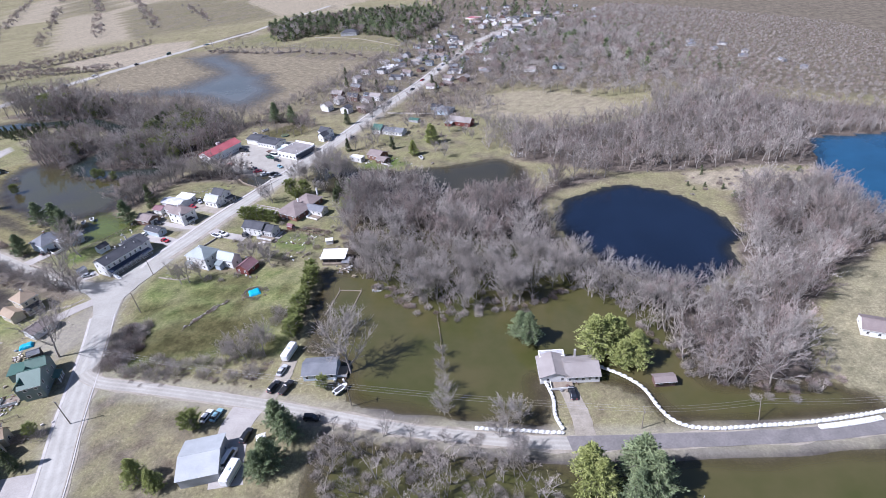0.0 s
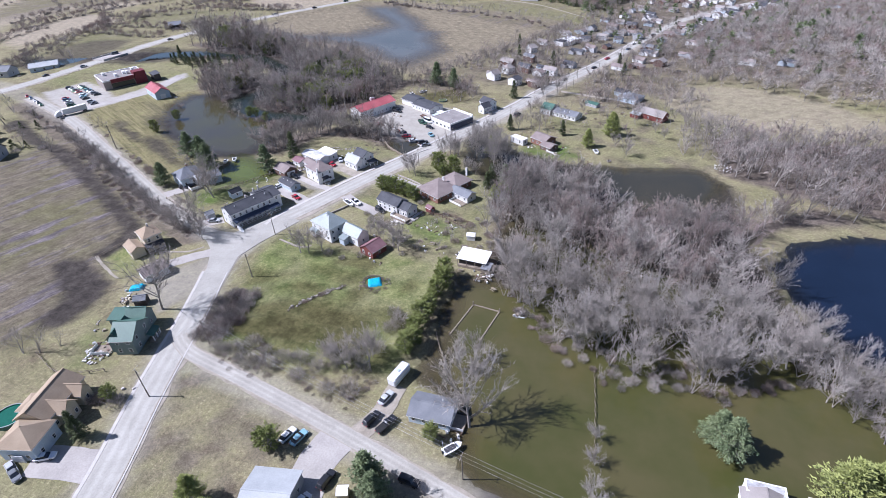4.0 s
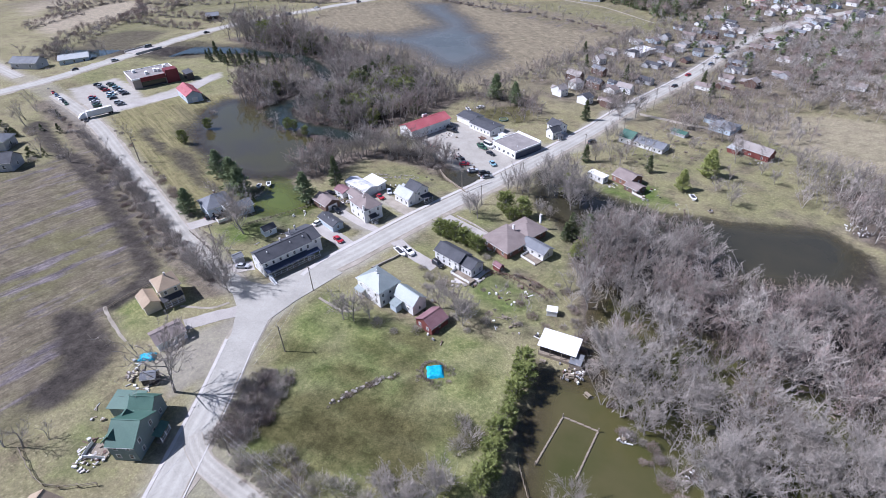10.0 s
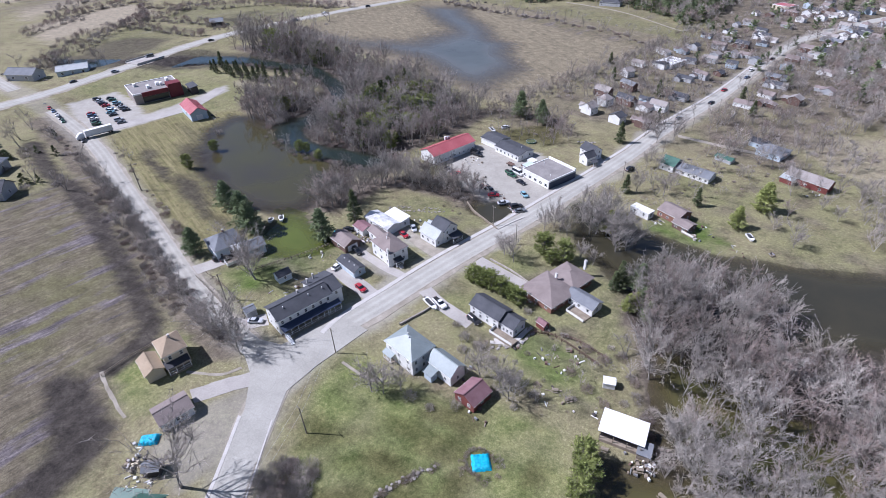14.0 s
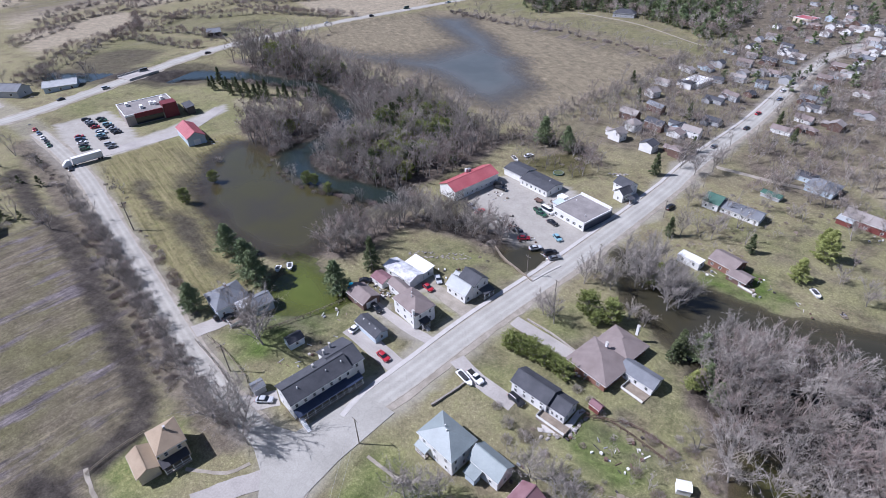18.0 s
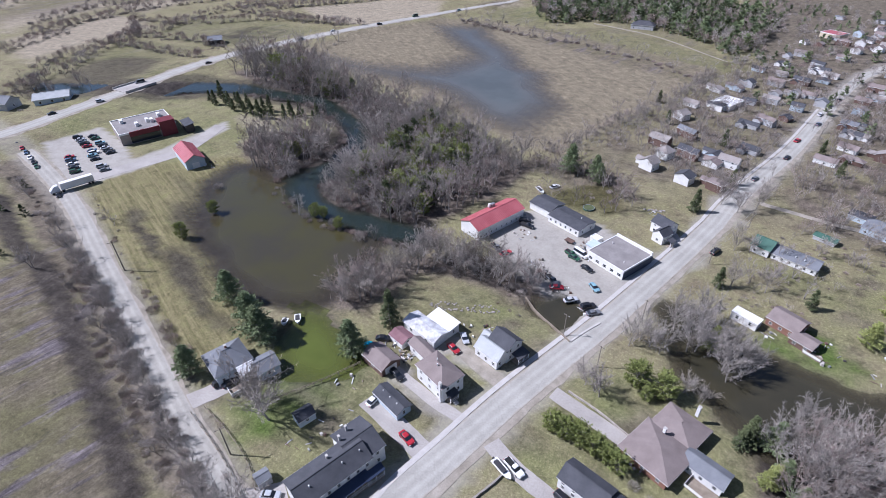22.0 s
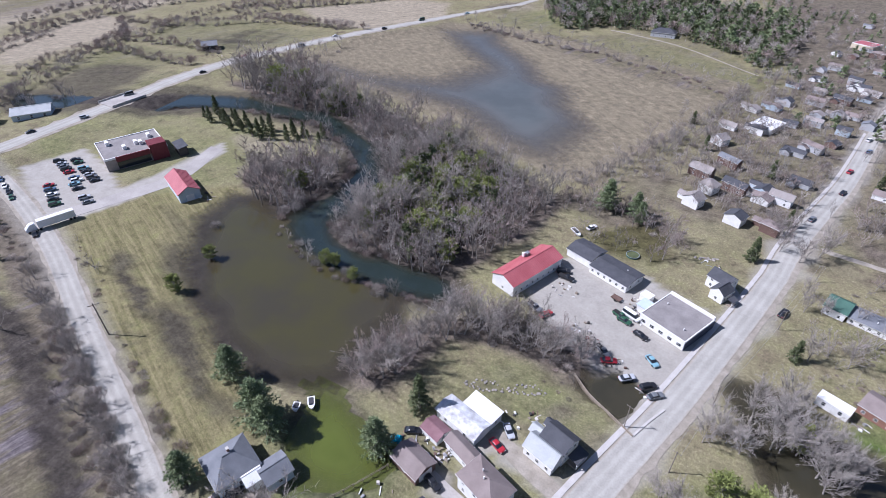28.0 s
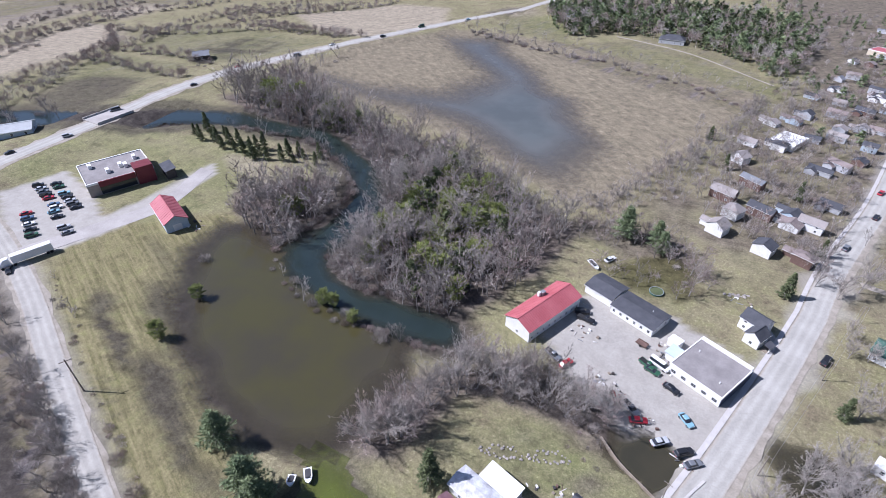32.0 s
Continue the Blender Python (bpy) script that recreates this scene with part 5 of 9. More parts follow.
R = simple_house("dark brick house on the pond bank", -31.4, 339.2, -28, 9.0, 11.0, 3.4, 2.2, "gable", "brick_wall", "brown_roof", 1, (3, 2, 3, 2))
wing(R, -27.4, 331.6, -28, 6.4, 7.6, 2.6, 1.2, "gable", M["brown_wall"], M["brown_roof"], windows=(2, 2, 0, 0))
deck(R, *spot(R, -25.4, 327.0), 0, 5, 3, 0.5)
R = simple_house("white camper trailer parked by the brick house", -44.5, 332.7, -24, 7.4, 3.2, 2.5, 0.25, "flat", "white_wall", "white_roof", 1, (2, 1, 2, 0), name="camper_trailer", category="trailer")
R = simple_house("large bungalow with a sprawling brown hipped roof", -70.4, 257.4, -25, 12.0, 14.5, 3.1, 2.6, "hip", "brick_wall", "brown_roof", 1, (3, 3, 3, 3), over=0.7)
wing(R, -65.4, 268.4, 65, 11.0, 10.0, 3.1, 2.3, "hip", M["brick_wall"], M["brown_roof"], windows=(2, 2, 2, 2), over=0.7)
wing(R, -59.2, 258.6, -22, 9.5, 6.4, 2.9, 1.5, "gable", M["white_wall"], M["grey_roof"], windows=(3, 1, 2, 0))
chimney(R, *spot(R, -61.5, 275.0), 3.0, 7.0, M["white_wall"], 0.8)
chimney(R, *spot(R, -69.4, 263.0), 4.6, 6.4, M["trim"], 0.7)
deck(R, *spot(R, -60.0, 252.8), 0, 6.5, 4.4, 0.3)
R = simple_house("white house with charcoal roofs above a parked drive", -85.4, 237.4, -19, 10.6, 7.4, 4.2, 2.0, "gable", "white_wall", "black_roof", 2, (4, 1, 3, 2))
wing(R, -78.2, 235.2, -19, 5.4, 6.6, 3.6, 1.8, "gable", M["white_wall"], M["black_roof"], windows=(4, 2, 1, 0))
deck(R, *spot(R, -79.2, 229.6), 0, 8.0, 3.4, 1.0)
steps(R, *spot(R, -74.0, 231.0), 20)
# school lawn
R = simple_house("square white two-storey house with a pale teal hipped roof", -101.4, 209.2, -21, 10.4, 9.0, 5.8, 2.9, "hip", "white_wall", "teal_roof", 2, (3, 3, 3, 3))
wing(R, -90.4, 208.8, -20, 8.0, 6.0, 3.9, 2.2, "gable", M["white_wall"], M["teal_roof"], windows=(2, 1, 2, 0))
wing(R, -93.6, 204.8, -20, 2.6, 2.4, 2.6, 0.6, "shed", M["blue_wall"], M["teal_roof"])
vent(R, 0.4, -0.4, 8.8), vent(R, -0.8, 0.5, 8.7)
porch(R, -3.4, -5.4, 0, 3.2, 1.8, 2.6, M["teal_roof"], 3)
R = simple_house("dark red shed with a faded maroon gabled roof", -80.8, 204.0, 70, 7.6, 6.2, 2.6, 2.0, "gable", "red_wall", "purple_roof", 1, (1, 1, 1, 2), name="shed", category="shed", over=0.3)
# west of the south road
R = simple_house("cream two-storey house with a tan hipped roof", -158.2, 178.4, -24, 6.6, 6.2, 5.3, 2.2, "hip", "cream_wall", "tan_roof", 2, (2, 2, 2, 2))
wing(R, -160.4, 172.4, -24, 6.4, 4.6, 2.8, 1.1, "gable", M["cream_wall"], M["tan_roof"], windows=(2, 0, 0, 1))
porch(R, 3.9, -0.4, 90, 6.0, 2.2, 2.6, M["dark_trim"], 4)
chimney(R, 0.0, 0.6, 6.0, 8.2, M["concrete"], 0.5)
R = simple_house("old garage with a faded brown roof", -145.8, 163.8, 67, 8.2, 5.6, 2.5, 1.3, "gable", "white_wall", "brown_roof", 1, (1, 0, 2, 0), name="garage", category="garage")
R = simple_house("grey-green two-storey house with green metal roofs", -128.4, 134.2, 19, 5.6, 9.6, 5.0, 2.8, "gable", "green_wall", "green_roof", 2, (2, 2, 1, 2))
wing(R, -132.0, 141.4, 19, 5.0, 5.0, 4.4, 2.0, "gable", M["green_wall"], M["green_roof"], windows=(1, 1, 1, 1))
wing(R, -137.6, 141.0, 19, 6.6, 4.8, 3.0, 0.5, "shed", M["green_wall"], M["green_roof"], windows=(1, 0, 1, 1))
wing(R, -130.6, 133.4, 109, 7.0, 4.4, 4.6, 2.2, "gable", M["green_wall"], M["green_roof"])
deck(R, *spot(R, -134.4, 129.0), 0, 5.0, 4.0, 0.4)
porch(R, *spot(R, -124.6, 137.6), 90, 4.0, 1.6, 2.4, M["green_roof"], 3)
R = simple_house("small dark shed under a bare tree", -139.2, 149.8, 30, 3.4, 2.8, 2.0, 0.8, "gable", "dark_wall", "grey_roof", 1, (0, 0, 0, 0), name="shed", category="shed", over=0.2)
R = simple_house("cream house with tan cross-gabled roofs beside a pool", -129.4, 107.6, 105, 14.0, 7.6, 4.2, 2.6, "gable", "cream_wall", "tan_roof", 1, (4, 1, 4, 1))
wing(R, -125.0, 97.2, 15, 8.0, 8.0, 4.2, 2.6, "hip", M["blue_wall"], M["tan_roof"], windows=(2, 2, 1, 1))
wing(R, -126.0, 106.0, 15, 6.4, 4.4, 3.8, 2.0, "gable", M["cream_wall"], M["tan_roof"], windows=(0, 2, 0, 0))
wing(R, -127.4, 111.6, 15, 6.2, 3.6, 3.6, 1.8, "gable", M["cream_wall"], M["tan_roof"], windows=(0, 1, 0, 0))
wing(R, -134.0, 106.0, 15, 3.6, 5.4, 2.6, 1.0, "hip", M["cream_wall"], M["tan_roof"])
garage_door(R, *spot(R, -124.0, 92.9), -90, 2.6)
# beside the lane
R = simple_house("small pale house with a grey roof beside flood water", -38.4, 141.8, 2, 10.6, 7.8, 2.8, 1.7, "gable", "blue_wall", "grey_roof", 1, (4, 1, 3, 1))
deck(R, 7.0, -1.0, 0, 3.2, 5.0, 0.5)
vent(R, 2.0, 2.0, 4.2)
R = simple_house("large shop with a pale grey metal roof", -65.6, 104.8, 12, 10.2, 12.5, 3.6, 1.7, "gable", "grey_wall", "pale_roof", 1, (0, 2, 0, 2), name="workshop", category="workshop")
R = simple_house("little red garden shed behind the white house", -69.3, 241.0, -25, 3.0, 2.6, 2.0, 0.9, "gable", "red_wall", "purple_roof", 1, (0, 1, 0, 0), name="shed", category="shed", over=0.15)
R = simple_house("small white shed beside the open shelter", -47.5, 227.3, 10, 3.2, 2.6, 2.1, 0.6, "gable", "white_wall", "white_roof", 1, (0, 1, 0, 0), name="shed", category="shed", over=0.15)
R = simple_house("small pale garden shed with white roof", -51.6, 113.0, 20, 2.4, 2.2, 1.9, 0.7, "gable", "cream_wall", "white_roof", 1, (0, 0, 0, 0), name="shed", category="shed", over=0.15)
R = simple_house("white bungalow with grey-brown gabled roofs ringed by flood", 46.2, 146.4, 1, 10.4, 9.2, 2.9, 2.1, "gable", "white_wall", "taupe_roof", 1, (5, 1, 3, 1))
wing(R, 37.4, 146.8, 91, 9.6, 9.2, 2.9, 1.9, "gable", M["white_wall"], M["taupe_roof"], windows=(1, 2, 1, 2))
wing(R, 37.6, 152.4, 1, 8.0, 3.0, 3.4, 0.3, "flat", M["white_wall"], M["patched"])
chimney(R, *spot(R, 45.0, 150.8), 3.0, 6.4, M["concrete"], 0.6)
deck(R, *spot(R, 39.4, 140.2), 0, 7.0, 3.4, 0.5)
R = simple_house("dark brown shed standing in flood water", 70.6, 143.0, 2, 6.2, 3.4, 2.2, 0.9, "gable", "brown_wall", "brown_roof", 1, (2, 0, 2, 0), name="shed", category="shed")
R = simple_house("brown-roofed white house beside a dry meadow", 157, 168, -26, 18, 10, 3.2, 2.0, "gable", "white_wall", "brown_roof", 1, (5, 2, 4, 2))
R = simple_house("pale blue metal-roofed house standing in flood water", 67.4, 92.6, -40, 11, 8.5, 3.2, 2.0, "gable", "white_wall", "teal_roof", 1, (3, 2, 3, 2))
deck(R, *spot(R, 64.0, 99.0), 0, 4, 3, 0.8)
# shelter on the lawn's edge
R = thing("picnic_shelter", "open picnic shelter with a white metal roof at the water's edge", "shelter", -42.8, 211.2, 0, -2)
block(R, 0, 0.8, 0, 9.6, 6.0, 3.2, 0.9, "shed", M["dark_wall"], M["white_roof"], over=0.7)
child("counter", boxes_mesh("counter", [(-4.8, -3.6, 0, 4.8, -2.5, 1.1)], M["wood"]), R)
for _x in (-4.8, -1.6, 1.6, 4.8):
    child("post", boxes_mesh("post", [(-0.1, -0.1, -0.2, 0.1, 0.1, 3.1)], M["wood"]), R, pose(_x, -3.4, 0))
wing(R, -37.2, 208.4, -2, 3.0, 4.0, 2.0, 0.5, "shed", M["wood"], M["grey_roof"], over=0.2)
# supermarket and its barn
R = simple_house("flat-roofed taupe supermarket with a maroon sign band", -286.1, 314.8, -20, 12.6, 24, 4.4, 0.4, "flat", "taupe_wall", "flat_roof", 1, (0, 0, 0, 0), name="supermarket", category="supermarket")
child("sign_band", boxes_mesh("sign_band", [(6.36, -8.0, 3.0, 6.7, 4.9, 4.9)], M["maroon"]), R)
child("sign_tower", boxes_mesh("sign_tower", [(2.8, 5.2, 0.0, 6.8, 11.8, 6.2)], M["maroon"], 0.05), R)
child("shop_front", boxes_mesh("shop_front", [(6.33, -8.0, 0.3, 6.42, 4.6, 2.8)], M["glass"]), R)
for _x, _y in ((-3.0, -8.0), (0.5, 2.0), (1.4, 3.6), (-2.0, 8.0), (2.0, -3.0)):
    child("roof_unit", boxes_mesh("roof_unit", [(-0.8, -0.7, 4.5, 0.8, 0.7, 5.9)], M["trim"], 0.06), R, pose(_x, _y, 0))
wing(R, -274.6, 328.6, -20, 5.0, 3.6, 3.0, 0.6, "shed", M["dark_wall"], M["black_roof"])
R = simple_house("white barn with a red metal roof", -257.1, 307.3, -22, 12.0, 8.0, 3.2, 1.9, "gable", "blue_wall", "red_roof", 1, (1, 0, 1, 0), name="barn", category="barn", ribs=True)
garage_door(R, 6.02, 0, 90, 3.0)
R = simple_house("low white farm building with a pale roof", -332.5, 311.5, 60, 13, 6, 3, 1.4, "gable", "blue_wall", "pale_roof", 1, (3, 1, 3, 1))
R = simple_house("grey house among bare trees", -341, 292, 20, 9, 7, 3.4, 2.2, "gable", "grey_wall", "grey_roof")
R = simple_house("grey house by the west road", -280, 222, 30, 10, 7, 3.4, 2.2, "hip", "grey_wall", "grey_roof")
R = simple_house("dark-roofed house by the west road", -264, 212, 30, 9, 7, 3.2, 2.4, "gable", "grey_wall", "black_roof")
R = simple_house("large villa with a dark hipped roof above a drive", -100, 788, 15, 22, 12, 4.5, 4, "hip", "grey_wall", "black_roof", 1, (4, 2, 4, 2))
R = simple_house("large house with a grey roof at the wood's edge", -202, 768, 10, 16, 12, 4.5, 4, "hip", "cream_wall", "grey_roof", 1, (3, 2, 3, 2))
R = simple_house("dark shed beside the highway", -338, 428, 60, 8, 5, 3, 1.4, "gable", "dark_wall", "grey_roof", 1, (1, 0, 1, 0), name="shed", category="shed")

# ---- trees ----


def tube(path, radii, sides):
    path, k = np.asarray(path, float), len(path)
    d = np.gradient(path, axis=0)
    d /= np.linalg.norm(d, axis=1)[:, None] + 1e-9
    ref = np.where(np.abs(d[:, 2:3]) > 0.9, np.array([[1.0, 0, 0]]), np.array([[0, 0, 1.0]]))
    u = np.cross(d, ref)
    u /= np.linalg.norm(u, axis=1)[:, None] + 1e-9
    w = np.cross(d, u)
    a = np.arange(sides) * 2 * math.pi / sides
    v = path[:, None] + np.asarray(radii)[:, None, None] * (np.cos(a)[None, :, None] * u[:, None] + np.sin(a)[None, :, None] * w[:, None])
    t = []
    for i in range(k - 1):
        for j in range(sides):
            p, q, r, s = i * sides + j, i * sides + (j + 1) % sides, (i + 1) * sides + (j + 1) % sides, (i + 1) * sides + j
            t += [(p, q, r), (p, r, s)]
    return v.reshape(-1, 3), np.array(t)


def joined(parts):
    vs, ts, n = [], [], 0
    for v, t in parts:
        vs.append(v)
        ts.append(t + n)
        n += len(v)
    return np.concatenate(vs), np.concatenate(ts)


def blades(base, way, length, width, rng):
    """Thin three-cornered twigs or needle sprays."""
    n = len(base)
    side = np.cross(way, rng.normal(0, 1, (n, 3)))
    side /= np.linalg.norm(side, axis=1)[:, None] + 1e-9
    side *= np.asarray(width).reshape(-1, 1) / 2
    v = np.stack([base - side, base + side, base + way * np.asarray(length).reshape(-1, 1)], 1).reshape(-1, 3)
    return v, np.arange(3 * n).reshape(-1, 3)


def unit(v):
    return v / (np.linalg.norm(v, axis=-1, keepdims=True) + 1e-9)


def bare_tree(seed, H=13.0, spread=4.0, limbs=10, twigs=480, lean=0.06, low=0.14, width=0.055, stems=1, boughs=6):
    """Wood and twigs of a leafless broadleaf tree."""
    rng = np.random.default_rng(seed)
    wood, tb, tw, bb, be = [], [], [], [], []
    for s in range(stems):
        off = rng.normal(0, lean * (1 + stems * 0.6), 2)
        k = 6
        z = np.linspace(0, H * 0.64, k)
        path = np.stack([off[0] * z + rng.normal(0, 0.08, k) * z / H * 4, off[1] * z + rng.normal(0, 0.08, k) * z / H * 4, z - 0.4 * (z == 0)], 1)
        path[0, :2] = rng.normal(0, 0.3 * (stems - 1), 2) * 0.6
        r0 = 0.017 * H * (0.8 if stems > 1 else 1.0)
        wood.append(tube(path, np.linspace(r0, 0.03, k), 5))
        for i in range(limbs // stems):
            t = low + (0.95 - low) * (i + rng.uniform(0.2, 0.8)) / (limbs / stems)
            q = t * (k - 1)
            j = min(int(q), k - 2)
            p = path[j] + (path[j + 1] - path[j]) * (q - j)
            az, up = rng.uniform(0, 6.283), rng.uniform(0.6, 1.45)
            out = np.array([math.cos(az), math.sin(az), up])
            ln = spread * rng.uniform(0.85, 1.35) * (1.3 - 0.4 * t)
            seg = np.array([p, p + unit(out) * ln * 0.5, p + unit(out + [0, 0, 0.5]) * ln * 0.85 + unit(out) * ln * 0.25])
            wood.append(tube(seg, [r0 * 0.42, r0 * 0.24, 0.025], 3))
            for b in range(boughs):
                f = rng.uniform(0.25, 1.0)
                c = seg[0] + (seg[2] - seg[0]) * f + rng.normal(0, 0.1, 3)
                d = unit(unit(seg[2] - seg[0]) * 0.8 + rng.normal(0, 0.5, 3) + [0, 0, 0.28])
                e = c + d * ln * rng.uniform(0.35, 0.65)
                bb.append(c), be.append(e)
                n = max(3, twigs // (limbs * boughs))
                u = rng.uniform(0.1, 1.0, (n, 1))
                tb.append(c + (e - c) * u)
                tw.append(unit(d * 0.7 + rng.normal(0, 0.62, (n, 3)) + [0, 0, 0.16]))
    bb, be = np.array(bb), np.array(be)
    bd = np.linalg.norm(be - bb, axis=1)
    for turn in range(2):
        wood.append(blades(bb, (be - bb) / bd[:, None], bd, np.full(len(bb), 0.055 + 0.3 * width), rng))
    tb, tw = np.concatenate(tb), np.concatenate(tw)
    tv, tt = blades(tb, tw, rng.uniform(0.4, 1.15, len(tb)) * H / 13.0, rng.uniform(0.7, 1.45, len(tb)) * width, rng)
    wv, wt = joined(wood)
    return wv, wt, tv, tt


def bush(seed, H=2.6, spread=2.0, twigs=260, width=0.06):
    rng = np.random.default_rng(seed)
    n = twigs
    az, rr = rng.uniform(0, 6.283, n), np.sqrt(rng.uniform(0, 1, n)) * spread * 0.7
    base = np.stack([np.cos(az) * rr, np.sin(az) * rr, rng.uniform(0, 0.6, n) * H * (1 - 0.5 * rr / spread)], 1)
    way = unit(np.stack([np.cos(az) * rr / spread * 0.9, np.sin(az) * rr / spread * 0.9, np.full(n, 0.8)], 1) + rng.normal(0, 0.4, (n, 3)))
    tv, tt = blades(base, way, rng.uniform(0.5, 1.0, n) * H * 0.55, rng.uniform(0.7, 1.3, n) * width, rng)
    stems = [tube(np.array([(0.15 * math.cos(a), 0.15 * math.sin(a), -0.2), (0.5 * spread * math.cos(a) * 0.5, 0.5 * spread * math.sin(a) * 0.5, H * 0.45), (0.6 * spread * math.cos(a), 0.6 * spread * math.sin(a), H * 0.8)]), [0.05, 0.035, 0.012], 3) for a in rng.uniform(0, 6.283, 7)]
    wv, wt = joined(stems)
    return wv, wt, tv, tt


def hazy_tree(seed, H=12.0, R=4.4, twigs=120, width=0.3):
    """A far leafless tree: a stem and a rounded haze of long twigs."""
    rng = np.random.default_rng(seed)
    az, el, rr = rng.uniform(0, 6.283, twigs), rng.uniform(-0.5, 1.0, twigs), rng.uniform(0.15, 0.75, twigs)
    out = np.stack([np.cos(az) * np.sqrt(1 - el * el * 0.9), np.sin(az) * np.sqrt(1 - el * el * 0.9), el], 1)
    base = np.array([0, 0, H * 0.55]) + out * rr[:, None] * (R, R, H * 0.42)
    tv, tt = blades(base, unit(out + rng.normal(0, 0.45, (twigs, 3)) + [0, 0, 0.5]), rng.uniform(0.8, 2.0, twigs), rng.uniform(0.7, 1.3, twigs) * width, rng)
    wv, wt = joined([tube(np.array([(0, 0, -0.4), (rng.normal(0, 0.3), rng.normal(0, 0.3), H * 0.7)]), [0.15, 0.05], 3), blades(np.full((6, 3), (0, 0, H * 0.3)), unit(np.stack([np.cos(az[:6]), np.sin(az[:6]), np.full(6, 1.1)], 1)), np.full(6, H * 0.5), np.full(6, 0.22), rng)])
    return wv, wt, tv, tt


def conifer(seed, H=11.0, R=2.6, sprays=900, base=0.08, size=0.75, droop=-0.25, rough=0.3, round_top=False):
    """A spruce, fir, pine or cedar: a trunk and sprays on whorled boughs, with gaps between the boughs."""
    rng = np.random.default_rng(seed)
    wood = [tube(np.array([(0, 0, -0.3), (0, 0, H * 0.5), (0, 0, H * 0.95)]), [0.018 * H, 0.011 * H, 0.02], 5)]
    pts, ways = [], []
    per = 14 if sprays < 400 else 34
    boughs = int(sprays / per)
    for i in range(boughs):
        t = base + (0.98 - base) * (i + rng.uniform(0, 1)) / boughs
        prof = math.sqrt(max(0.02, 1 - (2 * t - 0.9) ** 2)) if round_top else (1 - t) ** 0.8 * min(1.0, (t - base) / 0.12 + 0.45)
        ln = R * prof * rng.uniform(1 - rough, 1 + rough * 0.6)
        az = rng.uniform(0, 6.283)
        d = unit(np.array([math.cos(az), math.sin(az), droop + 0.5 * t]))
        if ln > R * 0.35:
            wood.append(tube(np.array([(0, 0, t * H), np.array([0, 0, t * H]) + d * ln * 0.85]), [0.045, 0.015], 3))
        u = np.sqrt(rng.uniform(0.03, 1, per))[:, None]
        p = np.array([0, 0, t * H]) + d * ln * u + rng.normal(0, 0.075 * R, (per, 3)) * np.array([1, 1, 0.4]) * (1.2 - 0.5 * u)
        pts.append(p)
        ways.append(unit(d * 1.1 + rng.normal(0, 0.55, (per, 3))))
    pts, ways = np.concatenate(pts), np.concatenate(ways)
    tv, tt = blades(pts - ways * 0.2, ways, rng.uniform(0.7, 1.3, len(pts)) * size, rng.uniform(0.7, 1.2, len(pts)) * size * 0.5, rng)
    wv, wt = joined(wood)
    return wv, wt, tv, tt


PROTO = {}


def proto(key, arrays, leaf, bark="bark"):
    wv, wt, tv, tt = arrays
    PROTO[key] = dict(arrays=arrays, leaf=leaf, bark=bark, trunk=tri_mesh("trunk", wv, wt, [M[bark]]), crown=tri_mesh("crown", tv, tt, [M[leaf]]), first=None)


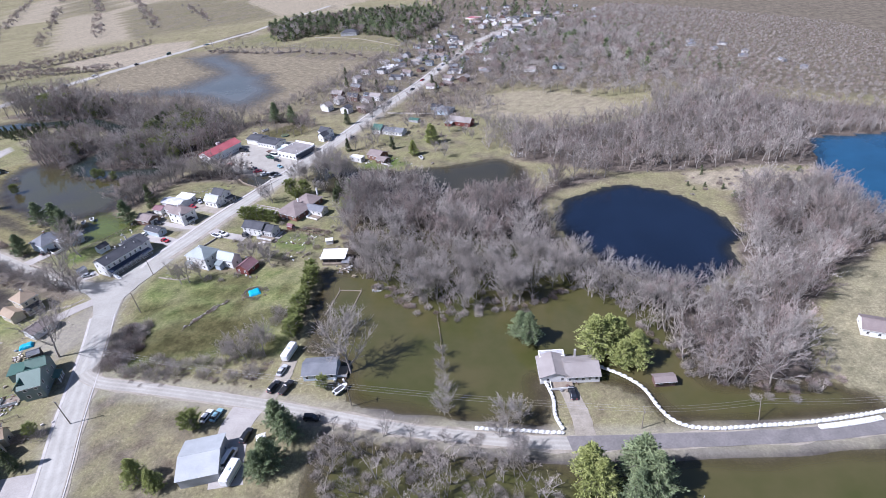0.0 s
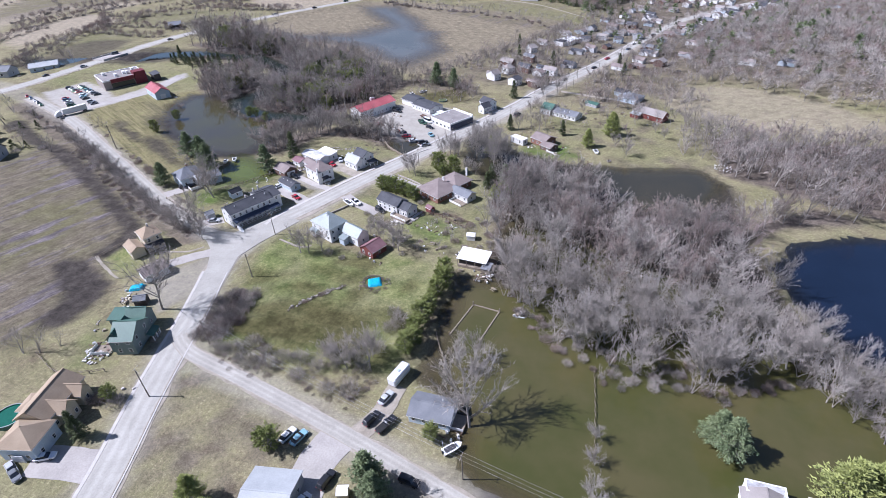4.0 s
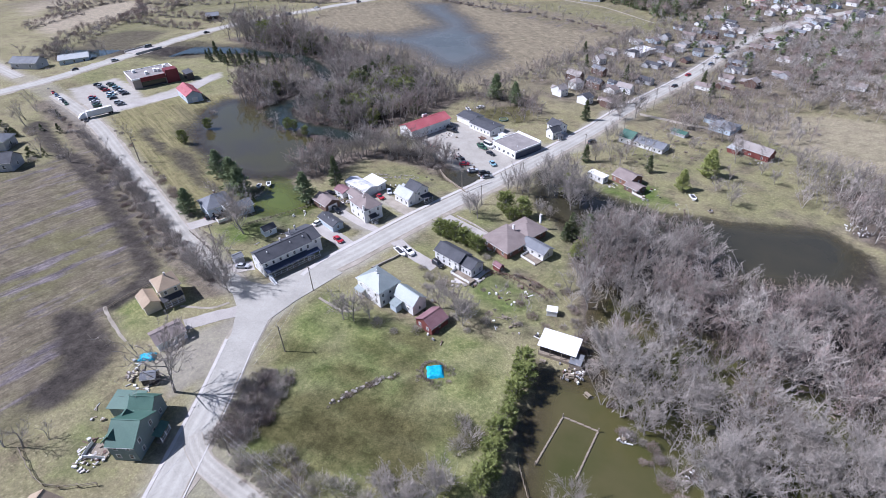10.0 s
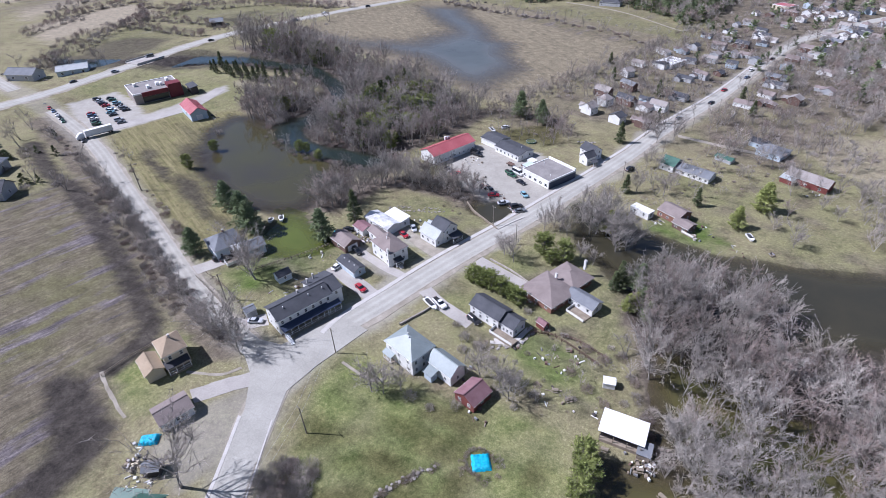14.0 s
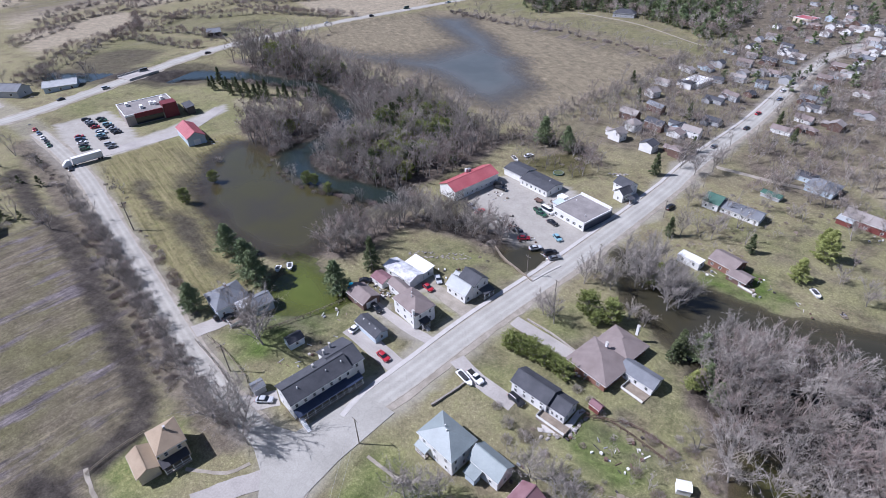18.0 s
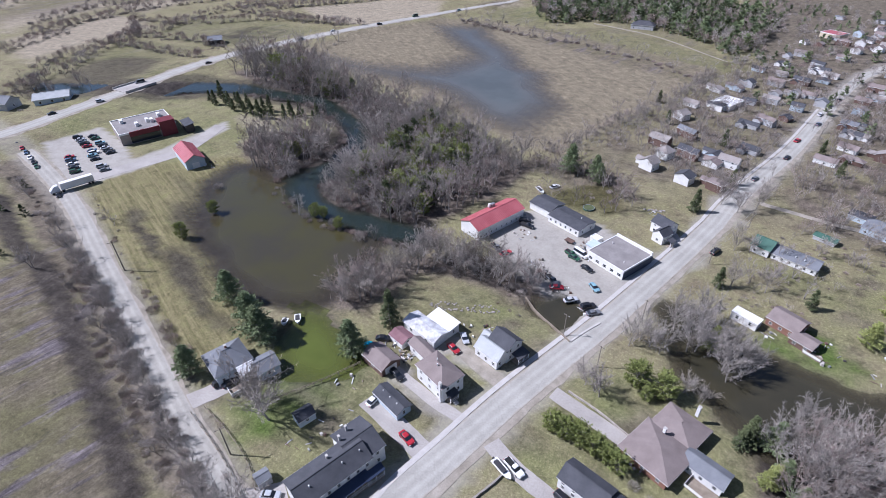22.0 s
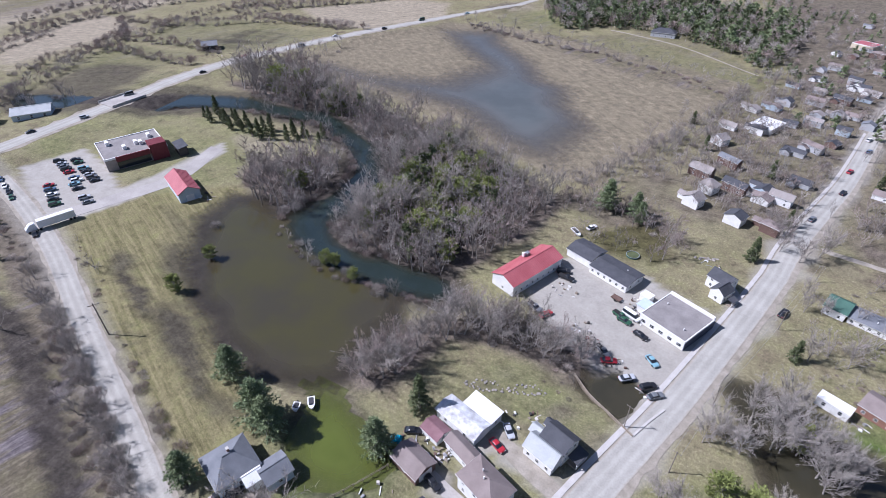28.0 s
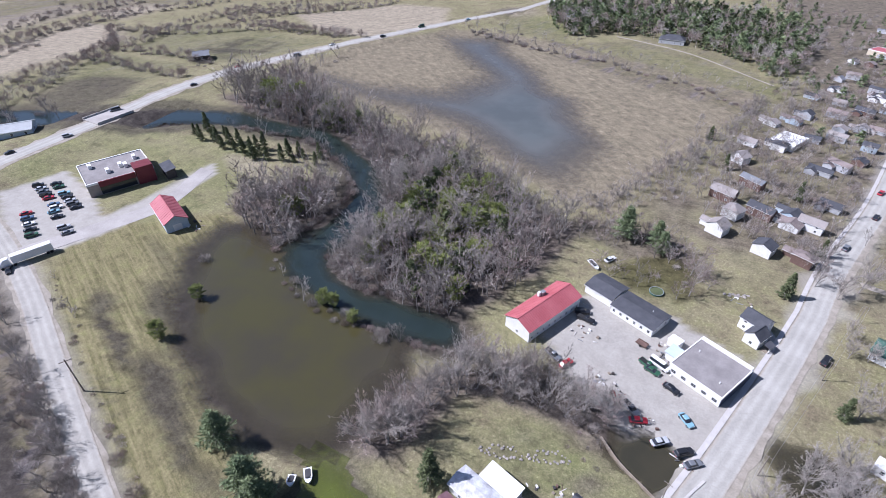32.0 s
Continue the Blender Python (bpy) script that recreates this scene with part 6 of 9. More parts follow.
for _s in range(4):
    proto("bare%d" % _s, bare_tree(10 + _s, 13.0, 5.0, 12, 1900), "twig")
    proto("pale%d" % _s, bare_tree(20 + _s, 13.0, 5.2, 13, 2000, width=0.052), "pale_twig")
    proto("mauve%d" % _s, bare_tree(215 + _s, 13.0, 5.0, 12, 1900), "red_twig")
    proto("dense%d" % _s, bare_tree(225 + _s, 13.0, 4.6, 18, 3800, width=0.048, boughs=9), "pale_twig")
    proto("densebare%d" % _s, bare_tree(235 + _s, 13.0, 4.6, 16, 3300, width=0.048, boughs=9), "twig")
    proto("thin%d" % _s, bare_tree(30 + _s, 12.0, 3.0, 9, 560, 0.1, 0.25, stems=2, boughs=4), "twig")
    proto("far%d" % _s, bare_tree(40 + _s, 12.0, 4.2, 7, 330, width=0.13, boughs=4), "twig")
    proto("palefar%d" % _s, bare_tree(145 + _s, 12.0, 4.2, 7, 330, width=0.13, boughs=4), "pale_twig")
    proto("redfar%d" % _s, bare_tree(45 + _s, 12.0, 4.2, 7, 330, width=0.13, boughs=4), "red_twig")
    proto("dist%d" % _s, hazy_tree(155 + _s), "twig")
    proto("paledist%d" % _s, hazy_tree(165 + _s), "pale_twig")
    proto("reddist%d" % _s, hazy_tree(175 + _s), "red_twig")
    proto("distbush%d" % _s, bush(205 + _s, 5.0, 3.4, 190, 0.15), "twig")
    proto("bush%d" % _s, bush(50 + _s, 3.2, 2.6, 420, 0.06), "twig")
    proto("redbush%d" % _s, bush(60 + _s, 3.2, 2.6, 440, 0.06), "red_twig")
    proto("fir%d" % _s, conifer(70 + _s, 11.0, 3.1, 4800, size=0.48), "needles")
    proto("pine%d" % _s, conifer(80 + _s, 11.0, 4.6, 6800, 0.08, 0.5, 0.0, 0.45), "pine")
    proto("yellow%d" % _s, conifer(90 + _s, 11.0, 4.8, 7200, 0.05, 0.52, 0.1, 0.4), "yellow_green")
    proto("cedar%d" % _s, conifer(100 + _s, 5.0, 2.5, 3600, 0.02, 0.34, 0.3, 0.25, True), "cedar")
    proto("shrubfir%d" % _s, conifer(110 + _s, 5.0, 2.1, 900, 0.02, 0.55, 0.1, 0.35), "needles")
    proto("distpine%d" % _s, conifer(185 + _s, 11.0, 4.2, 300, 0.08, 1.7, 0.0, 0.4), "pine")
    proto("distfir%d" % _s, conifer(195 + _s, 11.0, 3.2, 200, 0.08, 1.9, -0.2, 0.3), "needles")
proto("oak0", bare_tree(121, 15.0, 6.2, 16, 2400, 0.05, 0.25), "twig")
proto("red0", bare_tree(122, 13.0, 4.4, 11, 1300), "red_twig")
LABELS = {"bare": ("bare_tree", "leafless grey-brown deciduous tree", "tree"), "pale": ("bare_tree", "tall leafless tree with pale grey twigs", "tree"), "thin": ("bare_tree", "slender leafless tree with several stems", "tree"), "far": ("bare_tree", "leafless grey tree among village houses", "tree"), "palefar": ("bare_tree", "leafless pale tree among village houses", "tree"), "redfar": ("bare_tree", "leafless reddish tree among village houses", "tree"), "bush": ("bush", "low leafless grey bush", "bush"), "redbush": ("bush", "dense leafless reddish-brown bush", "bush"), "fir": ("conifer", "dark green pointed conifer standing on grass", "tree"), "pine": ("pine_tree", "broad grey-green pine with loose boughs", "tree"), "yellow": ("conifer", "tall yellow-green evergreen with soft boughs", "tree"), "cedar": ("cedar", "dense rounded olive-green cedar bush", "tree"), "shrubfir": ("conifer", "small dark evergreen standing alone in grass", "tree"), "oak": ("bare_tree", "large spreading leafless tree beside the road", "tree"), "red": ("bare_tree", "leafless tree with reddish-brown twigs", "tree")}
_trng = np.random.default_rng(5)


TALL = {"bare": 1.45, "pale": 1.5, "thin": 1.4, "far": 1.2, "redfar": 1.2, "palefar": 1.2, "bush": 1.15, "redbush": 1.15, "fir": 1.35, "pine": 1.35, "yellow": 1.35, "cedar": 1.3, "oak": 1.35, "red": 1.4}


def plant(kind, x, y, h=1.0, group="", label="", z=0.0, tilt=(0, 0)):
    """A tree or bush of a kind at a place; h scales it."""
    n = 4 if kind + "1" in PROTO else 1
    p = PROTO[{"pale": "dense", "bare": "densebare"}.get(kind, kind) + str(int(_trng.integers(n)))]
    h *= TALL.get(kind, 1.0)
    m = pose(x, y, z, tilt[0], tilt[1], _trng.uniform(0, 360)) @ Matrix.Diagonal((h * _trng.uniform(0.9, 1.1), h * _trng.uniform(0.9, 1.1), h, 1))
    name, lab, cat = LABELS[kind]
    if p["first"] is None:
        ob = new(name)
        child("trunk", p["trunk"], ob)
        child("crown", p["crown"], ob)
        tagged(ob, label or lab, cat, group)
        ob.matrix_basis = m
        p["first"] = ob
        return ob
    ob = copy_thing(p["first"], m @ Matrix.Diagonal([1 / v for v in p["first"].scale] + [1]))
    return tagged(ob, label or lab, cat, group)


def scatter(poly, gap, seed, avoid=(), edge=0.0):
    """Uneven places inside an outline, about gap apart."""
    p, rng = np.array(poly, float), np.random.default_rng(seed)
    xs, ys = np.arange(p[:, 0].min(), p[:, 0].max(), gap), np.arange(p[:, 1].min(), p[:, 1].max(), gap)
    X, Y = np.meshgrid(xs, ys)
    X, Y = X.ravel() + rng.uniform(-0.5, 0.5, X.size) * gap, Y.ravel() + rng.uniform(-0.5, 0.5, X.size) * gap
    ok = inside(poly, X + 3 * wavy(X, Y, 15, seed), Y + 3 * wavy(X, Y, 15, seed + 1)) > edge
    for a, far in avoid:
        ok &= (inside(a, X, Y) < far)
    return np.stack([X[ok], Y[ok]], 1)


def wood_stuff(name, label, places, kinds, hs, seed, sink=0.3, level=False, tones=1.0):
    """Many trees as one object: nobody could count them. level: the places are given on the ground, not on the sheet."""
    rng = np.random.default_rng(seed)
    sizes = [1.0 if level else stretch_at(*q)[1] for q in places]
    places = places if level else lay(places)
    mats, slots = [], {}
    V, T, I, tone, n = [], [], [], [], 0
    for (x, y), size in zip(places, sizes):
        grey = tones * rng.uniform(-0.42, 0.34)
        p = PROTO[kinds[int(rng.integers(len(kinds)))] + str(int(rng.integers(4)))]
        a, s, sz = rng.uniform(0, 6.283), rng.uniform(*hs) * size, rng.uniform(0.85, 1.2)
        c, d = math.cos(a) * s * sz, math.sin(a) * s * sz
        for v, t, key in ((p["arrays"][0], p["arrays"][1], p["bark"]), (p["arrays"][2], p["arrays"][3], p["leaf"])):
            if key not in slots:
                slots[key] = len(mats)
                mats.append(M[key])
            V.append(np.stack([v[:, 0] * c - v[:, 1] * d + x, v[:, 0] * d + v[:, 1] * c + y, v[:, 2] * s - sink], 1))
            T.append(t + n)
            I.append(np.full(len(t), slots[key]))
            tone.append(np.full(len(v), grey, dtype=np.float32))
            n += len(v)
    me = tri_mesh(name, np.concatenate(V), np.concatenate(T), mats, np.concatenate(I))
    me.attributes.new("tree_tone", "FLOAT", "POINT").data.foreach_set("value", np.concatenate(tone))
    return tagged(new(name, me), label, "trees", "", "stuff")


def along(line, gap, seed, jitter=1.0):
    l, rng = smooth_line(line, gap), np.random.default_rng(seed)
    return l + rng.normal(0, jitter, l.shape)


_pl = scatter(WOOD_MAIN, 5.6, 1)
_pl = _pl[wavy(_pl[:, 0], _pl[:, 1], 9, 50) < 0.34]
_front = np.array([-(q[1] - 0.25 * abs(q[0])) for q in _pl]).argsort()[::-1][:70]
for _i in _front:
    plant(("bare", "pale", "bare", "thin")[_i % 4], *_pl[_i], _trng.uniform(0.75, 1.05), "trees of the flooded wood", "leafless tree standing in flood water", -0.5)
for _x, _y, _h in ((-27.5, 203.5, 1.05), (-37, 236, 1.0), (-12, 226, 1.1), (12, 236, 1.1), (-4, 254, 1.0), (20, 205, 1.0), (40, 215, 1.05)):
    plant("pale", _x, _y, _h, "trees of the flooded wood", "large round-crowned leafless tree in the flooded wood", -0.5)
_rest = np.concatenate([np.delete(_pl, _front, axis=0), scatter([(-41.2, 257.5), (-41.1, 265.8), (-34.0, 276.9), (-24.3, 286.0), (-15.2, 288.7), (-6.4, 290.3), (4.1, 293.5), (5.4, 278.1), (-14.6, 268.0), (-29.7, 261.3)], 5.0, 61)])
wood_stuff("flooded_wood", "dense leafless wood standing in flood water", _rest, ("bare", "mauve", "pale", "thin", "mauve", "bare"), (0.85, 1.6), 2, 0.5)
wood_stuff("flooded_brush", "low grey brush at the edge of the flooded wood", np.concatenate([along([(-46, 244), (-38, 218), (-27, 197), (-13, 184), (2, 173), (20, 177), (38, 183), (58, 196)], 1.9, 15, 1.6), along([(-34, 222), (-20, 196), (2, 180), (36, 190)], 2.4, 16, 2.5), along([(72, 184), (80, 162), (86, 145), (108, 141), (121, 146), (127, 160)], 1.5, 20, 1.8), along([(60, 200), (70, 196), (74, 182)], 2.0, 21, 1.8)]), ("bush", "thin", "redbush", "bush"), (0.5, 1.0), 17, 0.4)
_cl, _cr = smooth_line(CREEK[4:], 2.2), np.random.default_rng(18)
_cn = normals2(_cl)
wood_stuff("creek_bank_brush", "bare brush along both banks of the creek", np.concatenate([_cl + _cn * (s * 8.6 + _cr.normal(0, 0.9, (len(_cl), 1))) for s in (-1, 1)] + [_cl + _cn * (11.5 + _cr.normal(0, 1.2, (len(_cl), 1)))]), ("bush", "thin", "redbush", "bush"), (0.35, 0.8), 19)
wood_stuff("east_wood", "wide leafless wood around the ponds", scatter(WOOD_EAST, 6.4, 3, ((POND, -2), (LAKE, -3))), ("far", "redfar", "far"), (1.1, 1.6), 4)
wood_stuff("bank_wood", "leafless trees on the pond bank", scatter(WOOD_BANK, 6.0, 5, ((POND, -1), (LAKE, -2))), ("pale", "thin", "bare", "mauve"), (0.95, 1.5), 6)
wood_stuff("creek_wood", "leafless wood along the creek", scatter(WOOD_CREEK, 4.5, 7), ("far", "redfar", "redfar", "far", "thin", "bare"), (0.8, 1.35), 8)
_ev = np.concatenate([np.random.default_rng(9).normal((-178, 364), (14, 20), (150, 2)), np.random.default_rng(11).normal((-262, 412), (20, 4), (12, 2))])
_ev = _ev[inside(WOOD_CREEK, _ev[:, 0], _ev[:, 1]) > 4.0]
wood_stuff("creek_wood_evergreens", "small dark evergreens in the creek wood", _ev[0::4], ("shrubfir",), (1.2, 2.0), 9)
wood_stuff("creek_wood_pines", "grey-green young pines in the creek wood", _ev[1::4], ("shrubfir",), (1.6, 2.5), 12)
wood_stuff("creek_wood_cedars", "olive cedars among the bare creek trees", np.concatenate([_ev[2::4], _ev[3::4]]), ("cedar",), (1.4, 2.15), 13)
wood_stuff("point_evergreens", "small olive evergreens in the thicket on the point", np.random.default_rng(10).uniform((-236, 334), (-226, 350), (6, 2)), ("cedar",), (0.8, 1.3), 10)
wood_stuff("point_wood", "leafless thicket on a point in the creek", scatter(WOOD_POINT, 3.6, 11), ("thin", "far", "bush", "redfar"), (0.7, 1.2), 12)
wood_stuff("yard_wood", "belt of leafless trees behind the yards", scatter(WOOD_LINE, 3.3, 13, ((ROAD_POND, -3.5),)), ("bare", "thin", "pale", "mauve", "bush"), (0.65, 1.12), 14)

# ---- single trees and bushes ----
for _x, _y in ((-50.5, 199), (-50.3, 194), (-50.2, 189), (-50.5, 184), (-50.6, 179), (-51.2, 174), (-51.6, 169), (-51.4, 164), (-52, 160)):
    plant("cedar", _x + _trng.uniform(-0.6, 0.6), _y, _trng.uniform(0.7, 1.35), "cedar hedge", "dense green cedar in the hedge beside the water")
for _x, _y in ((-96, 251.5), (-92.5, 251), (-89, 250.6), (-85.5, 250), (-82, 249), (-79.2, 247.6)):
    plant("cedar", _x, _y, _trng.uniform(0.95, 1.2), "hedge above the drive", "clipped olive-green cedar hedge bush")
for _x, _y, _h in ((-77, 280, 1.5), (-69.5, 280, 1.4), (-74, 276, 0.8)):
    plant("cedar", _x, _y, _h)
plant("oak", -131.5, 149.5, 1.12, tilt=(4, 8))
plant("oak", -150.0, 190.7, 0.8, label="large bare tree at the corner of the west road")
for _x, _y, _h in ((-154.8, 189.7, 0.6), (-144.4, 187.8, 0.5), (-160.2, 192.3, 0.5), (-147.6, 190.1, 0.55)):
    plant("bare", _x, _y, _h, "trees at the corner", "dark bare tree at the corner of the west road", 0.0, (5, 3))
plant("pale", -28.8, 142, 1.2, label="tall pale bare tree beside the grey house")
for _x, _y, _h in ((2, 152, 0.32), (2, 144, 0.34), (1.5, 135, 0.4), (2.4, 129, 0.45), (1, 125.5, 0.5)):
    plant("pale", _x, _y, _h, "shrubs in the flood", "small pale bare shrub standing in flood water", -0.3)
for _x, _y, _h in ((-46.6, 116.5, 0.95), (-43.8, 113.6, 0.85), (-47, 104.5, 0.85), (-49.5, 102, 0.7)):
    plant("pine", _x, _y, _h, "", "dark grey-green pine beside the lane")
for _x, _y, _h in ((33, 161, 0.95), (30.5, 163.5, 0.85)):
    plant("pine", _x, _y, _h)
for _x, _y, _h in ((52.8, 155, 1.3), (57.8, 157, 1.2), (65, 152, 1.05), (61.6, 158, 1.05), (60.2, 150, 0.85)):
    plant("yellow", _x, _y, _h, "", "bright yellow-green pine behind the flooded house")
for _x, _y, _h in ((36.5, 104.6, 1.15), (38.6, 102, 1.0), (49.4, 105.8, 1.35), (51.5, 102.6, 1.2), (46.6, 100, 0.95)):
    plant("yellow" if _x < 40 else "pine", _x, _y, _h, "", "green pine standing south of the lane")
plant("cedar", -37, 134.4, 0.85, label="rounded dark evergreen before the grey house")
plant("cedar", -73, 117, 1.15, label="broad olive evergreen beside parked cars")
plant("yellow", -82, 99.5, 0.6, label="spreading green evergreen beside the grey roof")
plant("yellow", -76, 97, 0.55, label="spreading green evergreen beside the grey roof")
plant("fir", -117.4, 103, 0.62)
for _x, _y, _k, _h in ((-119.4, 115.0, "cedar", 0.7), (-117, 114, "bush", 1.0), (-122.5, 113, "redbush", 0.9)):
    plant(_k, _x, _y, _h)
for _x, _y, _h in ((-180.5, 240.5, 0.8), (-177, 238.5, 0.7), (-153, 247.5, 0.72), (-148.5, 264, 0.78), (-193.5, 247.5, 0.62), (-185, 219, 0.55)):
    plant("pine" if _x < -150 else "fir", _x, _y, _h * 1.15)
for _x, _y, _h in ((-42.4, 277, 0.85), (-41, 268, 0.62), (-38.6, 261.5, 0.62)):
    plant("pine", _x, _y, _h)
for _x, _y, _h in ((5.5, 369, 1.1), (-7, 345.5, 0.8), (7.5, 382, 0.7)):
    plant("yellow", _x, _y, _h)
for _x, _y, _h in ((-60, 406, 0.95), (-52.5, 349, 0.7), (-22, 356, 0.7)):
    plant("fir", _x, _y, _h)
for _x, _y, _h in ((-117, 406, 1.1), (-105, 409, 0.9), (-103, 404, 0.8)):
    plant("pine", _x, _y, _h)
plant("yellow", -56, 310, 0.75, label="yellowish evergreen in flood water")
for _x, _y, _h in ((-56.8, 307.0, 0.85), (-52.0, 297.6, 0.7), (-64.0, 285.0, 0.45), (-42.5, 276.6, 0.8), (-35.5, 283.7, 0.85), (-30.0, 284.2, 0.8), (-74.3, 299.7, 0.6), (-60.6, 306.4, 0.75)):
    plant("pale", _x, _y, _h, "trees on the drowned bank", "pale bare tree rooted in flood water beside the road", -0.3)
for _x, _y, _h in ((15.0, 368.3, 0.65), (31.0, 388.8, 0.5), (8.0, 353.4, 0.45), (-14.3, 419.2, 0.6), (-43.5, 393.1, 0.5), (-33.3, 364.7, 0.6), (35.5, 380.4, 0.5), (0.7, 403.4, 0.45)):
    plant("red" if _h > 0.55 else "bare", _x, _y, _h, "trees round the barn", "leafless reddish tree near the old barn" if _h > 0.55 else "leafless grey tree near the old barn")
plant("red", -92.5, 396.5, 0.85, label="round bare tree with reddish twigs behind the store")
for _x, _y, _h in ((-227, 282.5, 0.62), (-225.4, 264.6, 0.78)):
    plant("cedar", _x, _y, _h, "lone field evergreens")
for _x, _y, _h in ((-197, 302, 0.55), (-189, 301, 0.6), (-176.5, 298, 0.7), (-194, 303, 0.5), (-186, 300, 0.5)):
    plant("cedar" if _h < 0.6 else "bush", _x, _y, _h * 1.3, "creek bank bushes")
for _x, _y in ((-236, 297), (-209, 305)):
    plant("bush", _x, _y, 0.6, "creek bank bushes")
for _x, _y in [(-288.0, 358.7), (-283.4, 356.6), (-285.6, 364.2), (-281.0, 361.1), (-277.5, 359.5), (-279.2, 366.4), (-273.3, 357.0), (-273.2, 361.8), (-268.3, 358.6), (-272.0, 366.0), (-264.6, 358.9), (-265.1, 364.5), (-260.1, 358.3), (-260.7, 363.0), (-260.6, 367.9), (-255.5, 361.7), (-250.8, 365.1), (-250.7, 370.1), (-246.7, 367.4), (-247.9, 373.9), (-245.2, 372.8), (-239.0, 371.8), (-240.3, 377.4)]:
    plant("fir", _x, _y, _trng.uniform(0.24, 0.5), "spruces by the creek", "dark pointed spruce in a ragged row by the creek")
wood_stuff("roadside_thicket", "dense mauve-brown thicket beside the road", scatter([(-115, 144), (-116, 164), (-109, 168), (-104.5, 152), (-109, 142)], 2.0, 145), ("redbush", "bush", "bush"), (0.6, 1.2), 146)
wood_stuff("lane_brush", "dense dry brown brush along the lane", np.concatenate([scatter([(-106, 138), (-100, 144), (-84, 146), (-60, 150), (-55, 141), (-60, 133.5), (-84, 136)], 2.1, 141), along([(-94, 163.5), (-90, 171), (-87, 175), (-83, 180)], 0.7, 142, 0.35), along([(-77.5, 184), (-76, 181.5), (-72, 181.8), (-69, 184), (-69.4, 189), (-73, 191.5)], 1.1, 143, 0.4)]), ("redbush", "bush", "redbush"), (0.16, 0.5), 144)
for _x, _y, _h in ((-58, 171, 1.25), (-60, 167, 1.1), (-61, 174, 1.0)):
    plant("bush", _x, _y, _h, "", "broad pale leafless bush on the lawn")
for _x, _y in ((-96, 146), (-91, 144.5), (-85, 143.5), (-80, 145), (-74, 144), (-70, 147), (-66, 151), (-62, 149), (-60, 157), (-100, 141), (-88, 139.5), (-78, 139), (-68, 138), (-62, 140), (-94, 138.5), (-104, 140), (-73, 151)):
    plant("bush", _x, _y, _trng.uniform(0.8, 1.35), "scrub along the lane")
for _x, _y, _h in ((-60, 150, 0.5), (-66, 147.5, 0.5), (-71, 148, 0.42), (-61, 154, 0.45), (-36, 160, 0.45), (-32, 166, 0.4), (-81, 212, 0.5), (-72, 208, 0.5), (-75, 211, 0.45), (-106, 193, 0.45), (-103, 194, 0.45), (-99, 197, 0.4), (-86, 269.5, 0.5), (-90, 272, 0.4), (-59, 284, 0.3), (-163, 219, 0.5), (-160, 217, 0.72), (-166, 220, 0.4)):
    plant("bare", _x, _y, _h * 1.35)
for _x, _y in ((-76, 209), (-70, 206), (-96, 196), (-90, 195), (-84, 199), (-66, 213), (-90, 224), (-85, 222), (-94, 228), (-80, 220), (-71, 243), (-75, 245), (-68, 240), (-62, 240), (-55, 238), (-50, 236), (-89, 219), (-48, 219), (-53, 222), (-58, 226)):
    plant("redbush" if _x > -60 else "bush", _x, _y, _trng.uniform(0.5, 0.85), "garden shrubs")
for _x, _y, _h in ((-67, 313, 0.7), (-59, 310, 0.8), (-53, 302, 0.75), (-48.5, 301, 0.6), (-77, 301, 0.6), (-71, 298, 0.6), (-63, 305, 0.7), (-80, 296, 0.5), (-57, 325, 0.7), (-51, 312, 0.6), (-45, 308, 0.6), (-60, 318, 0.6)):
    plant("pale", _x, _y, _h * 1.15, "trees on the drowned bank", "pale bare tree rooted in flood water beside the road", -0.3)
for _x, _y, _h in ((-29, 386, 0.6), (-25, 375, 0.65), (-23, 448, 0.7), (-23, 362, 0.6), (-41, 360, 0.6), (-36, 357, 0.55), (14, 343, 0.5), (-45, 366, 0.5), (-31, 371, 0.5), (-48, 352, 0.5), (3, 400, 0.5), (-12, 402, 0.5), (20, 396, 0.6), (50, 410, 0.6), (12, 425, 0.5), (-40, 420, 0.6), (-30, 432, 0.7), (60, 400, 0.6)):
    plant(("bare", "thin")[int(_x) % 2], _x, _y, _h * 1.35)
for _x, _y, _h in ((-150, 122, 0.6), (-154, 120, 0.55), (-147, 126, 0.4)):
    plant("thin", _x, _y, _h, "", "thin bare tree leaning over the field edge")
for _i, (_x, _y) in enumerate(along([(-151.6, 190.3), (-162.6, 194.6), (-177.4, 202.3), (-194.3, 211.7), (-212.3, 222.5), (-227.8, 230.7), (-239.9, 237.0), (-262, 246)], 3.4, 31, 0.8)):
    plant(("thin", "bush", "thin")[_i % 3], _x, _y, (0.42, 1.0, 0.36)[_i % 3] * _trng.uniform(0.7, 1.25), "row along the west road", "thin bare roadside tree" if _i % 3 != 1 else "")
WEST_HEDGE = [(-239.9, 237.0), (-227.8, 230.7), (-212.3, 222.5), (-194.3, 211.7), (-177.4, 202.3), (-162.6, 194.6), (-151.6, 190.3)]
wood_stuff("west_road_thicket", "dense bare thicket between the west road and the field", np.concatenate([along(WEST_HEDGE, 1.0, 131, 1.0), along(WEST_HEDGE, 1.3, 132, 1.7), along([(-240, 232), (-222, 222.5), (-205, 213), (-188, 202.5), (-172, 193.5)], 1.1, 136, 1.6), along([(-268, 249), (-290, 258)], 1.6, 135, 1.3)]), ("bush", "thin", "redbush", "bush"), (0.3, 0.58), 133)
_wl = smooth_line(WEST_ROAD[2:6], 1.7)
_wn2, _wr = normals2(_wl), np.random.default_rng(32)
_wk = _wr.uniform(0, 1, len(_wl)) < 0.6
